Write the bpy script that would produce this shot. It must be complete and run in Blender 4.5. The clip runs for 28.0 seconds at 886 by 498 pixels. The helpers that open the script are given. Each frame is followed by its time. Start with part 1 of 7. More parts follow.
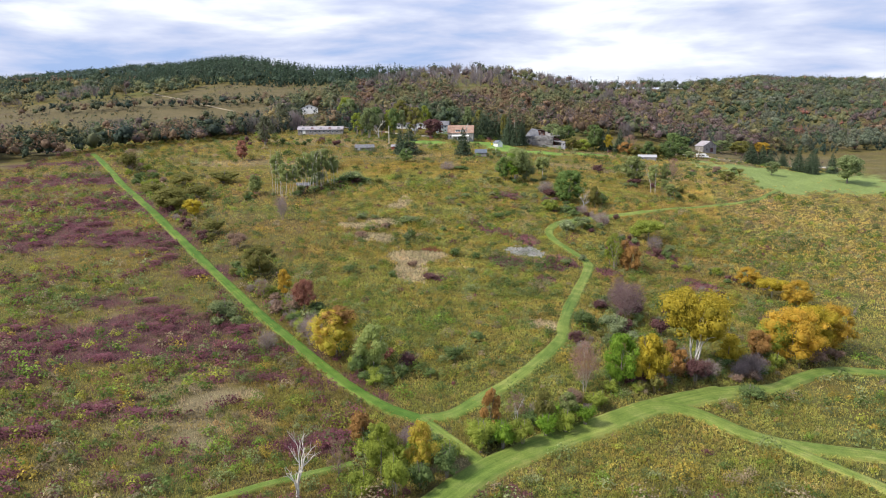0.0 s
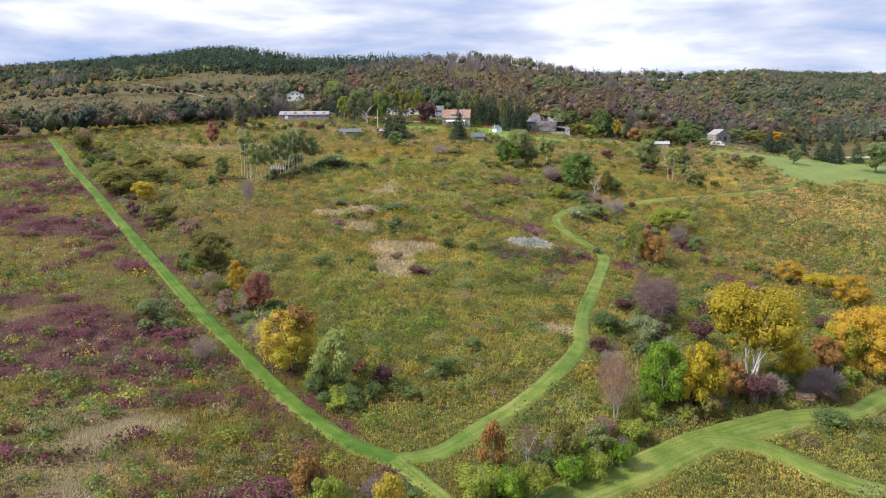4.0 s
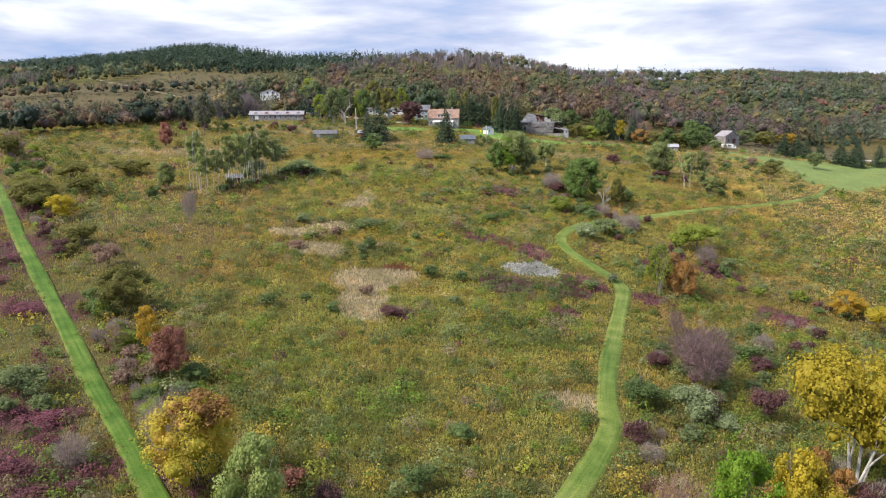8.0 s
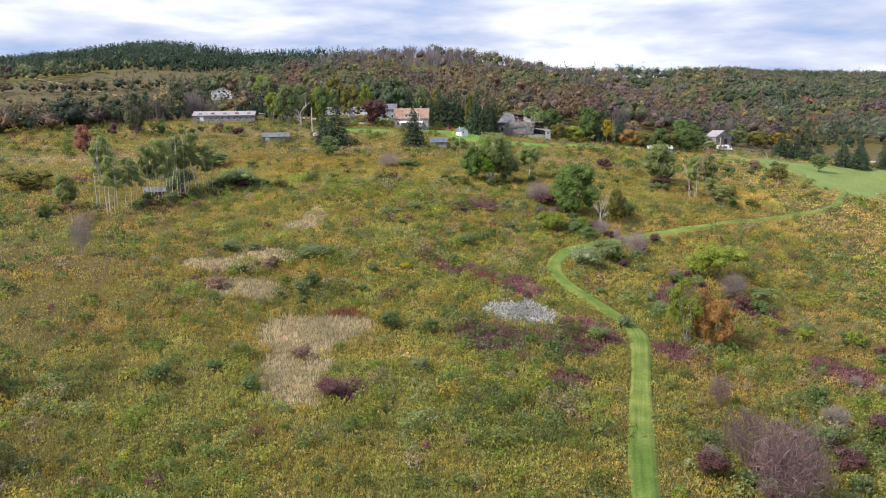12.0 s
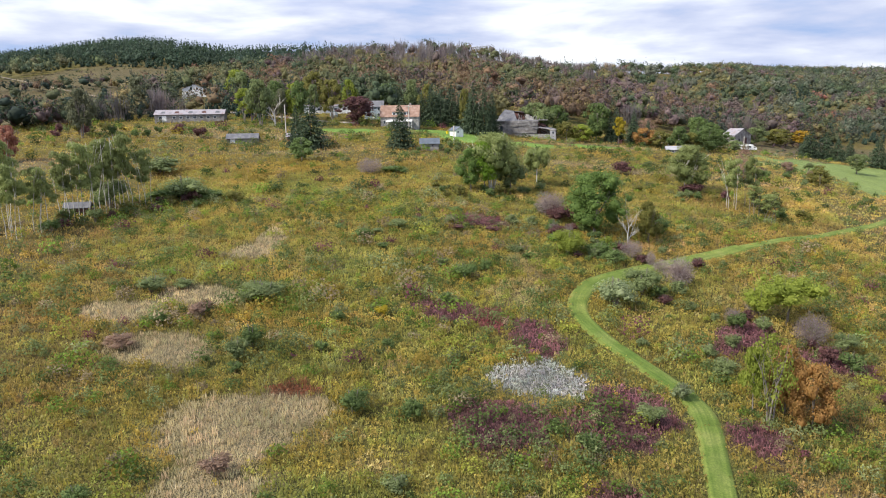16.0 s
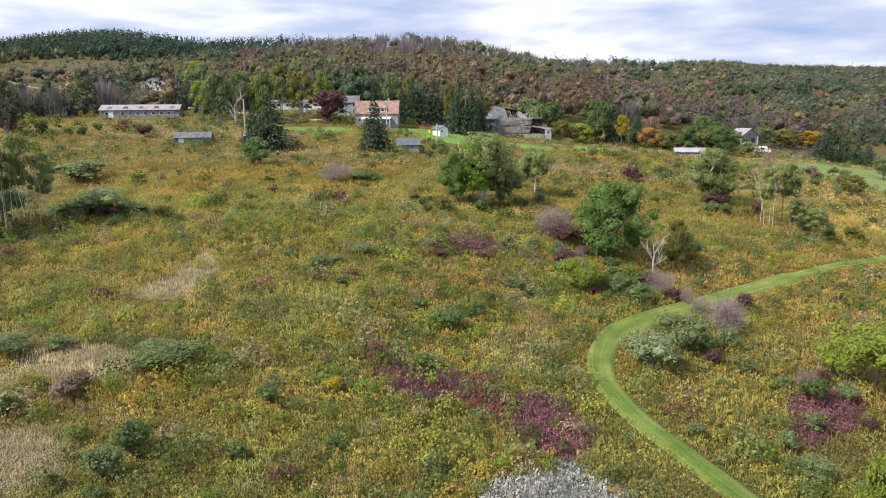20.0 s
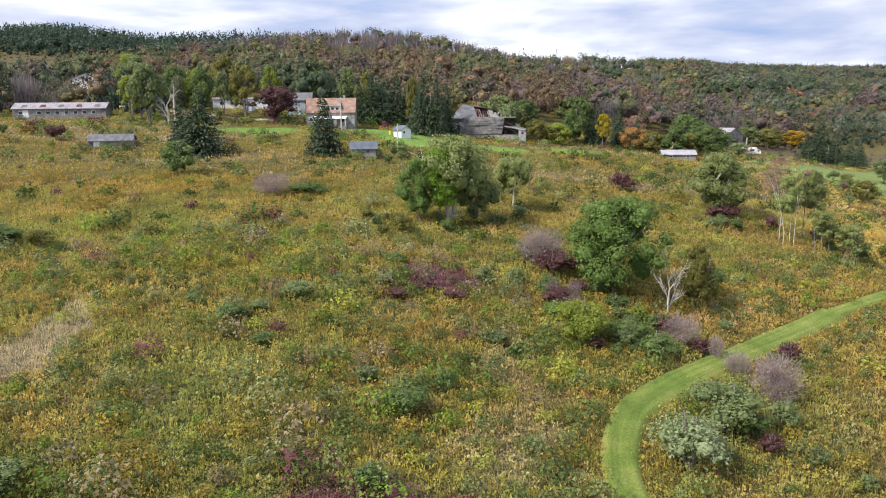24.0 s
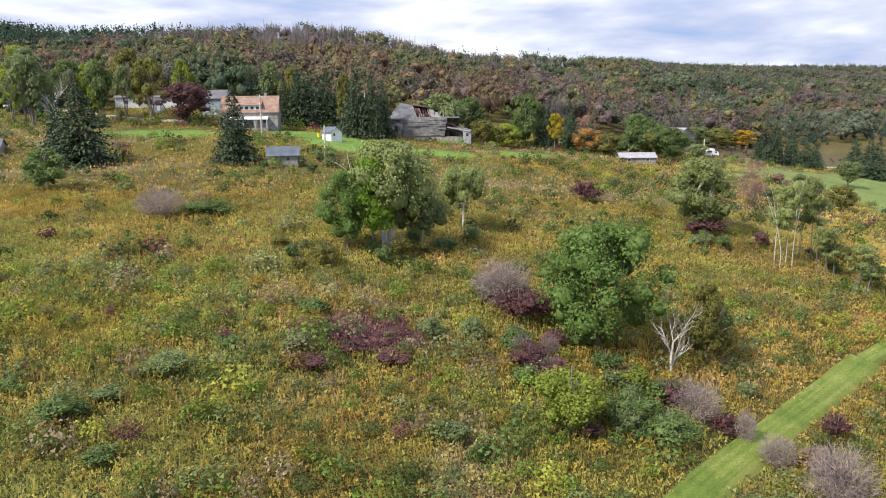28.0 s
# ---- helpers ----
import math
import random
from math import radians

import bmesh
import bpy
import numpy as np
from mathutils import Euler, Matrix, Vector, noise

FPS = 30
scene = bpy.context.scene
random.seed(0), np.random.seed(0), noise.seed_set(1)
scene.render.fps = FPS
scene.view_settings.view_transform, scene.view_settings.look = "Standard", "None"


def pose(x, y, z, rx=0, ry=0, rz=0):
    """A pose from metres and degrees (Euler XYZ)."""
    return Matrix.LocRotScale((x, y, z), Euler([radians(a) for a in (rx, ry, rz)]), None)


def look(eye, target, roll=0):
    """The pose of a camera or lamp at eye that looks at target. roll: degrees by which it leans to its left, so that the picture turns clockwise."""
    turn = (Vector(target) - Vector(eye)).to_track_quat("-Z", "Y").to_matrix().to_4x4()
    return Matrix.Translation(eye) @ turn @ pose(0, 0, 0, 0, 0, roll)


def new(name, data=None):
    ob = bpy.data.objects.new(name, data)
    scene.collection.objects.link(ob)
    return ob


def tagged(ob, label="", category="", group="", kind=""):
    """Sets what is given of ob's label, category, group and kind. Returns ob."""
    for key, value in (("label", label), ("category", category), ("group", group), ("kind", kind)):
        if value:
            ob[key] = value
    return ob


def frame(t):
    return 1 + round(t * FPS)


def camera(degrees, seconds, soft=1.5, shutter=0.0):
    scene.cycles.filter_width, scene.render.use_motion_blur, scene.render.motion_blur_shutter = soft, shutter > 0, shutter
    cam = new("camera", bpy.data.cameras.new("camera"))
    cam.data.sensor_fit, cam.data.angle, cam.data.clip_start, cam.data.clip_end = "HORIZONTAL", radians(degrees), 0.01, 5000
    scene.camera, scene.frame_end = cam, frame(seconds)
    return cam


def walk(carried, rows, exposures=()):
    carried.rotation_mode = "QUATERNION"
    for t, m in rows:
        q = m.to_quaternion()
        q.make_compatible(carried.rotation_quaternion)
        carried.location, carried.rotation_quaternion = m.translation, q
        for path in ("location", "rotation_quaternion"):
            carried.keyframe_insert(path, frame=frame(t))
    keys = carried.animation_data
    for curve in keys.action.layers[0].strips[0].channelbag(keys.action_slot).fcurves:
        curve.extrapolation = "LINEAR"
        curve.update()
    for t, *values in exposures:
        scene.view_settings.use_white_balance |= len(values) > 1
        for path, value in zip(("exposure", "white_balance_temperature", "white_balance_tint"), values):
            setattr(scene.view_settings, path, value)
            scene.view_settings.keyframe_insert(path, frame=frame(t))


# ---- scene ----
cam = camera(63.4, 28.0, soft=1.0)
PATH = [
    (0, (0.599, 0.314, 48.781), (0.50, 98.54, 30.03), -0.40),
    (0.5, (0.626, 4.132, 47.574), (0.71, 102.34, 28.75), -0.38),
    (1, (0.823, 8.038, 46.243), (0.97, 106.25, 27.43), -0.32),
    (1.5, (1.123, 12.008, 44.891), (1.28, 110.23, 26.09), -0.29),
    (2, (1.404, 15.993, 43.611), (1.60, 114.21, 24.80), -0.30),
    (2.5, (1.572, 19.845, 42.456), (1.82, 118.05, 23.62), -0.30),
    (4.5, (2.401, 36.196, 39.672), (2.75, 134.43, 20.96), -0.30),
    (5, (2.648, 40.547, 39.570), (3.03, 138.79, 20.90), -0.30),
    (5.5, (2.894, 44.864, 39.512), (3.38, 143.12, 20.90), -0.30),
    (6, (3.124, 49.235, 39.481), (3.86, 147.49, 20.88), -0.30),
    (6.5, (3.332, 53.721, 39.486), (4.32, 151.96, 20.85), -0.30),
    (7, (3.533, 58.267, 39.503), (4.74, 156.50, 20.85), -0.30),
    (7.5, (3.766, 62.830, 39.465), (5.20, 161.07, 20.83), -0.30),
    (8, (4.050, 67.467, 39.366), (5.77, 165.70, 20.75), -0.29),
    (8.5, (4.328, 72.178, 39.247), (6.49, 170.41, 20.65), -0.32),
    (9, (4.627, 76.895, 39.082), (7.35, 175.12, 20.53), -0.40),
    (9.5, (4.920, 81.592, 38.958), (8.19, 179.81, 20.45), -0.48),
    (10, (5.144, 86.332, 38.846), (8.98, 184.53, 20.36), -0.51),
    (10.5, (5.389, 90.948, 38.788), (9.73, 189.12, 20.26), -0.50),
    (11, (5.714, 95.340, 38.864), (10.49, 193.48, 20.25), -0.50),
    (11.5, (6.110, 99.552, 38.915), (11.26, 197.67, 20.31), -0.52),
    (12, (6.486, 103.729, 38.891), (11.87, 201.84, 20.34), -0.57),
    (12.5, (6.754, 107.828, 38.879), (12.35, 205.93, 20.33), -0.51),
    (14.5, (8.254, 125.164, 38.522), (14.20, 223.23, 19.87), -0.60),
    (15, (8.698, 129.498, 38.341), (14.59, 227.58, 19.74), -0.71),
    (15.5, (9.067, 133.772, 38.218), (14.98, 231.85, 19.63), -0.82),
    (16, (9.392, 138.008, 38.138), (15.40, 236.07, 19.51), -0.85),
    (16.5, (9.685, 142.235, 38.097), (15.83, 240.27, 19.36), -0.72),
    (17, (10.021, 146.318, 38.012), (16.29, 244.34, 19.24), -0.63),
    (17.5, (10.464, 150.153, 37.854), (16.85, 248.17, 19.12), -0.67),
    (18, (10.922, 153.851, 37.745), (17.56, 251.85, 19.00), -0.70),
    (18.5, (11.341, 157.469, 37.717), (18.36, 255.43, 18.92), -0.71),
    (19, (11.688, 160.975, 37.738), (19.12, 258.90, 18.87), -0.68),
    (19.5, (11.995, 164.434, 37.749), (19.78, 262.32, 18.83), -0.62),
    (20, (12.346, 167.886, 37.683), (20.39, 265.75, 18.77), -0.58),
    (20.5, (12.713, 171.305, 37.616), (21.04, 269.14, 18.67), -0.52),
    (21, (13.099, 174.647, 37.589), (21.83, 272.44, 18.59), -0.49),
    (21.5, (13.515, 177.868, 37.598), (22.72, 275.60, 18.54), -0.50),
    (23.5, (15.290, 190.609, 37.458), (26.90, 288.09, 18.41), -0.60),
    (24, (15.712, 193.682, 37.426), (28.26, 291.05, 18.38), -0.62),
    (24.5, (16.209, 196.682, 37.437), (29.53, 293.94, 18.38), -0.68),
    (25, (16.682, 199.666, 37.441), (30.77, 296.81, 18.36), -0.70),
    (25.5, (17.140, 202.632, 37.387), (32.06, 299.66, 18.32), -0.72),
    (26, (17.588, 205.530, 37.356), (33.42, 302.40, 18.25), -0.78),
    (26.5, (18.085, 208.382, 37.340), (34.78, 305.11, 18.21), -0.81),
    (27, (18.634, 211.208, 37.328), (36.23, 307.77, 18.20), -0.78),
    (27.5, (19.124, 214.010, 37.332), (38.04, 310.32, 18.19), -0.72),
    (28, (19.551, 216.780, 37.335), (40.20, 312.72, 18.14), -0.70),
]
walk(cam, [(t, look(eye, target, roll)) for t, eye, target, roll in PATH], [(0, 0.66), (28, 0.66)])

# ---- daylight: broken cloud, soft sun from the west ----
SUN_AZ, SUN_EL = -112.0, 46.0
sun = new("sun", bpy.data.lights.new("sun", "SUN"))
sun.data.energy, sun.data.angle, sun.data.color = 4.1, radians(6), (1.0, 0.94, 0.84)
a, e = radians(SUN_AZ), radians(SUN_EL)
sun.matrix_world = look((300 * math.sin(a) * math.cos(e), 300 * math.cos(a) * math.cos(e), 300 * math.sin(e)), (0, 0, 0))

world = bpy.data.worlds.new("sky")
scene.world = world
world.use_nodes = True
wn, wl = world.node_tree.nodes, world.node_tree.links
wn.clear()


def wnode(kind, **values):
    n = wn.new(kind)
    for k, v in values.items():
        n.inputs[k].default_value = v
    return n


sky = wn.new("ShaderNodeTexSky")
sky.sky_type, sky.sun_disc = "NISHITA", False
sky.sun_elevation, sky.sun_rotation = e, a
back = wnode("ShaderNodeBackground", Strength=0.13)
wl.new(sky.outputs[0], back.inputs[0])
tc = wn.new("ShaderNodeTexCoord")
sep = wn.new("ShaderNodeSeparateXYZ")
wl.new(tc.outputs["Generated"], sep.inputs[0])


def wmath(op, a, b=None, c=None):
    n = wn.new("ShaderNodeMath")
    n.operation = op
    for k, v in enumerate((a, b, c)):
        if v is None:
            continue
        if isinstance(v, (int, float)):
            n.inputs[k].default_value = v
        else:
            wl.new(v, n.inputs[k])
    return n.outputs[0]


def wramp(fac, stops):
    n = wn.new("ShaderNodeValToRGB")
    r = n.color_ramp
    while len(r.elements) < len(stops):
        r.elements.new(0.5)
    for el, (p, c) in zip(r.elements, stops):
        el.position, el.color = p, (*c, 1)
    wl.new(fac, n.inputs[0])
    return n.outputs[0]


# high cloud lies on a plane: the direction divided by its height
zz = wmath("MAXIMUM", sep.outputs[2], 0.0)
zz = wmath("ADD", zz, 0.045)
comb = wn.new("ShaderNodeCombineXYZ")
wl.new(wmath("DIVIDE", sep.outputs[0], zz), comb.inputs[0])
wl.new(wmath("DIVIDE", sep.outputs[1], zz), comb.inputs[1])
cloud = wnode("ShaderNodeTexNoise", Scale=0.5, Detail=9.0, Roughness=0.55, Distortion=0.3)
wl.new(comb.outputs[0], cloud.inputs["Vector"])
thick = wnode("ShaderNodeTexNoise", Scale=0.3, Detail=8.0, Roughness=0.55, Distortion=0.2)
wl.new(comb.outputs[0], thick.inputs["Vector"])
tone = wramp(thick.outputs[0], [(0.36, (0.78, 0.82, 0.9)), (0.45, (0.56, 0.61, 0.77)), (0.54, (0.4, 0.44, 0.6)), (0.66, (0.32, 0.36, 0.52))])
clouds = wnode("ShaderNodeBackground", Strength=1.25)
wl.new(tone, clouds.inputs[0])
cover_fac = wramp(cloud.outputs[0], [(0.36, (0, 0, 0)), (0.5, (1, 1, 1))])
mix = wn.new("ShaderNodeMixShader")
wl.new(cover_fac, mix.inputs[0])
wl.new(back.outputs[0], mix.inputs[1])
wl.new(clouds.outputs[0], mix.inputs[2])
# towards the horizon the clouds are seen from the side: banks of white cumulus before blue-grey rain cloud
banks = wn.new("ShaderNodeMapping")
banks.inputs["Location"].default_value = (3.75, 0.9, 1.35)
banks.inputs["Scale"].default_value = (1.0, 1.0, 5.0)
wl.new(tc.outputs["Generated"], banks.inputs["Vector"])
heap = wnode("ShaderNodeTexNoise", Scale=3.4, Detail=9.0, Roughness=0.52, Distortion=0.25)
wl.new(banks.outputs[0], heap.inputs["Vector"])
puff = wnode("ShaderNodeTexNoise", Scale=10.0, Detail=6.0, Roughness=0.5, Distortion=0.1)
wl.new(banks.outputs[0], puff.inputs["Vector"])
lit = wmath("MULTIPLY_ADD", puff.outputs[0], 0.25, wmath("MULTIPLY_ADD", sep.outputs[0], 0.05, heap.outputs[0]))
side = wnode("ShaderNodeBackground", Strength=0.92)
wl.new(wramp(lit, [(0.5, (0.28, 0.38, 0.6)), (0.6, (0.43, 0.48, 0.64)), (0.68, (0.55, 0.59, 0.71)), (0.8, (0.8, 0.83, 0.88))]), side.inputs[0])
low_sky = wn.new("ShaderNodeMixShader")
wl.new(wramp(sep.outputs[2], [(0.12, (0, 0, 0)), (0.34, (1, 1, 1))]), low_sky.inputs[0])
wl.new(side.outputs[0], low_sky.inputs[1])
wl.new(mix.outputs[0], low_sky.inputs[2])
mix = low_sky
wout = wn.new("ShaderNodeOutputWorld")
wl.new(mix.outputs[0], wout.inputs[0])


# ---- materials ----
def nodes_of(name):
    m = bpy.data.materials.new(name)
    m.use_nodes = True
    t = m.node_tree
    t.nodes.clear()
    return m, t.nodes, t.links


def ramp(nodes, links, fac, stops):
    n = nodes.new("ShaderNodeValToRGB")
    r = n.color_ramp
    while len(r.elements) < len(stops):
        r.elements.new(0.5)
    for el, (p, c) in zip(r.elements, stops):
        el.position, el.color = p, (*c, 1)
    links.new(fac, n.inputs[0])
    return n.outputs[0]


def noise_tex(nodes, links, scale, detail=4.0, space="Object"):
    t = nodes.new("ShaderNodeTexCoord")
    n = nodes.new("ShaderNodeTexNoise")
    n.inputs["Scale"].default_value, n.inputs["Detail"].default_value = scale, detail
    links.new(t.outputs[space], n.inputs["Vector"])
    return n.outputs[0]


def mixed(nodes, links, kind, fac, a, b):
    n = nodes.new("ShaderNodeMix")
    n.data_type, n.blend_type = "RGBA", kind
    for sock, v in ((n.inputs[0], fac), (n.inputs[6], a), (n.inputs[7], b)):
        if isinstance(v, (int, float)):
            sock.default_value = v
        elif isinstance(v, tuple):
            sock.default_value = (*v, 1)
        else:
            links.new(v, sock)
    return n.outputs[2]


def finish(m, nodes, links, colour, rough=0.8, bump=None, strength=0.3, distance=0.05, metal=0.0, leaf=0.0):
    p = nodes.new("ShaderNodeBsdfPrincipled")
    p.inputs["Roughness"].default_value, p.inputs["Metallic"].default_value = rough, metal
    p.inputs["Specular IOR Level"].default_value = 0.25
    if isinstance(colour, tuple):
        p.inputs["Base Color"].default_value = (*colour, 1)
    else:
        links.new(colour, p.inputs["Base Color"])
    if bump is not None:
        b = nodes.new("ShaderNodeBump")
        b.inputs["Strength"].default_value, b.inputs["Distance"].default_value = strength, distance
        links.new(bump, b.inputs["Height"])
        links.new(b.outputs[0], p.inputs["Normal"])
    o = nodes.new("ShaderNodeOutputMaterial")
    if leaf:
        tr = nodes.new("ShaderNodeBsdfTranslucent")
        links.new(colour, tr.inputs[0])
        mx = nodes.new("ShaderNodeMixShader")
        mx.inputs[0].default_value = leaf
        links.new(p.outputs[0], mx.inputs[1])
        links.new(tr.outputs[0], mx.inputs[2])
        links.new(mx.outputs[0], o.inputs[0])
    else:
        links.new(p.outputs[0], o.inputs[0])
    return m


def plant_tint(name, leaf=0.25, big=0.12, spread=0.2):
    """Plant colour held in the mesh, with leaf by leaf and patch by patch variation."""
    m, n, l = nodes_of(name)
    at = n.new("ShaderNodeAttribute")
    at.attribute_name = "tint"
    g = n.new("ShaderNodeNewGeometry")
    v = ramp(n, l, g.outputs["Random Per Island"], [(0, (1 - spread,) * 3), (1, (1 + spread,) * 3)])
    c = mixed(n, l, "MULTIPLY", 1.0, at.outputs["Color"], v)
    w = ramp(n, l, noise_tex(n, l, big), [(0.3, (0.82, 0.86, 0.8)), (0.7, (1.18, 1.12, 1.1))])
    c = mixed(n, l, "MULTIPLY", 1.0, c, w)
    return finish(m, n, l, c, 0.75, leaf=leaf)


def leaves(name, *colours, leaf=0.42):
    """A crown's colours: spread over its leaves, drifting over the crown and from tree to tree."""
    m, n, l = nodes_of(name)
    g = n.new("ShaderNodeNewGeometry")
    oi = n.new("ShaderNodeObjectInfo")
    a = n.new("ShaderNodeMath")
    a.operation = "MULTIPLY_ADD"
    l.new(g.outputs["Random Per Island"], a.inputs[0])
    a.inputs[1].default_value = 0.45
    b = n.new("ShaderNodeMath")
    b.operation = "MULTIPLY_ADD"
    l.new(noise_tex(n, l, 5.0, 2.0), b.inputs[0])
    b.inputs[1].default_value, b.inputs[2].default_value = 1.1, -0.28
    l.new(b.outputs[0], a.inputs[2])
    k = len(colours)
    c = ramp(n, l, a.outputs[0], [(i / max(1, k - 1), col) for i, col in enumerate(colours)])
    v = ramp(n, l, oi.outputs["Random"], [(0, (0.82, 0.82, 0.82)), (1, (1.16, 1.16, 1.16))])
    c = mixed(n, l, "MULTIPLY", 1.0, c, v)
    return finish(m, n, l, c, 0.7, leaf=leaf)


def surface(name, c1, c2, scale=1.0, rough=0.8, strength=0.4, c3=None, fine=12.0, metal=0.0, distance=0.03):
    m, n, l = nodes_of(name)
    stops = [(0.3, c1), (0.7, c2)] if c3 is None else [(0.28, c1), (0.55, c2), (0.75, c3)]
    c = ramp(n, l, noise_tex(n, l, scale, 6.0), stops)
    f = noise_tex(n, l, fine * scale, 3.0)
    c = mixed(n, l, "MULTIPLY", 1.0, c, ramp(n, l, f, [(0.3, (0.78, 0.78, 0.78)), (0.7, (1.2, 1.2, 1.2))]))
    return finish(m, n, l, c, rough, f, strength, distance, metal)


def tufts(nodes, links, scale):
    """Tuft cells: brightness by tuft and the distance from its middle."""
    t = nodes.new("ShaderNodeTexCoord")
    v = nodes.new("ShaderNodeTexVoronoi")
    v.inputs["Scale"].default_value, v.inputs["Randomness"].default_value = scale, 1.0
    links.new(t.outputs["Object"], v.inputs["Vector"])
    return v.outputs["Color"], v.outputs["Distance"]


def ground_material():
    m, n, l = nodes_of("ground_cover")
    at = n.new("ShaderNodeAttribute")
    at.attribute_name = "tint"
    # shade in the gaps between tufts is put into the colour
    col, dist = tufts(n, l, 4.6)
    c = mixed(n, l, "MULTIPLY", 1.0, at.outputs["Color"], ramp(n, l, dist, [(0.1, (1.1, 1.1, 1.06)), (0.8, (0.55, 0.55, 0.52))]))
    sx = n.new("ShaderNodeSeparateColor")
    l.new(col, sx.inputs[0])
    c = mixed(n, l, "MULTIPLY", 1.0, c, ramp(n, l, sx.outputs[0], [(0, (0.8, 0.82, 0.78)), (0.5, (1.0, 1.0, 1.0)), (1, (1.15, 1.1, 1.02))]))
    # the same painted shade, fainter, between the larger clumps
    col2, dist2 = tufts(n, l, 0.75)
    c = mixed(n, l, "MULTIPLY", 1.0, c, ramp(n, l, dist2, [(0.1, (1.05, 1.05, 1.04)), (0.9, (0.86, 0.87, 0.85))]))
    s = ramp(n, l, noise_tex(n, l, 0.09, 5.0), [(0.3, (0.85, 0.87, 0.82)), (0.7, (1.15, 1.12, 1.1))])
    c = mixed(n, l, "MULTIPLY", 1.0, c, s)
    inv = n.new("ShaderNodeMath")
    inv.operation = "SUBTRACT"
    inv.inputs[0].default_value = 1.0
    l.new(dist, inv.inputs[1])
    return finish(m, n, l, c, 0.95, inv.outputs[0], 0.9, 0.3)


def mown_material(name, c1, c2, c3):
    m, n, l = nodes_of(name)
    c = ramp(n, l, noise_tex(n, l, 0.35, 6.0), [(0.3, c1), (0.5, c2), (0.72, c3)])
    f = noise_tex(n, l, 5.0, 5.0)
    c = mixed(n, l, "MULTIPLY", 1.0, c, ramp(n, l, f, [(0.3, (0.7, 0.72, 0.7)), (0.7, (1.25, 1.2, 1.2))]))
    at = n.new("ShaderNodeAttribute")
    at.attribute_name = "tint"
    sx = n.new("ShaderNodeSeparateColor")
    l.new(at.outputs["Color"], sx.inputs[0])
    rim = n.new("ShaderNodeMath")
    rim.operation = "MULTIPLY_ADD"
    l.new(noise_tex(n, l, 0.6, 5.0), rim.inputs[0])
    rim.inputs[1].default_value = 0.9
    l.new(sx.outputs[0], rim.inputs[2])
    worn = n.new("ShaderNodeMapRange")
    worn.inputs["From Min"].default_value, worn.inputs["From Max"].default_value, worn.inputs["To Max"].default_value = 1.08, 1.5, 0.75
    l.new(rim.outputs[0], worn.inputs["Value"])
    c = mixed(n, l, "MIX", worn.outputs[0], c, (0.2, 0.195, 0.06))
    streak = n.new("ShaderNodeTexNoise")
    streak.inputs["Scale"].default_value, streak.inputs["Detail"].default_value = 1.0, 4.0
    l.new(at.outputs["Vector"], streak.inputs["Vector"])
    c = mixed(n, l, "MULTIPLY", 1.0, c, ramp(n, l, streak.outputs[0], [(0.3, (0.68, 0.75, 0.62)), (0.7, (1.25, 1.18, 1.2))]))
    drift = noise_tex(n, l, 0.045, 3.0)
    c = mixed(n, l, "MULTIPLY", 1.0, c, ramp(n, l, drift, [(0.35, (0.66, 0.78, 0.6)), (0.65, (1.12, 1.05, 1.0))]))
    return finish(m, n, l, c, 0.9, f, 0.5, 0.08)


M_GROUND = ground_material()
M_WEED = plant_tint("field_plants", 0.47, 0.12, 0.1)
M_FOREST = plant_tint("forest_leaves", 0.3, 0.03, 0.03)
M_MOWN = mown_material("mown_grass", (0.092, 0.138, 0.024), (0.132, 0.18, 0.037), (0.188, 0.216, 0.064))
M_LUSH = mown_material("lush_mown_grass", (0.05, 0.105, 0.012), (0.08, 0.146, 0.02), (0.125, 0.18, 0.035))
M_BARK = surface("bark_grey", (0.14, 0.12, 0.1), (0.28, 0.25, 0.21), 3.0)
M_PALE = surface("bark_pale", (0.42, 0.39, 0.34), (0.62, 0.59, 0.53), 3.0)
M_TWIG = surface("twigs_purple_grey", (0.17, 0.125, 0.125), (0.27, 0.21, 0.2), 1.0)

# ---- the lie of the land ----
SLOPE = (11.34, -6.71, 15.55, 0.66, 1.51, -2.71, -1.64, -0.38, 0.84, -0.32)
KNOLLS = ((24, 155, 2.3, 25), (85, 212, -2.8, 30), (5, 288, 2.0, 28), (68, 408, -2.4, 35), (-45, 300, -1.5, 30),
          (-81, 232, 2.0, 30), (127, 308, 2.5, 35), (-40, 374, -1.5, 25), (19, 351, 1.8, 22))


def soft_clamp(v, lo, hi, k):
    v = lo + k * np.logaddexp(0, (v - lo) / k)
    return hi - k * np.logaddexp(0, (hi - v) / k)


# height of the ridge's ground from west to east
RIDGE = ((-800, -700, -600, -520, -430, -340, -261, -196, -158, -130, -60, 0, 45, 73, 100, 127, 155, 240, 310, 341, 475, 610, 720, 900),
         (92, 94, 98, 107, 114, 115, 111, 100, 91, 87, 86, 87.5, 89, 85, 81, 77, 72, 73.5, 76, 79, 91, 105, 103, 100))


def crest_of(x):
    return np.minimum(760 + 0.0021 * (x - 46) ** 2, np.where(x < 46, 1120, 1420))


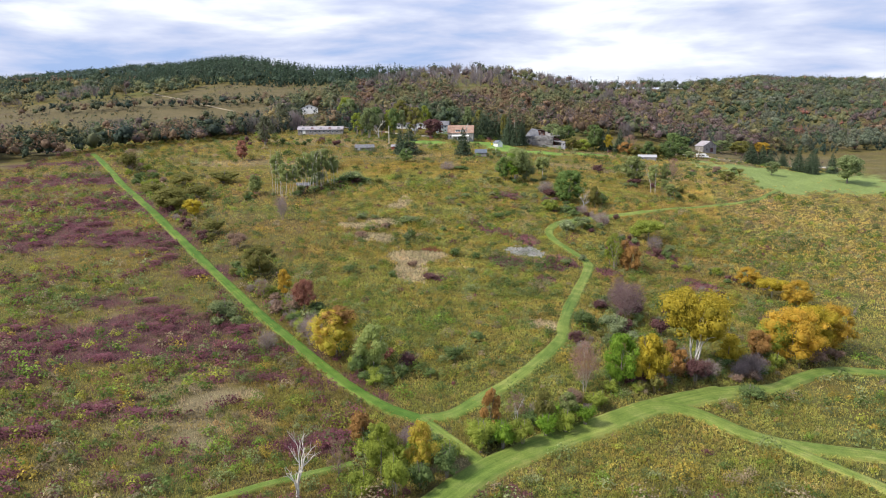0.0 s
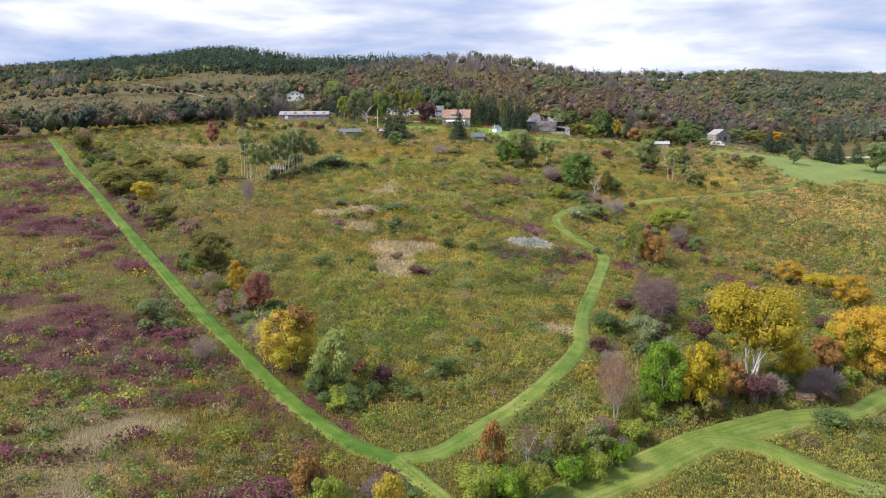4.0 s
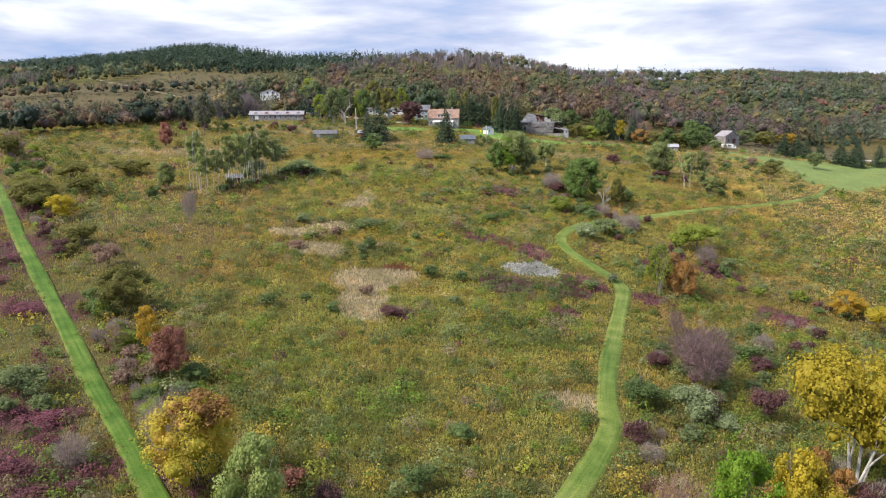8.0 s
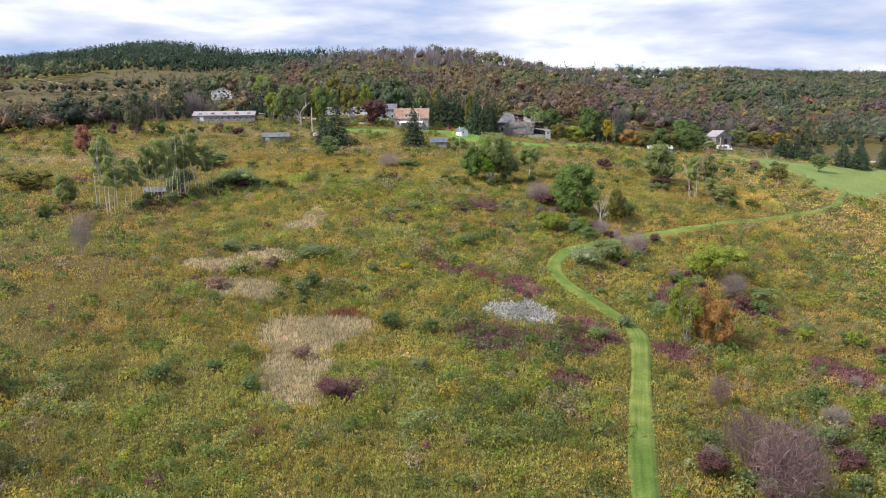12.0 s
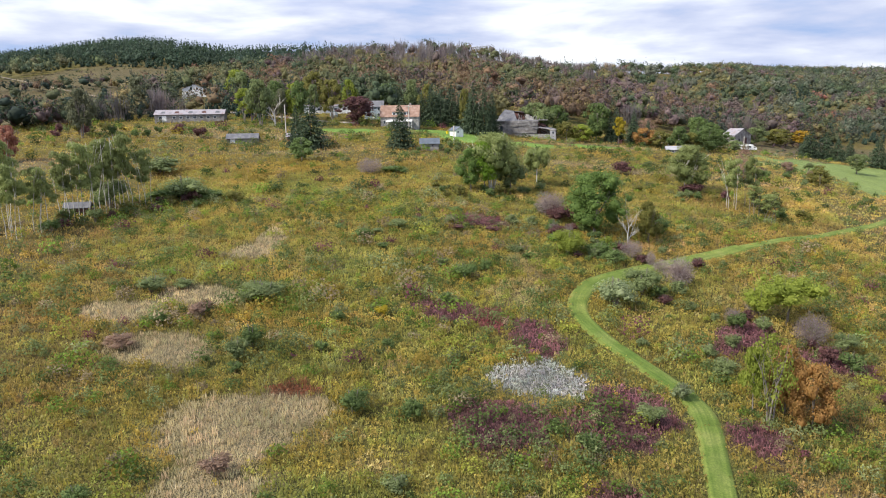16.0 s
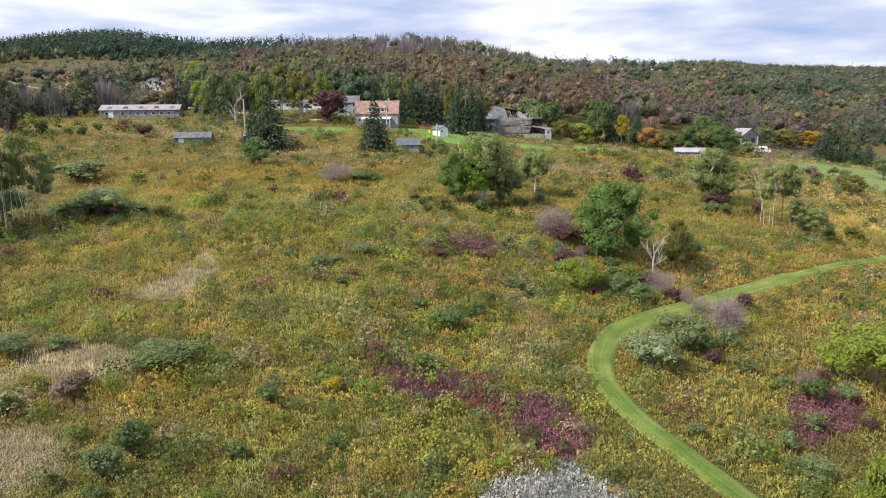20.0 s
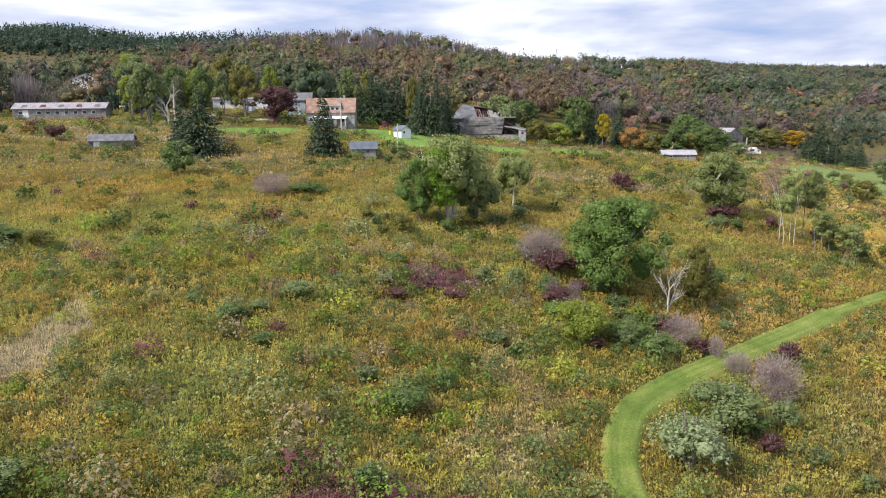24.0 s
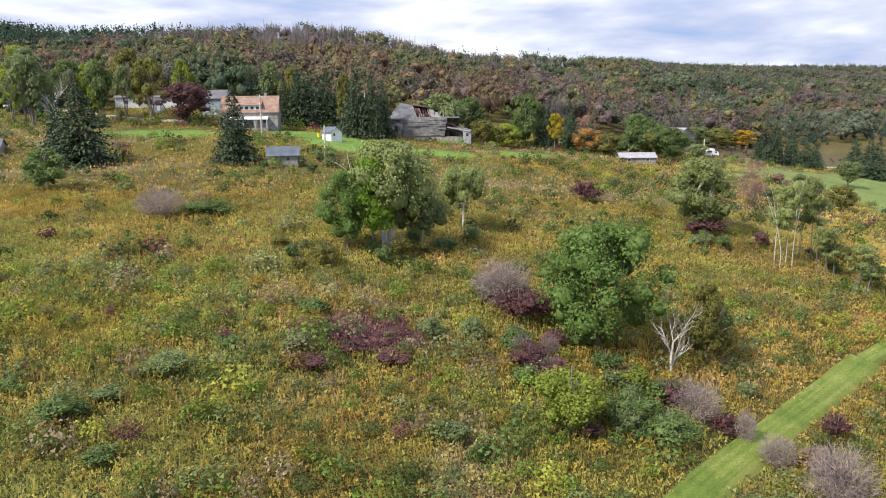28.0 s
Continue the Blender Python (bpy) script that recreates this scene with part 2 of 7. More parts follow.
def height(x, y):
    """Ground height: a pasture slope with knolls, rising past the farms to wooded ridges."""
    x, y = np.asarray(x, float), np.asarray(y, float)
    u, v = soft_clamp(x, -190, 215, 18) / 100, (soft_clamp(y, 85, 455, 18) - 250) / 100
    s = SLOPE
    z = (s[0] + s[1] * u + s[2] * v + s[3] * u * v + s[4] * v * v + s[5] * u * u + s[6] * v ** 3
         + s[7] * u * u * v + s[8] * u * v * v + s[9] * u ** 3)
    for a, b, h, r in KNOLLS:
        z = z + h * np.exp(-((x - a) ** 2 + (y - b) ** 2) / (2 * r * r))
    toe = 425 + 0.28 * np.maximum(x, 0) + 0.05 * np.minimum(x, 0)
    crest = crest_of(x)
    k = np.clip((y - toe) / (crest - toe), 0, 1)
    k = k * k * (3 - 2 * k) * 0.35 + 0.65 * k
    top = np.interp(x, *RIDGE)
    z = z + (top - z) * k
    return z - 0.06 * np.maximum(y - crest, 0)


def hgt(x, y):
    return float(height(x, y))


def lattice(ix, iy, seed):
    h = (ix.astype(np.int64) * 374761393 + iy.astype(np.int64) * 668265263 + seed * 974634541) & 0x7FFFFFFF
    h = ((h ^ (h >> 13)) * 1274126177) & 0x7FFFFFFF
    return ((h ^ (h >> 16)) & 0xFFFF) / 65535.0


def value_noise(x, y, scale, seed, octaves=3):
    total, amp, norm = 0.0, 1.0, 0.0
    for o in range(octaves):
        u, v = np.asarray(x, float) / scale + 31.7 * o, np.asarray(y, float) / scale - 17.3 * o
        iu, iv = np.floor(u), np.floor(v)
        fu, fv = u - iu, v - iv
        fu, fv = fu * fu * (3 - 2 * fu), fv * fv * (3 - 2 * fv)
        q = [lattice(iu + a, iv + b, seed + o) for a in (0, 1) for b in (0, 1)]
        total = total + amp * ((q[0] * (1 - fv) + q[1] * fv) * (1 - fu) + (q[2] * (1 - fv) + q[3] * fv) * fu)
        norm += amp
        amp, scale = amp * 0.5, scale * 0.5
    return total / norm


# ---- mown tracks: centre lines on the plan and half widths ----
TRACKS = (
    ("west", 1.55, ((-175, 362), (-155.6, 331.6), (-128.5, 287.9), (-108.4, 257.8), (-85.9, 223.8), (-69.6, 200.9), (-56, 181.8), (-43.9, 164.2),
                   (-32.1, 147.6), (-26.5, 139.3), (-19.8, 129.7), (-14.1, 122.6), (-9.0, 117.4), (-3.4, 113.8))),
    ("east", 1.75, ((-3.4, 113.8), (1.8, 115.9), (7, 122.2), (12.7, 129), (20.7, 140.7), (26.6, 152.1), (28.2, 160), (31.5, 172.7), (37.2, 191.2),
                   (44.6, 213.5), (45.3, 220.5), (43.6, 225), (40.6, 231), (37.8, 237.5), (37.0, 245), (41.0, 254), (48, 260.2), (54.5, 264.5),
                   (62.4, 269.2), (68.5, 272.9), (80.2, 280))),
    ("upper", 1.15, ((80.2, 280), (92.7, 286.5), (105, 291.5), (126.4, 304.7), (143, 321), (152.2, 334.6), (167.4, 356.1))),
    ("link", 1.3, ((-3.4, 113.8), (0.8, 108), (5.1, 101.7), (7.5, 97))),
    ("wide", 3.0, ((-6, 80), (0.7, 90.2), (7.5, 99.2), (16.1, 106.7), (25.6, 113.5), (35.3, 121), (44.2, 126.6), (55.6, 133.4))),
    ("fork", 2.5, ((38, 123.2), (42.5, 123.6), (45.8, 122.4), (49, 119.5), (52.8, 115.4), (58.8, 113), (66.4, 112.2), (74.3, 111.6), (95, 110))),
    ("spur", 1.7, ((55.5, 114.5), (60.6, 108.5), (63.9, 104.6), (67.5, 100.4), (74, 92))),
    ("bend", 2.0, ((52, 131.5), (58.6, 134.6), (67.4, 137.9), (77.4, 146.3), (88.4, 153), (100.7, 154.8), (125, 156))),
    ("corner", 0.8, ((-38, 82), (-28.6, 88), (-23.5, 91.6), (-17.1, 95.5), (-13, 98))),
)


def curve_points(pts, step):
    """A smooth line through the plan points, every step metres."""
    p = [np.array(q, float) for q in pts]
    p = [2 * p[0] - p[1]] + p + [2 * p[-1] - p[-2]]
    out = []
    for i in range(1, len(p) - 2):
        k = max(2, int(np.linalg.norm(p[i + 1] - p[i]) / step))
        for j in range(k):
            t = j / k
            out.append(0.5 * (2 * p[i] + (p[i + 1] - p[i - 1]) * t + (2 * p[i - 1] - 5 * p[i] + 4 * p[i + 1] - p[i + 2]) * t * t
                              + (3 * p[i] - 3 * p[i + 1] + p[i + 2] - p[i - 1]) * t ** 3))
    out.append(p[-2])
    return np.array(out)


LINES = [(name, half, curve_points(pts, 1.2)) for name, half, pts in TRACKS]


def off_tracks(x, y):
    """Metres from the edge of the nearest mown track (below 0: on it)."""
    best = np.full(np.shape(x), 1e9)
    for name, half, line in LINES:
        for q in line[::2]:
            best = np.minimum(best, np.hypot(x - q[0], y - q[1]) - half)
    return best


# ---- mesh helpers ----
def mesh_from(name, verts, faces, tint=None, material=None, smooth=False):
    """A mesh from arrays: verts n x 3, faces m x k, tint n x 3."""
    verts, faces = np.asarray(verts, np.float32), np.asarray(faces, np.int32)
    me = bpy.data.meshes.new(name)
    m, k = faces.shape
    me.vertices.add(len(verts))
    me.vertices.foreach_set("co", verts.ravel())
    me.loops.add(m * k)
    me.loops.foreach_set("vertex_index", faces.ravel())
    me.polygons.add(m)
    me.polygons.foreach_set("loop_start", np.arange(0, m * k, k, dtype=np.int32))
    if smooth:
        me.polygons.foreach_set("use_smooth", np.ones(m, bool))
    if tint is not None:
        at = me.attributes.new("tint", "FLOAT_COLOR", "POINT")
        at.data.foreach_set("color", np.c_[tint, np.ones(len(tint))].astype(np.float32).ravel())
    me.update()
    me.validate()
    if material:
        me.materials.append(material)
    return me


def part(name, bm, material, parent, label=""):
    """Links a bmesh or a mesh as one mesh object under a thing or a part."""
    if isinstance(bm, bmesh.types.BMesh):
        me = bpy.data.meshes.new(name)
        bm.to_mesh(me)
        bm.free()
    else:
        me = bm
    if material and not me.materials:
        me.materials.append(material)
    ob = new(name, me)
    ob.parent = parent
    if material and me.materials[0] is not material:
        ob.material_slots[0].link = "OBJECT"
        ob.material_slots[0].material = material
    if label:
        tagged(ob, label)
    return ob


# ---- what grows where ----
PATCHES = []


def patch(kind, x, y, rx, ry, turn=0.0):
    PATCHES.append((kind, x, y, rx, ry, radians(turn)))


patch("straw", -42, 117, 7, 4, 60)
patch("straw", -37.5, 106, 3.5, 6, 0)
patch("tan", -46, 125, 9, 5, 40)
patch("tan", -33, 109, 6, 6, 0)
patch("tan", -48, 109, 7, 5, 0)
patch("straw", -37, 121, 5, 3, 0)
patch("straw", 1.5, 99, 4.5, 1.4, 35)
patch("straw", -8.8, 208, 6.5, 8, 0)
patch("straw", -8.8, 196, 4.5, 9, 10)
patch("straw", -3, 213, 5, 4, 0)
patch("straw", -30, 237, 5.5, 4, 0)
patch("straw", -20, 243, 5.5, 4, 0)
patch("straw", -21, 226, 7, 4.5, 0)
patch("straw", 23.6, 160, 4.0, 3.2, -20)
patch("straw", 30.2, 150, 2.2, 1.6, 0)
patch("white", 25.8, 222.2, 5.6, 5.0, 0)
patch("purple", 20.5, 211, 5.5, 6, 0)
patch("purple", 37.5, 216.5, 5.5, 5, 0)
patch("purple", 32, 211, 4.5, 4, 0)
patch("purple", 16.4, 240.6, 4.5, 4, 0)
patch("red", 22.5, 239, 2.6, 3.5, 0)
patch("purple", 28, 234, 4, 5, 0)
patch("purple", 50, 213, 3.4, 4, 0)
patch("purple", 77.8, 212, 5.5, 5, 0)
patch("purple", 25.8, 282.5, 6.5, 4.0, 0)
patch("purple", 29, 198, 3.2, 3.0, 0)
patch("purple", -1, 192, 2.6, 2.5, 0)
patch("rust", -3, 217, 3.5, 1.6, 0)
patch("tan", 29, 249.5, 5, 6, 0)
patch("tan", 32, 262, 4, 6, 0)
patch("gold", 1.5, 287, 8, 5, 0)
patch("gold", -12, 330, 14, 6, 0)
patch("gold", 95, 380, 25, 8, 0)
patch("gold", -5, 372, 14, 5, 0)
patch("purple", 62, 240, 8, 3, 40)
patch("purple", 73, 235, 6, 3, -20)
patch("tan", -40, 388, 34, 7, 3)
patch("tan", -70, 405, 38, 9, 0)
patch("tan", -20, 352, 18, 4, 0)
patch("tan", 60, 352, 24, 4, -6)
patch("tan", 100, 345, 26, 5, -10)
patch("tan", -90, 330, 26, 7, 8)
patch("tan", 85, 405, 26, 6, -8)
patch("straw", -14, 268, 2.5, 7, 0)
patch("straw", -17, 262, 3, 4, 0)
patch("lawn", 36, 393, 11, 17, 0)
patch("lawn", 26, 411, 12, 8, 0)
patch("lawn", 56, 392, 14, 7, 10)
patch("lawn", -8, 402, 13, 7, 0)
patch("lawn", 80, 402, 12, 5, 0)
patch("hay", 205, 404, 62, 30, 8)
patch("hay", 178, 380, 17, 34, -24)
patch("meadow", 150, 440, 40, 20, 0)
patch("meadow", -300, 555, 200, 105, 0)
patch("meadow", -160, 500, 50, 50, 0)
patch("meadow", -162, 632, 90, 95, 0)
patch("meadow", 28, 598, 24, 40, 0)
patch("meadow", 215, 500, 60, 42, 0)

PLANTS = {"olive": (0.262, 0.218, 0.057), "gold": (0.292, 0.236, 0.046), "brown": (0.225, 0.165, 0.072), "green": (0.2, 0.226, 0.058),
          "tan": (0.36, 0.29, 0.16), "straw": (0.41, 0.335, 0.205), "purple": (0.185, 0.088, 0.096), "red": (0.21, 0.075, 0.075), "white": (0.33, 0.33, 0.315),
          "rust": (0.2, 0.08, 0.045), "lawn": (0.21, 0.35, 0.07), "hay": (0.255, 0.335, 0.105), "meadow": (0.15, 0.122, 0.062), "sage": (0.225, 0.25, 0.13)}
KINDS = list(PLANTS)
COLOURS = np.array([PLANTS[k] for k in KINDS])


def west_of_track(x, y):
    """Metres west of the straight western track."""
    return ((x + 3.4) * -217.8 + (y - 113.8) * -152.2) / 265.7


def plant_kind(x, y, rng):
    """Which plant stands at each place: an index into KINDS."""
    n = len(x)
    near, mid, far = value_noise(x, y, 7, 11), value_noise(x * 0.6, y, 19, 23), value_noise(x, y, 60, 37)
    west, east = west_of_track(x, y) > 0, (x > 62 + (y - 250) * 0.3) & (y > 150)
    w = np.zeros((n, len(KINDS)))
    w[:, 0] = 0.9
    w[:, 1] = np.clip((mid - 0.42) * 4, 0.05, 2) * np.where(west, 0.5, 1.0)
    w[:, 2] = np.clip((far - 0.3) * 1.6, 0.1, 1.2) + west * 0.35
    w[:, 3] = np.clip((0.55 - mid) * 4, 0.1, 1.6) * np.where(east, 0.5, 1.0)
    w[:, 4] = np.clip((near - 0.6) * 3, 0.04, 0.6) + east * 0.12
    w[:, 13] = np.clip((0.45 - near) * 3, 0.05, 0.5)
    w[:, 6] = np.where(west, np.clip((value_noise(x * 0.5, y * 1.1, 14, 57) - np.where(y < 210, 0.56, 0.5)) * 40, 0, 9), 0.03)
    w[:, 7] = np.where(west, 0.12, 0.02)
    moist = np.clip((225 - y) / 40, 0, 1) * np.where(west, 0.3, 1.0) + 0.7 * np.exp(-(((x - 22) / 32) ** 2 + ((y - 262) / 26) ** 2))
    w[:, 3] += 1.0 * moist
    w[:, 1] *= 1 - 0.6 * np.clip(moist, 0, 1)
    w[:, 2] *= 1 - 0.35 * np.clip(moist, 0, 1)
    w[:, 2] += 0.45 * east
    dull = np.clip((-14 - x) / 20, 0, 1) * (y < 280) * ~west
    w[:, 2] += 1.2 * dull
    w[:, 1] *= 1 - 0.6 * dull
    w[:, 4] *= 1 - 0.7 * dull
    top = np.clip((y - 296) / 20, 0, 1)
    w[:, 1] *= 1 - 0.2 * top
    w[:, 0] += 0.5 * top
    w[:, 3] += 0.15 * top
    w[:, 4] += 0.2 * top
    edge = (value_noise(x, y, 3.5, 71) - 0.5) * 0.9
    for kind, px, py, rx, ry, turn in PATCHES:
        c, s = math.cos(turn), math.sin(turn)
        dx, dy = x - px, y - py
        d = np.hypot((dx * c + dy * s) / rx, (dy * c - dx * s) / ry) + edge
        inside = np.clip((1.12 - d) * 4, 0, 1)
        w *= (1 - (0.93 if kind in ("lawn", "hay", "straw", "white") else 0.84) * inside)[:, None]
        w[:, KINDS.index(kind)] += 3.0 * inside
    score = np.log(w + 1e-4) + rng.gumbel(0, 0.62, w.shape)
    for k in (0, 1, 2, 3, 4, 13):
        score[:, k] += 3.4 * (value_noise(x * 0.62, y, 5.5, 201 + k) - 0.5)
    return score.argmax(1)


# litter colour darkened for the shade between tall stems; mown and grazed sward undarkened
SHADED_GROUND = COLOURS * np.array([[1.0 if k in ("lawn", "hay", "meadow") else 0.62] for k in KINDS])


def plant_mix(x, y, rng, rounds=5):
    """The mean colour of the ground under what stands at each place, shade between stems included."""
    return sum(SHADED_GROUND[plant_kind(x, y, rng)] for _ in range(rounds)) / rounds


# ---- the ground, one sheet to the horizon ----
def graded(lo, hi, step, out, ratio):
    core = list(np.arange(lo, hi + step / 2, step))
    s, p, up = step, core[-1], []
    while p < out[1]:
        s *= ratio
        p += s
        up.append(p)
    s, p, down = step, core[0], []
    while p > out[0]:
        s *= ratio
        p -= s
        down.append(p)
    return np.array(down[::-1] + core + up)


rng = np.random.default_rng(5)
gx, gy = graded(-190, 240, 3.0, (-2600, 2800), 1.09), graded(50, 480, 3.0, (-900, 3600), 1.07)
X, Y = np.meshgrid(gx, gy)
X, Y = X.ravel(), Y.ravel()
Z = height(X, Y) + (value_noise(X, Y, 9, 3) - 0.5) * 0.5
nx, ny = len(gx), len(gy)
i = (np.arange(ny - 1)[:, None] * nx + np.arange(nx - 1)).ravel()
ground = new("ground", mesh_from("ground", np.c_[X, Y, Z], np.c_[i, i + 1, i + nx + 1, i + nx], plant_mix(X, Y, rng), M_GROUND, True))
tagged(ground, "rough hillside pasture of goldenrod and dry autumn weeds", "ground", kind="structure")


def lay(name, line, half, material, label, lift=0.34):
    """A mown strip draped on the ground, with uneven edges."""
    d = np.gradient(line, axis=0)
    d /= np.linalg.norm(d, axis=1)[:, None]
    side = np.c_[-d[:, 1], d[:, 0]]
    cols = 9
    verts, k = [], np.arange(len(line))
    for j, f in enumerate(np.linspace(-1, 1, cols)):
        wob = half * f * (1 + (0.06 * np.sin(k * 0.21 + j) + 0.3 * (value_noise(k * 1.0, k * 0 + j, 6, 9 + j) - 0.5)) * (abs(f) > 0.7))
        p = line + side * wob[:, None]
        verts.append(np.c_[p, height(p[:, 0], p[:, 1]) + lift - 0.5 * (abs(f) > 0.99)])
    verts = np.concatenate(verts)
    m = len(line)
    across = np.repeat(np.linspace(-1, 1, cols), m)
    along = np.tile(np.r_[0, np.cumsum(np.linalg.norm(np.diff(line, axis=0), axis=1))], cols)
    q = (np.arange(cols - 1)[:, None] * m + np.arange(m - 1)).ravel()
    return tagged(new(name, mesh_from(name, verts, np.c_[q, q + m, q + m + 1, q + 1], np.c_[np.abs(across), 2.2 * across * half, 0.07 * along], material, True)), label, "mown path", kind="structure")


for k, (name, half, line) in enumerate(LINES):
    lay("mown_path", line, half, M_LUSH if name == "west" else M_MOWN, "mown bright green grass path through the tall weeds", 0.34 + 0.02 * k)


# ---- tall weeds ----
def kite_cards(base, up, side, length, width, bend):
    """Leaf-shaped cards: four corners each, from base along up."""
    n = len(base)
    v = np.empty((n, 4, 3))
    v[:, 0] = base
    v[:, 1] = base + up * (0.55 * length)[:, None] + side * (0.5 * width)[:, None]
    v[:, 2] = base + up * length[:, None] + bend
    v[:, 3] = base + up * (0.55 * length)[:, None] - side * (0.5 * width)[:, None]
    return v.reshape(-1, 3), np.arange(4 * n).reshape(n, 4)


def unit(v):
    return v / np.maximum(np.linalg.norm(v, axis=-1, keepdims=True), 1e-9)


def weeds(name, x0, x1, y0, y1, step, cards, tall, wide, label, keep, seed):
    rng = np.random.default_rng(seed)
    x, y = np.meshgrid(np.arange(x0, x1, step), np.arange(y0, y1, step))
    x, y = x.ravel() + rng.uniform(-0.6, 0.6, x.size) * step, y.ravel() + rng.uniform(-0.6, 0.6, x.size) * step
    ok = keep(x, y)
    x, y = x[ok], y[ok]
    kind = plant_kind(x, y, rng)
    low = np.isin(kind, [KINDS.index("lawn"), KINDS.index("hay")])
    ok = (off_tracks(x, y) > rng.uniform(-0.8, 0.5, len(x))) & ~low
    x, y, kind = x[ok], y[ok], kind[ok]
    z = height(x, y) - 0.05
    size = rng.uniform(0.6, 1.25, len(x)) * (0.5 + 0.55 * value_noise(x, y, 6, 91) + 0.45 * value_noise(x, y, 2.2, 93, 1))
    size *= np.where(np.isin(kind, [KINDS.index("straw")]), 0.8, 1.0) * np.clip(0.55 + 0.4 * off_tracks(x, y), 0.35, 1.0)
    common = np.isin(kind, (0, 1, 2, 3, 4, 13))[:, None]
    tint = np.where(common, 0.5 * COLOURS[kind] + 0.5 * np.array((0.238, 0.208, 0.064)), COLOURS[kind]) * rng.uniform(1.28, 1.48, (len(x), 1)) * (0.6 + 0.8 * value_noise(x * 0.75, y, 2.8, 97, 2))[:, None] * rng.uniform(0.93, 1.07, (len(x), 3)) * (1 + 0.12 * np.clip((y - 215) / 30, 0, 1) - 0.18 * np.clip((y - 300) / 50, 0, 1))[:, None]
    tint *= np.where(west_of_track(x, y) > 0, 0.82, 1.0)[:, None]
    lean = np.clip((value_noise(x * 0.7, y, 9, 141) - 0.25) * 2 - 0.35 * np.clip((225 - y) / 40, 0, 1), 0, 1)[:, None]
    tint *= np.where(common, lean * [1.12, 0.99, 0.96] + (1 - lean) * [0.93, 1.02, 0.9], [1.0, 1.0, 1.0])
    tint *= np.where(common, [1.06, 1.0, 1.0], [1.0, 1.0, 1.0])
    # sunlight on the far eastern slope, put into the weeds' tint
    tint *= (1 + 0.34 * np.clip((x - 92) / 40, 0, 1))[:, None]
    base = np.repeat(np.c_[x, y, z], cards, 0)
    n = len(base)
    base[:, :2] += rng.normal(0, 0.32 * step, (n, 2))
    a = rng.uniform(0, 2 * np.pi, n)
    grassy = np.repeat(kind == KINDS.index("straw"), cards)
    spray = (rng.random(n) < 0.62) & ~grassy
    up = unit(np.c_[rng.normal(0, 1, (n, 2)) * np.where(spray, 0.75, 0.2)[:, None], np.ones(n)])
    side = unit(np.cross(up, np.c_[np.cos(a), np.sin(a), np.zeros(n)]))
    stem = np.repeat(size, cards) * rng.uniform(0.7, 1.15, n) * tall
    base[:, 2] += np.where(spray, stem * rng.uniform(0.35, 0.85, n), 0.0)
    length = np.where(spray, rng.uniform(0.55, 1.1, n) * 2.2 * wide, stem)
    half = side * np.where(spray, 0.42 * length, 0.36 * wide * stem)[:, None]
    tip = base + up * length[:, None] + np.c_[rng.normal(0, 0.05, (n, 2)), np.zeros(n)]
    plume = (rng.random(n) < 0.6)[:, None]
    drop = up * (0.35 * length)[:, None]
    v = np.stack([np.where(plume, base, base - half), np.where(plume, tip - drop + half * 1.3, base + half), np.where(plume, tip - half * 0.4, tip)], 1).reshape(-1, 3)
    tn = np.repeat(tint, cards, 0) * rng.uniform(0.9, 1.12, (n, 1))
    ob = new(name, mesh_from(name, v, np.arange(3 * n).reshape(n, 3), np.repeat(tn, 3, 0), M_WEED))
    return tagged(ob, label, "weeds", kind="stuff")


def near_zone(x, y):
    return (np.abs(x - 0.09 * y - 6) < 34 + 0.16 * y) & (y > 74) & (value_noise(x, y, 2.5, 5) > (y - 305) / 60)


weeds("tall_weeds", -60, 130, 74, 340, 0.7, 12, 0.9, 0.15, "dense goldenrod and brown autumn weeds on the slope", near_zone, 1)
weeds("tall_weeds", -190, 190, 74, 300, 1.4, 11, 0.95, 0.18, "goldenrod, grass and dogwood weeds of the outer pasture", lambda x, y: ~near_zone(x, y) & (np.abs(x) < 0.72 * y + 12), 2)
weeds("tall_weeds", -190, 240, 300, 470, 1.6, 8, 0.6, 0.24, "yellow and tan weeds of the upper pasture", lambda x, y: (y < 455) & ~((y < 340) & near_zone(x, y)), 3)


# ---- leaf masses ----
def ball(rng, detail, rough=0.2):
    """A lumpy closed ball of radius about 1: corners and faces."""
    bm = bmesh.new()
    bmesh.ops.create_icosphere(bm, subdivisions=detail, radius=1.0)
    v = np.array([q.co[:] for q in bm.verts])
    f = np.array([[q.index for q in face.verts] for face in bm.faces])
    bm.free()
    bumps = unit(rng.normal(size=(9, 3)))
    v = v * (0.86 + 0.3 * np.clip((v @ bumps.T).max(1) - 0.55, 0, 1) / 0.45 + rng.normal(0, rough, len(v)))[:, None] + rng.normal(0, 0.5 * rough, v.shape)
    return v, f


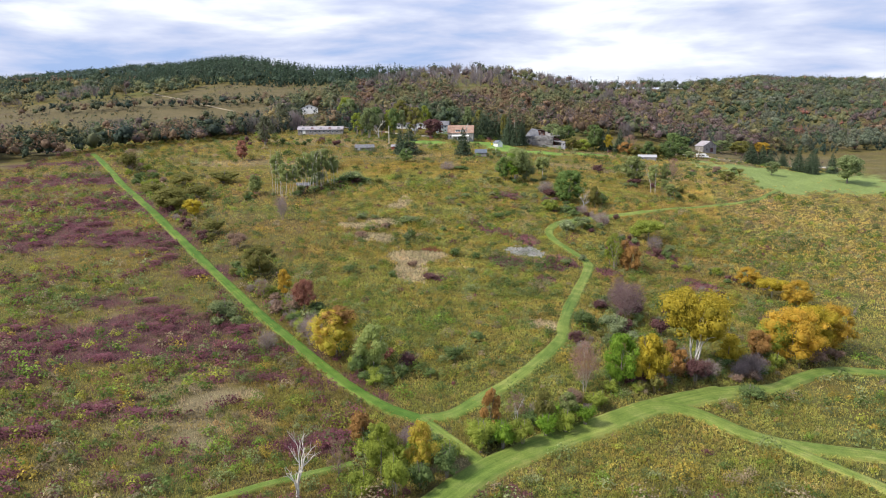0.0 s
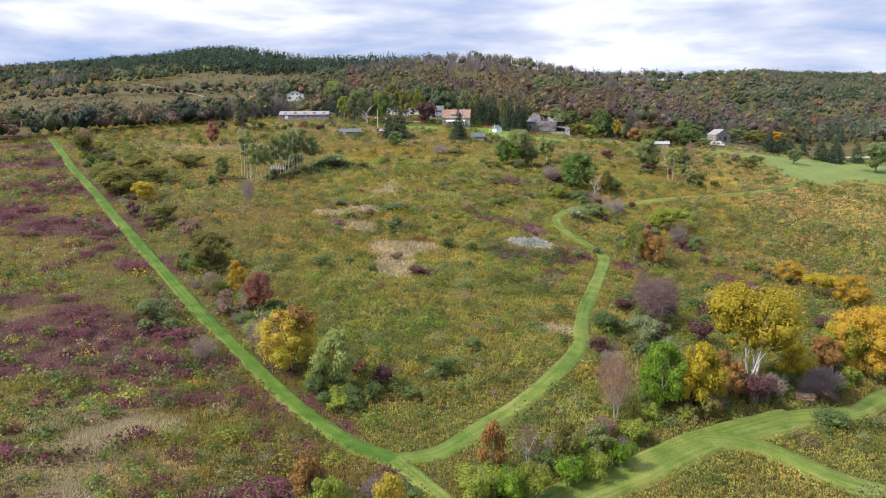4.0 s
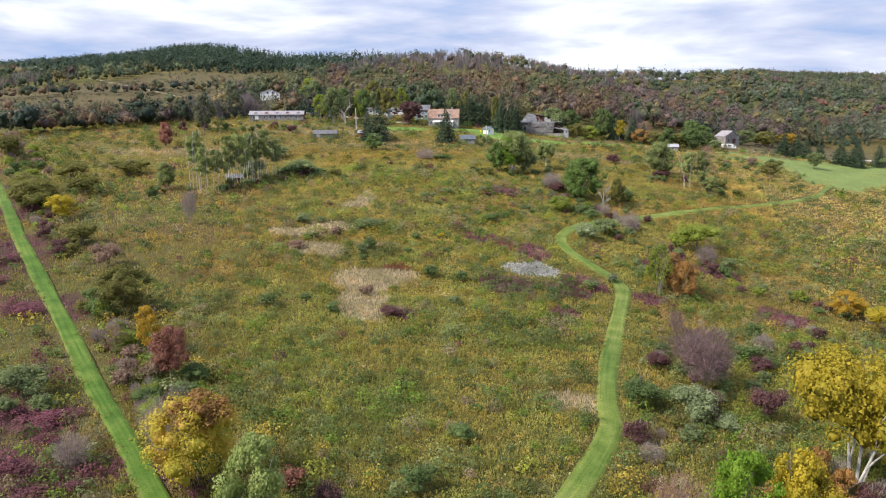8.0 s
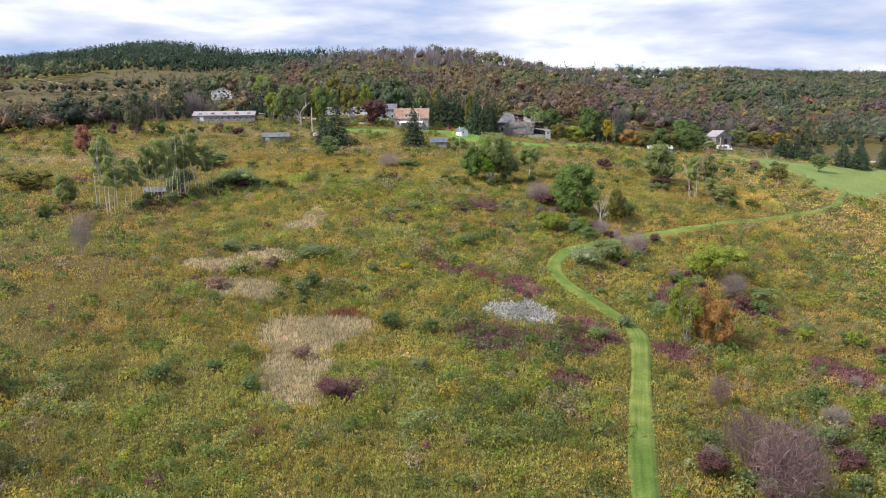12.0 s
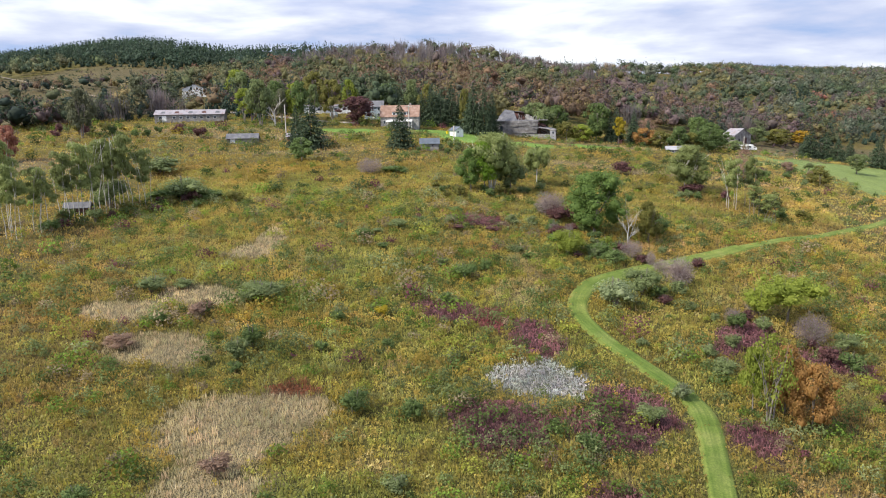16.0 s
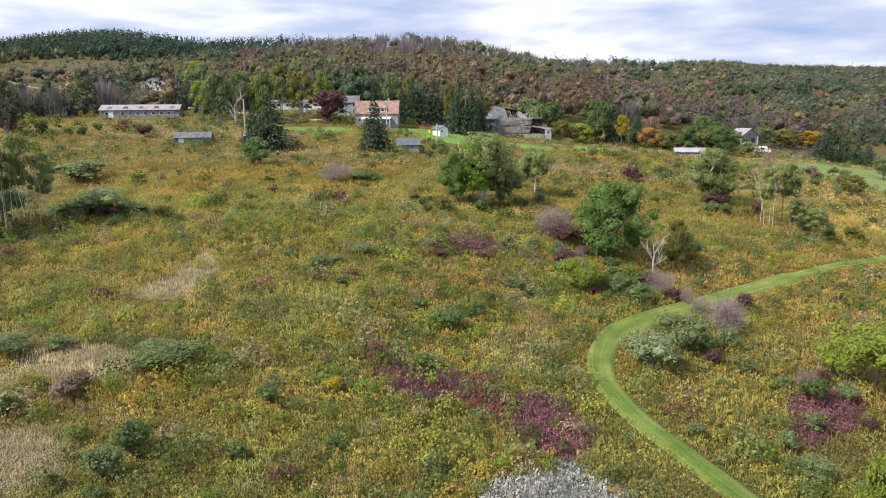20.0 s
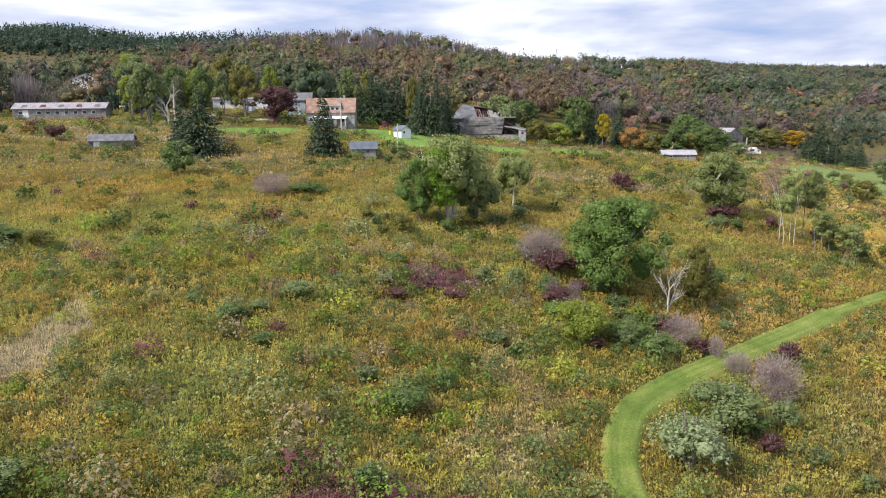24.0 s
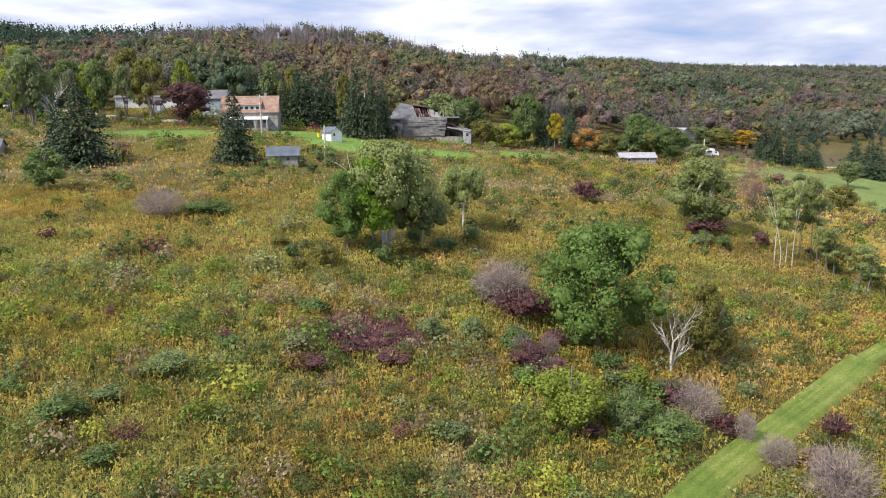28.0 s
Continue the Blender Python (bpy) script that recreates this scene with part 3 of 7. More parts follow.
def lobed(rng, lobes, n, size, squash=1.0, loose=0.3, stub=1.0, core=0.0, detail=1, cores=99):
    """Leaf cards over a set of lobes (centre, radius), round a leafy core: corners and faces."""
    c, r = np.array([l[0] for l in lobes], float), np.array([l[1] for l in lobes], float)
    pick = rng.choice(len(r), n, p=r ** 2 / (r ** 2).sum())
    d = unit(rng.normal(size=(n, 3)))
    d[:, 2] = np.where(d[:, 2] < -0.35, -d[:, 2], d[:, 2])
    deep = 0.55 if not core else core
    pos = c[pick] + d * (r[pick] * (rng.uniform(deep, 1.0, n) ** 0.6 + rng.normal(0, 0.06, n)))[:, None] * [1, 1, squash]
    nrm = unit(d + rng.normal(0, loose, (n, 3)))
    t = unit(np.cross(nrm, rng.normal(size=(n, 3))))
    b = np.cross(nrm, t)
    s = size * rng.uniform(0.6, 1.35, n)
    v = np.stack([pos - t * (0.45 * s)[:, None] - b * (0.25 * s * stub)[:, None], pos - t * (0.3 * s)[:, None] + b * (0.45 * s * stub)[:, None], pos + t * (0.55 * s)[:, None]], 1)
    v, f = v.reshape(-1, 3), np.arange(3 * n).reshape(n, 3)
    if core:
        vs, fs, k = [v], [f], len(v)
        for p, q in list(zip(c, r))[:cores]:
            bv, bf = ball(rng, detail)
            vs.append(p + bv * q * core * np.array([1, 1, squash]))
            fs.append(bf + k)
            k += len(bv)
        v, f = np.concatenate(vs), np.concatenate(fs)
    return v, f


def crown_lobes(rng, shape, base, count):
    """Lobes of a crown 1 wide and 1 high, that begins at base."""
    out = []
    for k in range(count):
        f = (k + rng.uniform(0.1, 0.9)) / count
        z = base + (1 - base) * f
        prof = {"round": math.sqrt(max(0.03, 1 - (2 * f - 0.9) ** 2 * 0.95)), "oval": (1 - f) ** 0.45 * (0.55 + 0.6 * min(1, f * 2.5)),
                "spread": 0.5 + 0.62 * math.sin(min(1, f * 1.1) * math.pi * 0.8), "column": 0.42 + 0.5 * math.sin(min(1.0, 0.15 + f) * math.pi * 0.9)}[shape]
        a = k * 2.399 + rng.uniform(-0.9, 0.9)
        r = rng.uniform(0.1, 0.24) * (0.6 + 0.5 * prof)
        rad = max(0, 0.52 * prof - r * 0.6) * rng.uniform(0.4, 1.22)
        out.append(((rad * math.cos(a), rad * math.sin(a), min(z, 1 - r * 0.75)), r))
    return out


def tube(v, f, p, q, r0, r1, sides=5):
    p, q = Vector(p), Vector(q)
    d = (q - p).normalized()
    s = d.orthogonal().normalized()
    t = d.cross(s)
    k = len(v)
    for c, r in ((p, r0), (q, r1)):
        for j in range(sides):
            a = 2 * math.pi * j / sides
            v.append(c + s * (r * math.cos(a)) + t * (r * math.sin(a)))
    for j in range(sides):
        m = (j + 1) % sides
        f.append((k + j, k + m, k + sides + m, k + sides + j))


def limbs(rng, v, f, p, d, length, radius, depth, spread, sides=5, droop=0.0, low=1):
    """Grows a limb and its forks into v, f."""
    p, d = Vector(p), Vector(d).normalized()
    for k in range(3):
        q = p + d * (length / 3)
        r = radius * (1 - 0.16 * (k + 1))
        tube(v, f, p, q, radius * (1 - 0.16 * k), r, sides)
        p = q
        d = (d + Vector(rng.normal(0, 0.11, 3)) + Vector((0, 0, 0.05 - droop))).normalized()
        if depth and k >= low:
            for _ in range(1 if k < 2 else 2):
                a = rng.uniform(0, 2 * math.pi)
                o = d.orthogonal().normalized()
                o = (Matrix.Rotation(a, 3, d) @ o)
                limbs(rng, v, f, p, d + o * spread * rng.uniform(0.6, 1.3), length * rng.uniform(0.5, 0.75), r * 0.72, depth - 1, spread, max(3, sides - 1), droop, 0 if low == 0 else 1)


def fitted(v, wide, tall):
    """Stretches a shrub's corners to fill a box 1 wide and 1 high."""
    v = v.copy()
    v[:, :2] *= wide / np.percentile(np.hypot(v[:, 0], v[:, 1]), 97)
    v[:, 2] *= tall / np.percentile(v[:, 2], 99)
    return v


def wood_mesh(name, seed, depth, first, spread, radius, stems=1, droop=0.0, low=1, lean=0.3, sides=6, foot=0.02):
    """A trunk with limbs, fitted into a box 1 wide and 1 high."""
    rng = np.random.default_rng(seed)
    v, f = [], []
    for s in range(stems):
        a = 2 * math.pi * s / stems
        lean_by = 0.0 if stems == 1 else lean * rng.uniform(0.3, 1.3)
        limbs(rng, v, f, (foot * math.cos(a), foot * math.sin(a), -0.03), (lean_by * math.cos(a), lean_by * math.sin(a), 1), first * rng.uniform(0.8, 1.1), radius, depth, spread, sides, droop, low)
    v = np.array(v)
    h, w = v[:, 2].max(), np.abs(v[:, :2]).max()
    v[:, 2] *= np.where(v[:, 2] > 0, 1 / h, 1)
    v[:, :2] *= np.minimum(1.0, 0.5 / w)
    return mesh_from(name, v, np.array(f), None, None, True)


CROWNS, WOODS = {}, {}
for shape, base, count in (("round", 0.12, 24), ("oval", 0.16, 22), ("spread", 0.46, 22), ("column", 0.25, 16)):
    for k in range(3):
        seed = 40 + 7 * k + len(shape) * 13
        for look_of, n, size, more, loose, core in (("", 5200, 0.034, 4, 0.42, 0.5), ("_far", 2400, 0.05, 0, 0.42, 0.5), ("_fine", 10000, 0.025, 12, 0.42, 0.5), ("_thin", 1500, 0.034, 0, 0.4, 0.0)):
            r = np.random.default_rng(seed + (40 if look_of == "_thin" else 0))
            lob = crown_lobes(r, shape, base + 0.06 * k, count + more)
            v, f = lobed(r, lob, n, size, 0.6 if shape == "column" else 0.84, loose, 1.2, core)
            CROWNS[shape + look_of, k] = mesh_from("crown", v, f)
for k in range(3):
    r = np.random.default_rng(160 + k)
    lob = []
    for i in range(34):
        f = i / 33
        a, q = r.uniform(0, 6.28), r.uniform(0.1, 1.0) * (0.42 - 0.2 * f)
        lob.append(((q * math.cos(a), q * math.sin(a), 0.46 + 0.47 * f), r.uniform(0.08, 0.15)))
    v, f = lobed(r, lob, 5600, 0.03, 0.52, 0.45, 1.1, 0.45, 1, 22)
    CROWNS["aspen", k] = mesh_from("crown", v, f)
    for shape, mid, deep, count, thin, out in (("twigs", 0.44, 0.42, 2400, 0.009, 0.7), ("twigs_high", 0.6, 0.38, 2200, 0.008, 0.35)):
        d = unit(r.normal(size=(count, 3)))
        p = d * r.uniform(0.15, 1.0, (count, 1)) ** 0.6 * [0.4, 0.4, deep] + [0, 0, mid]
        p *= 1 + 0.12 * np.sin(5 * d[:, :1] + k) * np.sin(4 * d[:, 1:2] + 2 * k)
        q = p + unit(d * out + [0, 0, 0.5] + r.normal(0, 0.55, d.shape)) * r.uniform(0.05, 0.15, (count, 1))
        side = unit(np.cross(q - p, r.normal(size=d.shape))) * thin * 0.5
        v = np.stack([p - side, p + side, q], 1).reshape(-1, 3)
        v[:, 2] = np.clip(v[:, 2], 0, 1)
        CROWNS[shape, k] = mesh_from("twig_crown", v, np.arange(3 * count).reshape(-1, 3))
    lob = [((r.uniform(-0.4, 0.4), r.uniform(-0.17, 0.17), r.uniform(0.1, 0.6)), r.uniform(0.1, 0.2)) for _ in range(16)]
    v, f = lobed(r, lob, 900, 0.045, 1.6, 0.5)
    v[:, 2] = np.maximum(v[:, 2], 0.0)
    CROWNS["mound", k] = mesh_from("crown", v, f)
    r = np.random.default_rng(140 + k)
    lob = [((0.3 * math.cos(a) * q, 0.3 * math.sin(a) * q, r.uniform(0.3, 0.66)), r.uniform(0.16, 0.27)) for a, q in zip(r.uniform(0, 6.28, 16), r.uniform(0.2, 1.1, 16))]
    v, f = lobed(r, lob, 1000, 0.064, 1.0, 0.45, 1.1, 0.45)
    v[:, 2] = np.maximum(v[:, 2], 0.0)
    CROWNS["bush_small", k] = mesh_from("crown", fitted(v, 0.47, 0.9), f)
    v, f = lobed(r, lob, 2800, 0.038, 1.0, 0.45, 1.1, 0.45)
    v[:, 2] = np.maximum(v[:, 2], 0.0)
    CROWNS["bush", k] = mesh_from("crown", fitted(v, 0.47, 0.9), f)
    WOODS["leafy", k] = wood_mesh("trunk", 200 + k, 2, 0.42, 0.6, 0.026)
    WOODS["snag", k] = wood_mesh("trunk", 230 + k, 4, 0.4, 0.72, 0.024, 1, 0.0, 0, 0.3, 4)
    WOODS["bare", k] = wood_mesh("trunk", 220 + k, 3, 0.45, 0.75, 0.034, 1, 0.0, 0)
    WOODS["bare_bush", k] = wood_mesh("stems", 240 + k, 2, 0.5, 0.7, 0.013, 7, 0.03, 0, 0.8, 3)
    WOODS["twiggy", k] = wood_mesh("trunk", 270 + k, 3, 0.5, 0.5, 0.012, 5, 0.0, 0, 0.45, 3)
    WOODS["grove", k] = wood_mesh("trunk", 290 + k, 1, 0.9, 0.22, 0.0095, 1, 0.0, 1, 0.04, 5)
    WOODS["bush_wood", k] = wood_mesh("stems", 280 + k, 0, 0.42, 0.6, 0.016, 5)
    WOODS["multi", k] = wood_mesh("trunk", 260 + k, 2, 0.5, 0.36, 0.02, 4, 0.0, 1, 0.22)


def conifer_mesh(seed, rows, per):
    """A spruce 1 high and 1 wide: whorls of drooping boughs made of many small sprays."""
    rng = np.random.default_rng(seed)
    pos, out, size = [], [], []
    for i in range(rows):
        f = (i + rng.uniform(0, 0.6)) / rows
        reach = 0.5 * (1 - f) ** 0.82 * (0.8 + 0.35 * rng.random())
        n = max(4, int(per * (1 - f) + 4))
        for a in rng.uniform(0, 2 * np.pi, n):
            r = reach * rng.uniform(0.72, 1.12)
            for s in np.linspace(0.2, 1.0, 7):
                pos.append((r * s * math.cos(a), r * s * math.sin(a), 0.05 + 0.95 * f - 0.055 * s * s * (1 - f) + rng.normal(0, 0.006)))
                out.append((math.cos(a), math.sin(a), -0.35))
                size.append(0.02 + 0.034 * (1 - f) * (1.15 - 0.6 * s))
    pos, out, size = np.array(pos), unit(np.array(out)), np.array(size)
    n = len(pos)
    out = unit(out + rng.normal(0, 0.35, (n, 3)))
    side = unit(np.cross(out, rng.normal(0, 0.5, (n, 3)) + [0, 0, 1]))
    v, f = kite_cards(pos, out, side, size * 1.5, size * 0.9, np.zeros((n, 3)))
    return mesh_from("crown", v, f)


for k in range(3):
    CROWNS["spruce", k] = conifer_mesh(300 + k, 36, 24)
v, f = [], []
tube(v, f, (0, 0, -0.02), (0, 0, 0.98), 0.016, 0.002, 6)
POLE_TRUNK = mesh_from("trunk", np.array(v), np.array(f))

L_GREEN = leaves("leaves_green", (0.065, 0.105, 0.03), (0.125, 0.18, 0.055), (0.2, 0.26, 0.085))
L_BRIGHT = leaves("leaves_bright_green", (0.09, 0.17, 0.015), (0.17, 0.29, 0.025), (0.27, 0.38, 0.05))
L_YELLOW = leaves("leaves_yellow", (0.22, 0.2, 0.02), (0.43, 0.34, 0.03), (0.6, 0.45, 0.05))
L_LIME = leaves("leaves_lime", (0.14, 0.19, 0.025), (0.25, 0.3, 0.045), (0.37, 0.39, 0.075))
L_ORANGE = leaves("leaves_orange", (0.17, 0.11, 0.03), (0.34, 0.19, 0.06), (0.44, 0.24, 0.085))
L_FLAME = leaves("leaves_yellow_orange", (0.26, 0.25, 0.03), (0.48, 0.4, 0.05), (0.58, 0.32, 0.1))
L_GOLDEN = leaves("leaves_golden", (0.24, 0.2, 0.02), (0.45, 0.29, 0.035), (0.56, 0.33, 0.045))
L_RED = leaves("leaves_red", (0.16, 0.07, 0.05), (0.3, 0.13, 0.09), (0.38, 0.2, 0.13))
L_PLUM = leaves("leaves_plum", (0.07, 0.036, 0.036), (0.145, 0.07, 0.068), (0.23, 0.115, 0.105))
L_OLIVE = leaves("leaves_olive", (0.085, 0.095, 0.02), (0.17, 0.165, 0.04), (0.27, 0.24, 0.07))
L_ASPEN = leaves("leaves_aspen", (0.13, 0.165, 0.05), (0.22, 0.26, 0.085), (0.33, 0.36, 0.14), leaf=0.35)
L_BIRCH = leaves("leaves_birch", (0.17, 0.23, 0.06), (0.28, 0.34, 0.1), (0.4, 0.44, 0.16), leaf=0.42)
L_HAZE = leaves("twig_tips_purple_brown", (0.11, 0.07, 0.07), (0.19, 0.125, 0.12), (0.27, 0.19, 0.175), leaf=0.4)
L_DULL = leaves("leaves_dull_olive", (0.1, 0.115, 0.06), (0.17, 0.18, 0.1), (0.26, 0.26, 0.16))
L_FRESH = leaves("leaves_fresh_green", (0.08, 0.135, 0.03), (0.14, 0.22, 0.05), (0.22, 0.3, 0.085))
L_TWIGS = leaves("twig_tips_grey", (0.18, 0.14, 0.125), (0.29, 0.23, 0.21), (0.42, 0.35, 0.32), leaf=0.3)
L_MAROON = leaves("leaves_maroon", (0.125, 0.044, 0.058), (0.205, 0.076, 0.098), (0.285, 0.125, 0.14), leaf=0.4)
L_ROSY = leaves("leaves_rosy_brown", (0.2, 0.12, 0.085), (0.3, 0.185, 0.135), (0.4, 0.26, 0.2), leaf=0.4)
L_SAGE = leaves("leaves_sage", (0.1, 0.14, 0.05), (0.185, 0.228, 0.09), (0.28, 0.32, 0.14))
L_SILVER = leaves("leaves_silver", (0.13, 0.17, 0.075), (0.23, 0.275, 0.13), (0.35, 0.385, 0.22))
L_TAN = leaves("leaves_tan", (0.15, 0.1, 0.07), (0.28, 0.185, 0.13), (0.4, 0.28, 0.2))
L_SPRUCE = leaves("needles_dark", (0.028, 0.046, 0.022), (0.055, 0.084, 0.042), (0.1, 0.13, 0.07), leaf=0.15)


def tree(name, label, x, y, h, w, shape, material, wood="leafy", bark=None, k=0, turn=0.0, group=""):
    """A tree at (x, y): h high, w wide, with a trunk and a crown (shape None: bare)."""
    ob = new(name)
    ob.matrix_world = pose(x, y, hgt(x, y) - 0.15, 0, 0, turn) @ Matrix.Diagonal((w, w, h, 1))
    if wood == "pole":
        part("trunk", POLE_TRUNK, bark or M_BARK, ob)
    elif wood == "grove":
        for i in range(4):
            stem = part("trunk", WOODS[wood, (k + i) % 3], bark or M_BARK, ob)
            stem.location = (0.17 * math.cos(1.57 * i), 0.17 * math.sin(1.57 * i), 0)
    elif wood:
        part("trunk", WOODS[wood, k % 3], bark or M_BARK, ob)
    if wood == "bare_bush":
        part("twig_crown", CROWNS["twigs", k % 3], L_TWIGS, ob)
    if shape:
        if (y > 335 or w * h < 42) and (shape + "_far", k % 3) in CROWNS:
            shape += "_far"
        elif shape == "bush" and (w < 4.2 or y > 320):
            shape = "bush_small"
        elif w * h > 80 and (shape + "_fine", k % 3) in CROWNS:
            shape += "_fine"
        part("crown", CROWNS[shape, k % 3], material, ob)
    return tagged(ob, label, "bush" if "shrub" in name else "tree", group)


flame = tree("maple_tree", "young maple with yellow leaves turning orange at the top", -21.5, 139.8, 10.1, 9.1, "round", L_FLAME, "leafy", k=0, turn=0)
top = part("crown", CROWNS["round_far", 1], L_ORANGE, flame, "orange top of the crown")
top.location, top.scale = (0.12, -0.04, 0.64), (0.66, 0.66, 0.44)
tree("birch_tree", "green birch with a bare white trunk beside the path", -13.2, 132.4, 9.9, 6.9, "oval", L_BIRCH, "leafy", bark=M_PALE, k=1, turn=67)
tree("maple_tree", "small maple with dull red autumn leaves", -32.3, 163.4, 8.6, 6.2, "oval", L_RED, "leafy", k=2, turn=134)
tree("maple_tree", "slender tree with orange leaves and bare lower twigs", -38.8, 172.4, 8.2, 4.3, "column", L_GOLDEN, "leafy", k=0, turn=201)
tree("oak_tree", "round olive-brown tree beside the western path", -48.5, 188.3, 8.5, 8.9, "round", L_OLIVE, "leafy", k=1, turn=268)
tree("maple_tree", "small bright yellow tree among shrubs", -82.2, 235.4, 6.2, 6.9, "round", L_YELLOW, "leafy", k=2, turn=335)
tree("ash_tree", "thin tan tree at the far end of the path", -131.8, 306.1, 10.6, 10.4, "oval_thin", L_TAN, "bare", k=0, turn=42)
tree("maple_tree", "maple with bright green leaves", 34.2, 130.9, 10.8, 6.7, "round", L_BRIGHT, "leafy", k=1, turn=109)
tree("maple_tree", "maple half turned from green to yellow", 41.2, 132.9, 8.6, 6.2, "round", L_YELLOW, "leafy", k=2, turn=176)
tree("maple_tree", "large spreading maple with yellow leaves and pale limbs", 52.5, 142.1, 17.2, 14.1, "spread", L_YELLOW, "multi", bark=M_PALE, k=0, turn=243)
tree("ash_tree", "nearly bare ash with thin pinkish-brown twigs", 26.6, 126.9, 10.4, 7.0, "twigs_high", L_ROSY, "twiggy", bark=M_PALE, k=1, turn=310)
tree("maple_tree", "small orange maple in the hedge", 48.1, 137.6, 6.5, 3.7, "column", L_ORANGE, "leafy", k=2, turn=17)
tree("maple_tree", "golden-orange maple in the hedgerow", 79.8, 156.5, 12.7, 12.9, "round", L_GOLDEN, "leafy", k=0, turn=84)
tree("maple_tree", "golden-orange maple at the end of the hedgerow", 93.9, 167.1, 11.7, 11.7, "round", L_GOLDEN, "leafy", k=1, turn=151)
tree("maple_tree", "olive-gold maple in the hedgerow", 76.7, 158.3, 9.5, 9.8, "round", L_LIME, "leafy", k=2, turn=218)
tree("maple_tree", "low yellow maple on the slope", 98.6, 208.5, 6.1, 8.5, "spread", L_YELLOW, "leafy", k=0, turn=285)
tree("maple_tree", "small golden-brown tree on the slope", 94.9, 217.8, 6.2, 6.9, "round", L_GOLDEN, "leafy", k=1, turn=352)
tree("maple_tree", "young maple with orange leaves", -12.3, 103.2, 6.2, 4.8, "oval", L_ORANGE, "leafy", k=2, turn=59)
tree("maple_tree", "thin young tree with lime-yellow leaves", -8.5, 95.0, 8.6, 4.9, "column", L_LIME, "leafy", k=0, turn=126)
tree("maple_tree", "young maple with green leaves and an orange top", -2.9, 96.3, 8.3, 5.1, "oval", L_FLAME, "leafy", k=1, turn=193)
tree("dead_tree", "bare pale grey tree beside the lower path", -18.9, 87.5, 11.2, 8.2, None, None, "bare", bark=M_PALE, k=2, turn=260)
tree("maple_tree", "slender orange-brown tree in the hedge", 8.0, 108.7, 8.7, 3.8, "column", L_ORANGE, "leafy", k=0, turn=327)
tree("ash_tree", "thin bare tan tree in the hedge", 12.7, 113.0, 6.5, 3.6, "column_thin", L_TAN, "bare", bark=M_PALE, k=1, turn=34)
tree("birch_tree", "slender green tree in the hedge", 16.8, 112.0, 7.2, 4.2, "column", L_OLIVE, "leafy", k=2, turn=101)
tree("birch_tree", "slender green tree in the hedge", 21.6, 114.9, 5.9, 4.3, "column", L_ASPEN, "leafy", k=0, turn=168)
tree("ash_tree", "thin bare tan tree near the corner", -14.4, 93.8, 6.4, 3.2, "column_thin", L_TAN, "bare", k=1, turn=235)
tree("hedge_shrub", "leafy green and lime hedge shrub", -6.2, 89.6, 6.8, 4.2, "bush", L_LIME, "bush_wood", k=2, turn=302)
tree("hedge_shrub", "leafy green hedge shrub beside the mown track", 6.1, 103.9, 5.2, 4.4, "bush", L_LIME, "bush_wood", k=0, turn=9)
tree("hedge_shrub", "leafy green hedge shrub beside the mown track", 9.7, 105.1, 5.0, 4.4, "bush", L_BRIGHT, "bush_wood", k=1, turn=76)
tree("hedge_shrub", "leafy green hedge shrub beside the mown track", 12.9, 106.4, 5.0, 4.3, "bush", L_LIME, "bush_wood", k=2, turn=143)
tree("hedge_shrub", "leafy green hedge shrub beside the mown track", 17.0, 109.6, 4.6, 4.4, "bush", L_BRIGHT, "bush_wood", k=0, turn=210)
tree("hedge_shrub", "leafy green hedge shrub beside the mown track", 20.5, 111.3, 4.6, 4.2, "bush", L_LIME, "bush_wood", k=1, turn=277)
tree("hedge_shrub", "leafy green hedge shrub beside the mown track", 24.4, 114.3, 4.4, 4.3, "bush", L_BRIGHT, "bush_wood", k=2, turn=344)
tree("hedge_shrub", "leafy green hedge shrub beside the mown track", 0.8, 95.8, 5.3, 4.9, "bush", L_GREEN, "bush_wood", k=0, turn=51)
tree("hedge_shrub", "leafy green hedge shrub beside the mown track", -2.8, 92.4, 4.3, 4.3, "bush", L_GREEN, "bush_wood", k=1, turn=118)
tree("hedge_shrub", "leafy green hedge shrub beside the mown track", -10.7, 89.3, 4.3, 4.2, "bush", L_LIME, "bush_wood", k=2, turn=185)
tree("hedge_shrub", "leafy green hedge shrub beside the mown track", 28.4, 122.0, 3.2, 4.1, "bush", L_LIME, "bush_wood", k=0, turn=252)
tree("ash_tree", "leafless purple-grey tree in the hollow", 44.4, 167.4, 10.4, 10.5, "twigs_high", L_HAZE, "twiggy", bark=M_TWIG, k=1, turn=319)
tree("ash_tree", "leafless purple-grey tree with fine twigs", 46.8, 171.5, 9.6, 8.6, "twigs_high", L_HAZE, "twiggy", bark=M_TWIG, k=2, turn=26)
tree("ash_tree", "leafless purple-grey tree with fine twigs", 45.4, 178.3, 7.2, 7.7, "twigs_high", L_HAZE, "twiggy", bark=M_TWIG, k=0, turn=93)
tree("oak_tree", "half bare tree with lime and olive leaves", 53.2, 216.3, 11.8, 6.8, "oval_thin", L_LIME, "multi", k=1, turn=160)
tree("oak_tree", "slender lime-green tree by the bare one", 52.1, 218.3, 9.3, 3.8, "column", L_LIME, "leafy", k=2, turn=227)
tree("maple_tree", "small tree with orange-red autumn leaves", 58.4, 216.1, 8.7, 5.6, "round", L_ORANGE, "leafy", k=0, turn=294)
tree("oak_tree", "spreading lime-green tree above dark shrubs", 71.8, 246.8, 7.7, 9.9, "spread", L_LIME, "leafy", k=1, turn=1)
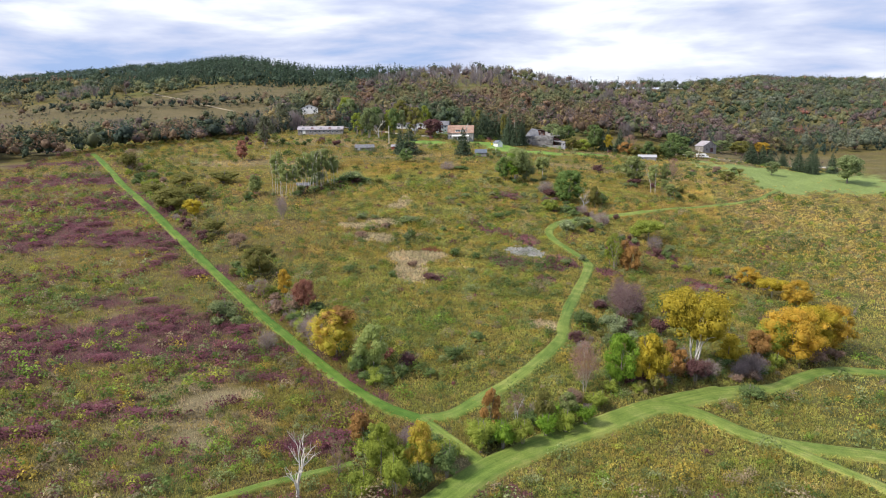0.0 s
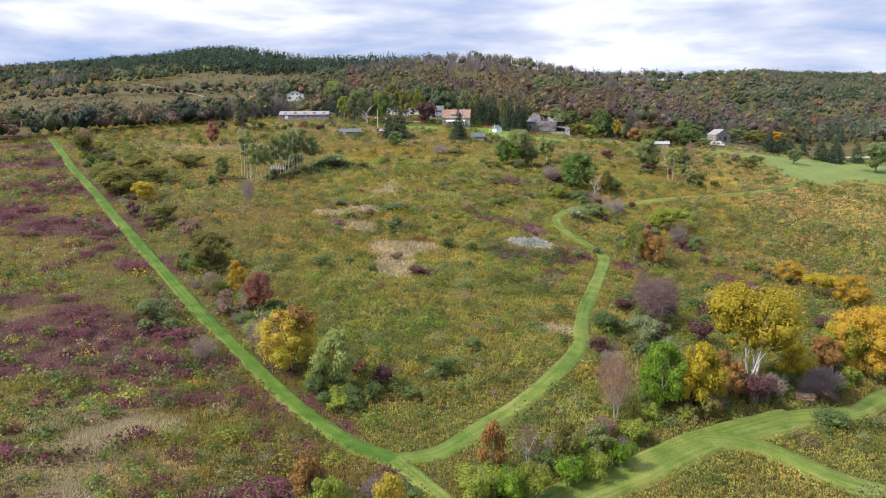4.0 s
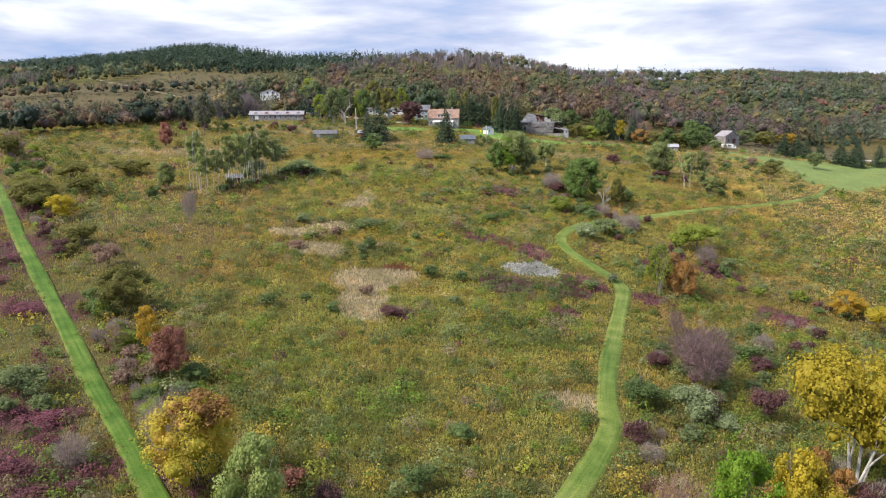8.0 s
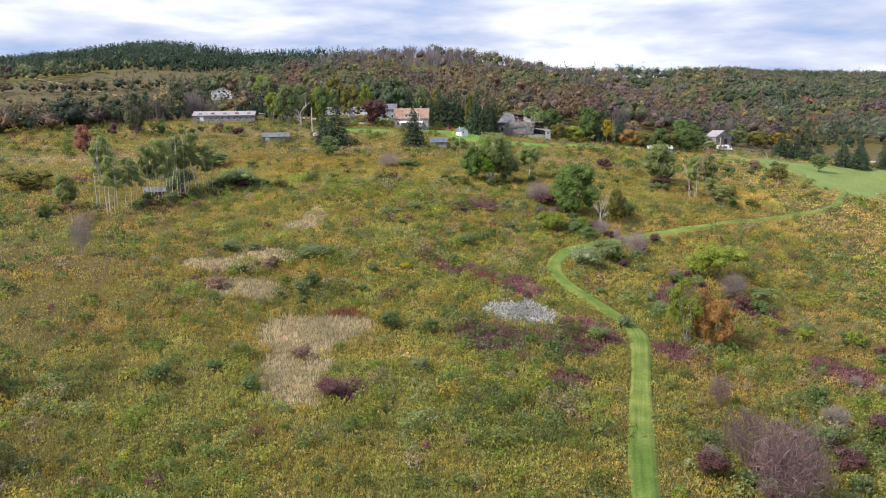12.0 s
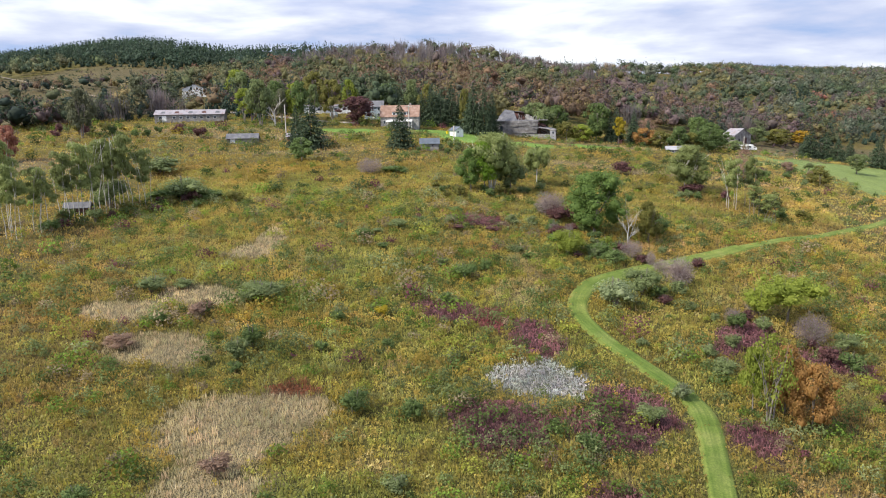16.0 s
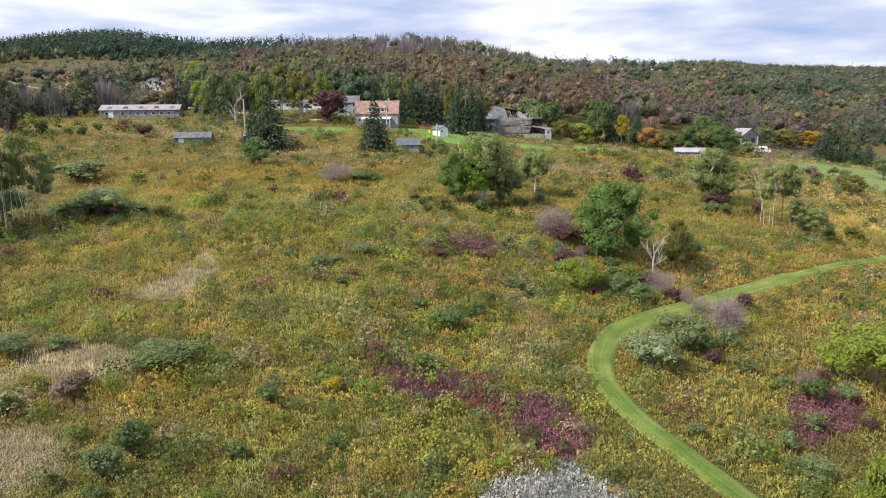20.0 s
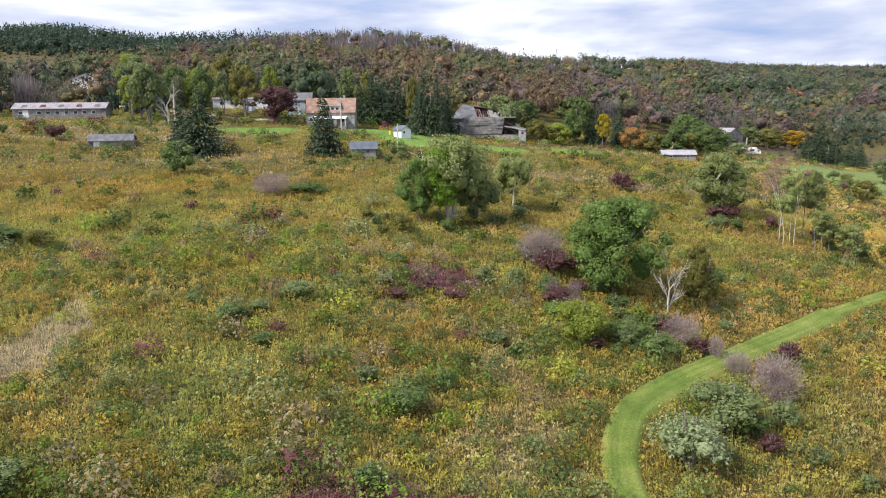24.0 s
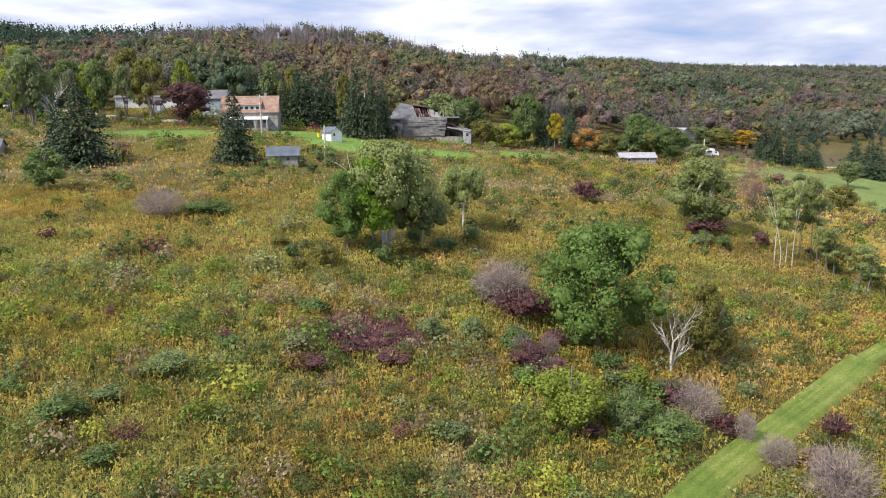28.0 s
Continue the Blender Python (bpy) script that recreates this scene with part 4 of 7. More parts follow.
tree("bare_shrub", "leafless grey shrub with tangled twigs", 72.3, 240.2, 5.9, 6.5, None, None, "bare_bush", bark=M_TWIG, k=2, turn=68)
tree("aspen_tree", "grey-green aspen with a slim pale trunk in the grove", -59.1, 268.7, 13.6, 7.2, "aspen", L_ASPEN, "grove", bark=M_PALE, k=0, turn=135)
tree("aspen_tree", "grey-green aspen with a slim pale trunk in the grove", -56.7, 274.0, 12.1, 7.1, "aspen", L_ASPEN, "grove", bark=M_PALE, k=1, turn=202)
tree("aspen_tree", "grey-green aspen with a slim pale trunk in the grove", -52.0, 282.8, 15.4, 8.8, "aspen", L_ASPEN, "grove", bark=M_PALE, k=2, turn=269)
tree("aspen_tree", "grey-green aspen with a slim pale trunk in the grove", -49.4, 287.6, 15.7, 7.1, "aspen", L_ASPEN, "grove", bark=M_PALE, k=0, turn=336)
tree("aspen_tree", "grey-green aspen with a slim pale trunk in the grove", -47.0, 289.7, 16.0, 7.6, "aspen", L_ASPEN, "grove", bark=M_PALE, k=1, turn=43)
tree("aspen_tree", "grey-green aspen with a slim pale trunk in the grove", -43.7, 291.8, 12.7, 6.5, "aspen", L_ASPEN, "grove", bark=M_PALE, k=2, turn=110)
tree("aspen_tree", "grey-green aspen with a slim pale trunk in the grove", -62.7, 272.9, 17.3, 8.3, "aspen", L_ASPEN, "grove", bark=M_PALE, k=0, turn=177)
tree("aspen_tree", "grey-green aspen with a slim pale trunk in the grove", -50.8, 288.8, 15.1, 7.7, "aspen", L_ASPEN, "grove", bark=M_PALE, k=1, turn=244)
tree("aspen_tree", "grey-green aspen with a slim pale trunk in the grove", -54.9, 280.5, 13.9, 7.4, "aspen", L_ASPEN, "grove", bark=M_PALE, k=2, turn=311)
tree("aspen_tree", "small bright green aspen apart from the grove", -71.2, 272.6, 7.9, 6.6, "oval", L_ASPEN, "leafy", k=0, turn=18)
tree("ash_tree", "small leafless grey tree in the weeds", -56.2, 248.6, 5.8, 5.0, "column_thin", L_TAN, "bare", bark=M_TWIG, k=1, turn=85)
tree("willow_tree", "tall green tree with several pale stems", 31.8, 307.5, 14.2, 13.5, "oval", L_ASPEN, "multi", bark=M_PALE, k=2, turn=152)
tree("willow_tree", "lime-green stem of the clump", 29.9, 306.8, 12.6, 7.7, "column", L_BRIGHT, "leafy", k=0, turn=219)
tree("willow_tree", "fresh green tree at the edge of the clump", 26.5, 306.7, 10.2, 7.9, "oval", L_FRESH, "leafy", k=1, turn=286)
tree("willow_tree", "low grey-green tree at the edge of the clump", 36.1, 308.0, 8.8, 8.0, "oval", L_SAGE, "leafy", k=2, turn=353)
tree("maple_tree", "small tree with a thin pale forked trunk", 44.4, 318.0, 9.6, 7.1, "spread", L_ASPEN, "leafy", bark=M_PALE, k=0, turn=60)
tree("ash_tree", "dense dark green ash standing alone", 49.8, 282.0, 13.1, 13.2, "round", L_FRESH, "leafy", k=1, turn=127)
tree("dead_tree", "dead pale tree with bare branches", 55.1, 276.8, 10.2, 8.0, None, None, "snag", bark=M_PALE, k=0, turn=194)
tree("oak_tree", "thin olive tree behind the dead one", 59.6, 278.5, 8.9, 5.5, "oval", L_OLIVE, "multi", k=0, turn=261)
tree("willow_tree", "broad pale green tree on the slope", 85.9, 323.0, 12.6, 13.0, "oval", L_ASPEN, "multi", bark=M_PALE, k=1, turn=328)
tree("aspen_tree", "aspen with several pale thin trunks", 90.5, 307.6, 12.7, 7.4, "aspen", L_ASPEN, "grove", bark=M_PALE, k=2, turn=35)
tree("aspen_tree", "aspen with a dark leaning trunk", 95.9, 309.5, 13.3, 6.6, "aspen", L_ASPEN, "grove", k=0, turn=102)
tree("aspen_tree", "young green aspen with a bare lower stem", 95.1, 297.1, 7.4, 7.2, "aspen", L_ASPEN, "grove", k=1, turn=169)
tree("aspen_tree", "young green aspen on the slope", 94.4, 303.5, 7.6, 6.1, "aspen", L_ASPEN, "grove", k=2, turn=236)
tree("oak_tree", "brown leafless-looking tree behind the willow", 110.1, 343.1, 9.6, 7.9, "oval_thin", L_ROSY, "twiggy", bark=M_TWIG, k=0, turn=303)
tree("spruce_tree", "tall dark green spruce in the upper pasture", -16.4, 357.9, 15.1, 13.7, "spruce", L_SPRUCE, "pole", k=1, turn=10)
tree("spruce_tree", "slim spruce against a larger one", -21.0, 360.6, 13.3, 7.2, "spruce", L_SPRUCE, "pole", k=2, turn=77)
tree("spruce_tree", "dark green spruce before the farmhouse", 10.4, 354.1, 13.8, 9.7, "spruce", L_SPRUCE, "pole", k=0, turn=144)
tree("spruce_tree", "dark spruce in the row behind the white shed", 19.7, 431.7, 13.0, 9.0, "spruce", L_SPRUCE, "pole", k=1, turn=211)
tree("spruce_tree", "dark spruce in the row behind the white shed", 23.4, 431.6, 16.8, 10.1, "spruce", L_SPRUCE, "pole", k=2, turn=278)
tree("spruce_tree", "dark spruce in the row behind the white shed", 27.3, 432.6, 15.6, 9.9, "spruce", L_SPRUCE, "pole", k=0, turn=345)
tree("spruce_tree", "dark spruce in the row behind the white shed", 31.9, 434.0, 17.2, 11.0, "spruce", L_SPRUCE, "pole", k=1, turn=52)
tree("spruce_tree", "dark spruce in the row behind the white shed", 36.0, 433.5, 15.6, 10.0, "spruce", L_SPRUCE, "pole", k=2, turn=119)
tree("spruce_tree", "dark spruce in the row behind the white shed", 38.5, 413.6, 19.6, 10.3, "spruce", L_SPRUCE, "pole", k=0, turn=186)
tree("spruce_tree", "dark spruce in the row behind the white shed", 42.4, 412.2, 17.7, 9.0, "spruce", L_SPRUCE, "pole", k=1, turn=253)
tree("spruce_tree", "dark spruce in the row behind the white shed", 46.2, 417.5, 16.2, 7.9, "spruce", L_SPRUCE, "pole", k=2, turn=320)
tree("spruce_tree", "dark spruce in the row behind the white shed", 38.1, 420.0, 15.3, 9.5, "spruce", L_SPRUCE, "pole", k=0, turn=27)
tree("spruce_tree", "grey-green pine behind the farmhouse", 15.0, 445.9, 13.8, 14.1, "spruce", L_SPRUCE, "pole", k=1, turn=94)
tree("beech_tree", "round copper beech with dark plum leaves", -5.4, 421.1, 11.2, 14.5, "round", L_PLUM, "leafy", k=2, turn=161)
tree("maple_tree", "small green tree with a pale trunk in the pasture", -16.6, 337.4, 6.6, 7.8, "oval", L_GREEN, "leafy", bark=M_PALE, k=0, turn=228)
tree("willow_tree", "grey-green willow behind the ruined barn", 65.4, 427.0, 13.1, 15.1, "round", L_SAGE, "leafy", k=1, turn=295)
tree("maple_tree", "green maple behind the ruined barn", 74.5, 430.9, 12.3, 10.7, "round", L_GREEN, "leafy", k=2, turn=2)
tree("maple_tree", "green tree past the ruined barn", 90.0, 424.3, 11.7, 7.6, "oval", L_GREEN, "leafy", k=0, turn=69)
tree("hedge_shrub", "yellowing shrub past the ruined barn", 79.6, 413.3, 6.3, 7.7, "bush", L_OLIVE, "bush_wood", k=1, turn=136)
tree("maple_tree", "slender birch with yellow leaves", 94.4, 411.4, 11.1, 5.2, "column", L_YELLOW, "leafy", k=2, turn=203)
tree("spruce_tree", "dark spruce past the ruined barn", 92.8, 417.3, 12.5, 6.6, "spruce", L_SPRUCE, "pole", k=0, turn=270)
tree("spruce_tree", "dark spruce past the ruined barn", 101.3, 416.5, 11.4, 6.6, "spruce", L_SPRUCE, "pole", k=1, turn=337)
tree("spruce_tree", "dark spruce past the ruined barn", 106.9, 415.1, 10.3, 5.6, "spruce", L_SPRUCE, "pole", k=2, turn=44)
tree("maple_tree", "green leafy roadside tree", 116.0, 406.2, 9.2, 9.7, "oval", L_GREEN, "leafy", k=0, turn=111)
tree("maple_tree", "green roadside tree by the low house", 127.6, 406.3, 9.7, 10.6, "round", L_GREEN, "leafy", k=1, turn=178)
tree("oak_tree", "round olive shrub-tree at the hayfield edge", 183.6, 401.0, 7.6, 8.5, "round", L_SAGE, "leafy", k=2, turn=245)
tree("oak_tree", "round yellow-green shrub-tree by the hayfield", 140.6, 353.7, 5.6, 6.6, "round", L_OLIVE, "leafy", k=0, turn=312)
tree("spruce_tree", "dark conifer in the windbreak by the hayfield", 189.1, 442.4, 14.3, 11.1, "spruce", L_SPRUCE, "pole", k=1, turn=19)
tree("spruce_tree", "dark conifer in the windbreak by the hayfield", 196.3, 442.7, 12.8, 10.1, "spruce", L_SPRUCE, "pole", k=2, turn=86)
tree("spruce_tree", "dark conifer in the windbreak by the hayfield", 200.6, 466.2, 10.9, 8.8, "spruce", L_SPRUCE, "pole", k=0, turn=153)
tree("spruce_tree", "dark conifer in the windbreak by the hayfield", 200.0, 439.9, 11.0, 9.1, "spruce", L_SPRUCE, "pole", k=1, turn=220)
tree("spruce_tree", "dark conifer in the windbreak by the hayfield", 212.9, 451.4, 10.1, 8.5, "spruce", L_SPRUCE, "pole", k=2, turn=287)
tree("spruce_tree", "dark conifer in the windbreak by the hayfield", 214.1, 433.0, 14.2, 10.9, "spruce", L_SPRUCE, "pole", k=0, turn=354)
tree("spruce_tree", "dark conifer in the windbreak by the hayfield", 219.2, 428.3, 14.2, 11.8, "spruce", L_SPRUCE, "pole", k=1, turn=61)
tree("spruce_tree", "dark conifer in the windbreak by the hayfield", 227.5, 441.0, 13.6, 10.5, "spruce", L_SPRUCE, "pole", k=2, turn=30)
tree("spruce_tree", "dark conifer in the windbreak by the hayfield", 236.0, 436.0, 12.4, 9.8, "spruce", L_SPRUCE, "pole", k=0, turn=100)
tree("willow_tree", "round silver-green willow at the hayfield edge", 227.8, 403.1, 15.8, 17.5, "round", L_SAGE, "leafy", k=2, turn=128)
tree("maple_tree", "small dull red tree in the upper pasture", -92.3, 335.1, 9.6, 6.8, "oval", L_RED, "leafy", k=0, turn=195)
tree("ash_tree", "tall olive-grey tree behind the farmyard", -92.9, 381.8, 15.6, 10.7, "oval", L_DULL, "multi", k=1, turn=262)
tree("ash_tree", "tall yellow-olive tree behind the farmyard", -62.0, 476.0, 17.5, 12.0, "oval", L_LIME, "multi", k=2, turn=329)
tree("ash_tree", "tall grey-green tree behind the farmyard", -59.1, 470.1, 17.5, 12.0, "column", L_SAGE, "multi", k=0, turn=36)
tree("ash_tree", "tall olive-brown tree behind the farmyard", -25.4, 454.3, 17.5, 12.0, "oval", L_OLIVE, "multi", k=1, turn=103)
tree("ash_tree", "tall green tree behind the farmyard", -40.5, 445.2, 14.6, 12.0, "oval", L_GREEN, "multi", k=2, turn=170)
tree("ash_tree", "tall olive-grey tree behind the farmyard", -100.5, 458.5, 17.5, 12.0, "column", L_DULL, "multi", k=0, turn=237)
tree("ash_tree", "tall yellow-olive tree behind the farmyard", -30.8, 429.3, 15.1, 9.6, "oval", L_LIME, "multi", k=1, turn=304)
tree("ash_tree", "tall grey-green tree behind the farmyard", -41.5, 415.5, 17.5, 11.2, "oval", L_SAGE, "multi", bark=M_BARK, k=2, turn=11)
tree("ash_tree", "tall olive-brown tree behind the farmyard", -15.7, 428.0, 17.5, 10.0, "column", L_OLIVE, "multi", bark=M_BARK, k=0, turn=78)
tree("ash_tree", "tall green tree behind the farmyard", -28.4, 427.4, 16.2, 8.7, "oval", L_GREEN, "multi", bark=M_BARK, k=1, turn=145)
tree("ash_tree", "tall olive-grey tree behind the farmyard", -35.4, 427.4, 13.4, 6.5, "oval", L_DULL, "multi", bark=M_BARK, k=2, turn=212)
tree("ash_tree", "tall yellow-olive tree behind the farmyard", -49.9, 427.9, 13.9, 7.5, "column", L_LIME, "multi", bark=M_BARK, k=0, turn=279)
tree("dead_tree", "bare grey tree in the yard wood", -36.3, 415.1, 13.1, 12.7, None, None, "bare", bark=M_PALE, k=1, turn=346)
tree("dead_tree", "bare grey tree in the yard wood", -47.2, 427.8, 9.4, 10.4, None, None, "bare", bark=M_TWIG, k=2, turn=53)
tree("maple_tree", "yellow maple crowded beside the green one", 40.0, 131.5, 11.0, 7.0, "oval", L_YELLOW, "leafy", k=0, turn=120)
tree("maple_tree", "small yellow maple in the hedgerow", 62.0, 147.6, 7.6, 6.1, "oval", L_YELLOW, "leafy", k=1, turn=187)
tree("maple_tree", "orange-brown maple in the hedgerow", 70.7, 153.6, 7.3, 7.0, "oval", L_ORANGE, "leafy", k=2, turn=254)
tree("maple_tree", "golden maple in the hedgerow", 88.4, 164.4, 11.9, 10.8, "round", L_YELLOW, "leafy", k=0, turn=321)
tree("ash_tree", "bare grey tree at the hedgerow end", 105.2, 178.8, 11.3, 5.9, None, None, "bare", bark=M_TWIG, k=1, turn=28)
tree("bare_shrub", "leafless grey shrub under the maples", 52.0, 138.0, 4.6, 4.5, None, None, "bare_bush", bark=M_TWIG, k=2, turn=95)
tree("bare_shrub", "leafless grey shrub under the maples", 65.5, 144.3, 5.6, 7.2, None, None, "bare_bush", bark=M_TWIG, k=0, turn=162)
tree("dogwood_shrub", "dark plum-coloured dogwood shrub in weeds", 86.0, 158.3, 5.5, 5.2, "bush", L_PLUM, "bush_wood", k=1, turn=229)
tree("dogwood_shrub", "dark plum-coloured dogwood shrub in weeds", 50.6, 135.9, 5.9, 5.1, "bush", L_PLUM, "bush_wood", k=2, turn=296)
tree("maple_tree", "small orange maple in the hedgerow", 46.7, 140.0, 7.3, 4.1, "column", L_ORANGE, "leafy", k=0, turn=3)
tree("willow_shrub", "dense rounded shrub with sage-green leaves", 60.4, 132.1, 2.9, 6.6, "bush", L_GREEN, "bush_wood", k=1, turn=70)
tree("ash_tree", "small leafless purple-grey tree on the slope", 49.3, 194.5, 5.0, 4.2, "twigs_high", L_HAZE, "twiggy", bark=M_TWIG, k=2, turn=137)
tree("maple_tree", "small tree with orange-red autumn leaves", 57.2, 219.9, 9.0, 6.2, "oval", L_ORANGE, "leafy", k=0, turn=204)
tree("maple_tree", "golden maple on the slope", 103.4, 202.4, 8.2, 9.3, "round", L_GOLDEN, "leafy", k=1, turn=271)
tree("shrub", "green shrub in the lower pasture", -20.1, 139.9, 4.3, 4.1, "bush", L_GREEN, "bush_wood", k=2, turn=338)
tree("shrub", "leafless-looking tan shrub by the path", -27.9, 149.5, 3.7, 3.6, "bush", L_TAN, "bush_wood", k=0, turn=45)
tree("willow_shrub", "dense rounded shrub with sage-green leaves", -29.1, 163.7, 3.6, 5.0, "bush", L_GREEN, "bush_wood", k=1, turn=112)
tree("shrub", "tan shrub beside the western path", -60.2, 208.1, 5.4, 6.7, "bush", L_TAN, "bush_wood", k=2, turn=179)
tree("ash_tree", "thin bare grey tree by the orange one", -44.2, 173.3, 4.4, 4.3, "oval_thin", L_TAN, "bare", bark=M_TWIG, k=0, turn=246)
tree("oak_tree", "olive tree beside the western path", -92.1, 244.5, 8.0, 12.9, "round", L_OLIVE, "leafy", k=1, turn=313)
tree("shrub", "olive shrub beside the western path", -88.7, 260.2, 6.0, 10.4, "bush", L_OLIVE, "bush_wood", k=2, turn=20)
tree("ash_tree", "leafy tree of the valley by the road", 129.7, 416.4, 9.1, 11.1, "round", L_GREEN, "leafy", k=0, turn=87)
tree("ash_tree", "leafy tree of the valley by the road", 140.7, 427.0, 7.9, 10.5, "round", L_GREEN, "leafy", k=1, turn=154)
tree("ash_tree", "leafy tree of the valley by the road", 122.0, 409.5, 6.8, 8.8, "round", L_OLIVE, "leafy", k=2, turn=221)
tree("ash_tree", "leafy tree of the valley by the road", 104.7, 411.8, 7.1, 8.8, "round", L_ORANGE, "leafy", k=0, turn=288)
tree("ash_tree", "leafy tree of the valley by the road", 109.5, 408.6, 6.5, 7.8, "round", L_OLIVE, "leafy", k=1, turn=355)
tree("ash_tree", "leafy tree of the valley by the road", 143.0, 416.5, 5.0, 6.1, "round", L_SAGE, "leafy", k=2, turn=62)
tree("ash_tree", "leafy tree of the valley by the road", 191.1, 497.9, 8.7, 13.4, "round", L_SAGE, "leafy", k=0, turn=129)
tree("ash_tree", "leafy tree of the valley by the road", 209.2, 507.3, 9.3, 15.2, "round", L_OLIVE, "leafy", k=1, turn=196)
tree("ash_tree", "leafy tree of the valley by the road", 228.1, 519.2, 8.5, 12.9, "round", L_GOLDEN, "leafy", k=2, turn=263)
tree("ash_tree", "tall grey-green tree behind the farmyard", 15.7, 446.1, 16.2, 8.7, "oval", L_SAGE, "multi", k=0, turn=330)
tree("ash_tree", "tall olive-brown tree behind the farmyard", 22.3, 439.2, 15.8, 7.3, "oval", L_OLIVE, "multi", k=1, turn=37)
tree("ash_tree", "tall green tree behind the farmyard", 5.0, 459.3, 12.9, 9.1, "column", L_GREEN, "multi", k=2, turn=104)
tree("ash_tree", "tall olive-grey tree behind the farmyard", -0.5, 464.0, 14.7, 7.9, "oval", L_DULL, "multi", k=0, turn=171)
tree("ash_tree", "tall yellow-olive tree behind the farmyard", -10.9, 456.0, 14.1, 7.6, "oval", L_LIME, "multi", k=1, turn=238)
tree("ash_tree", "tall grey-green tree behind the farmyard", -23.9, 437.3, 14.3, 6.3, "column", L_SAGE, "multi", k=2, turn=305)
tree("ash_tree", "tall olive-brown tree behind the farmyard", 35.9, 422.7, 16.4, 5.8, "oval", L_OLIVE, "multi", k=0, turn=12)
tree("willow_shrub", "silvery grey-green rounded shrub by the path", 43.6, 247.0, 5.2, 7.6, "bush", L_SILVER, "bush_wood", k=1, turn=79)
tree("willow_shrub", "dense rounded shrub with sage-green leaves", 50.0, 252.9, 5.0, 7.4, "bush", L_SAGE, "bush_wood", k=2, turn=146)
tree("willow_shrub", "dense rounded shrub with sage-green leaves", -10.2, 242.3, 3.1, 5.9, "bush", L_SAGE, "bush_wood", k=0, turn=213)
tree("willow_shrub", "dense rounded shrub with sage-green leaves", -23.4, 246.0, 1.9, 3.4, "bush", L_SAGE, "bush_wood", k=1, turn=280)
tree("bare_shrub", "leafless pinkish-brown shrub with drooping twigs", 58.2, 258.0, 6.2, 6.3, None, None, "bare_bush", bark=M_TWIG, k=2, turn=347)
tree("bare_shrub", "leafless grey shrub with upright twigs", 57.0, 263.4, 3.1, 3.8, None, None, "bare_bush", bark=M_TWIG, k=0, turn=54)
tree("bare_shrub", "leafless grey shrub with upright twigs", 67.8, 249.2, 3.5, 4.0, None, None, "bare_bush", bark=M_TWIG, k=1, turn=121)
tree("shrub", "rounded shrub with lime-yellow leaves", 40.8, 268.5, 5.3, 6.1, "bush", L_LIME, "bush_wood", k=2, turn=188)
tree("dogwood_shrub", "dark plum-coloured dogwood shrub in weeds", 42.1, 267.2, 1.5, 3.1, "bush", L_PLUM, "bush_wood", k=0, turn=255)
tree("dogwood_shrub", "dark plum-coloured dogwood shrub in weeds", 54.9, 267.6, 2.0, 2.9, "bush", L_PLUM, "bush_wood", k=1, turn=322)
tree("dogwood_shrub", "dark plum-coloured dogwood shrub in weeds", 49.7, 275.3, 2.0, 3.1, "bush", L_PLUM, "bush_wood", k=2, turn=29)
tree("dogwood_shrub", "dark plum-coloured dogwood shrub in weeds", 43.7, 287.8, 4.0, 7.6, "bush", L_PLUM, "bush_wood", k=0, turn=96)
tree("dogwood_shrub", "dark plum-coloured dogwood shrub in weeds", 24.4, 279.4, 1.3, 3.8, "bush", L_PLUM, "bush_wood", k=1, turn=163)
tree("dogwood_shrub", "dark plum-coloured dogwood shrub in weeds", 27.8, 277.8, 1.2, 3.8, "bush", L_PLUM, "bush_wood", k=2, turn=230)
tree("willow_shrub", "sage-green shrub in the weeds", 45.5, 267.3, 2.5, 2.7, "bush", L_SAGE, "bush_wood", k=0, turn=297)
tree("willow_shrub", "sage-green shrub in the weeds", 36.7, 282.7, 2.7, 3.0, "bush", L_SAGE, "bush_wood", k=1, turn=4)
tree("willow_shrub", "sage-green shrub in the weeds", 49.4, 266.3, 1.8, 3.0, "bush", L_SAGE, "bush_wood", k=2, turn=71)
tree("willow_shrub", "sage-green shrub in the weeds", 30.8, 266.2, 2.0, 3.2, "bush", L_SAGE, "bush_wood", k=0, turn=138)
tree("willow_shrub", "sage-green shrub in the weeds", 9.1, 276.0, 2.0, 4.6, "bush", L_SAGE, "bush_wood", k=1, turn=205)
tree("willow_shrub", "sage-green shrub in the weeds", 5.3, 272.1, 1.4, 2.9, "bush", L_SAGE, "bush_wood", k=2, turn=272)
tree("willow_shrub", "sage-green shrub in the weeds", 16.7, 258.2, 1.8, 2.5, "bush", L_SAGE, "bush_wood", k=0, turn=339)
tree("willow_shrub", "sage-green shrub in the weeds", 32.4, 282.5, 2.6, 3.2, "bush", L_SAGE, "bush_wood", k=1, turn=46)
tree("willow_shrub", "sage-green shrub in the weeds", 19.6, 279.0, 2.5, 3.0, "bush", L_SAGE, "bush_wood", k=2, turn=113)
tree("shrub", "green shrub in the weeds", 51.4, 271.9, 2.8, 3.2, "bush", L_GREEN, "bush_wood", k=0, turn=180)
tree("shrub", "green shrub in the weeds", 40.5, 280.7, 3.0, 3.8, "bush", L_GREEN, "bush_wood", k=1, turn=247)
tree("shrub", "green shrub in the weeds", 48.1, 276.3, 2.9, 3.7, "bush", L_GREEN, "bush_wood", k=2, turn=314)
tree("shrub", "green shrub in the weeds", 32.4, 264.1, 1.5, 2.0, "bush", L_GREEN, "bush_wood", k=0, turn=21)
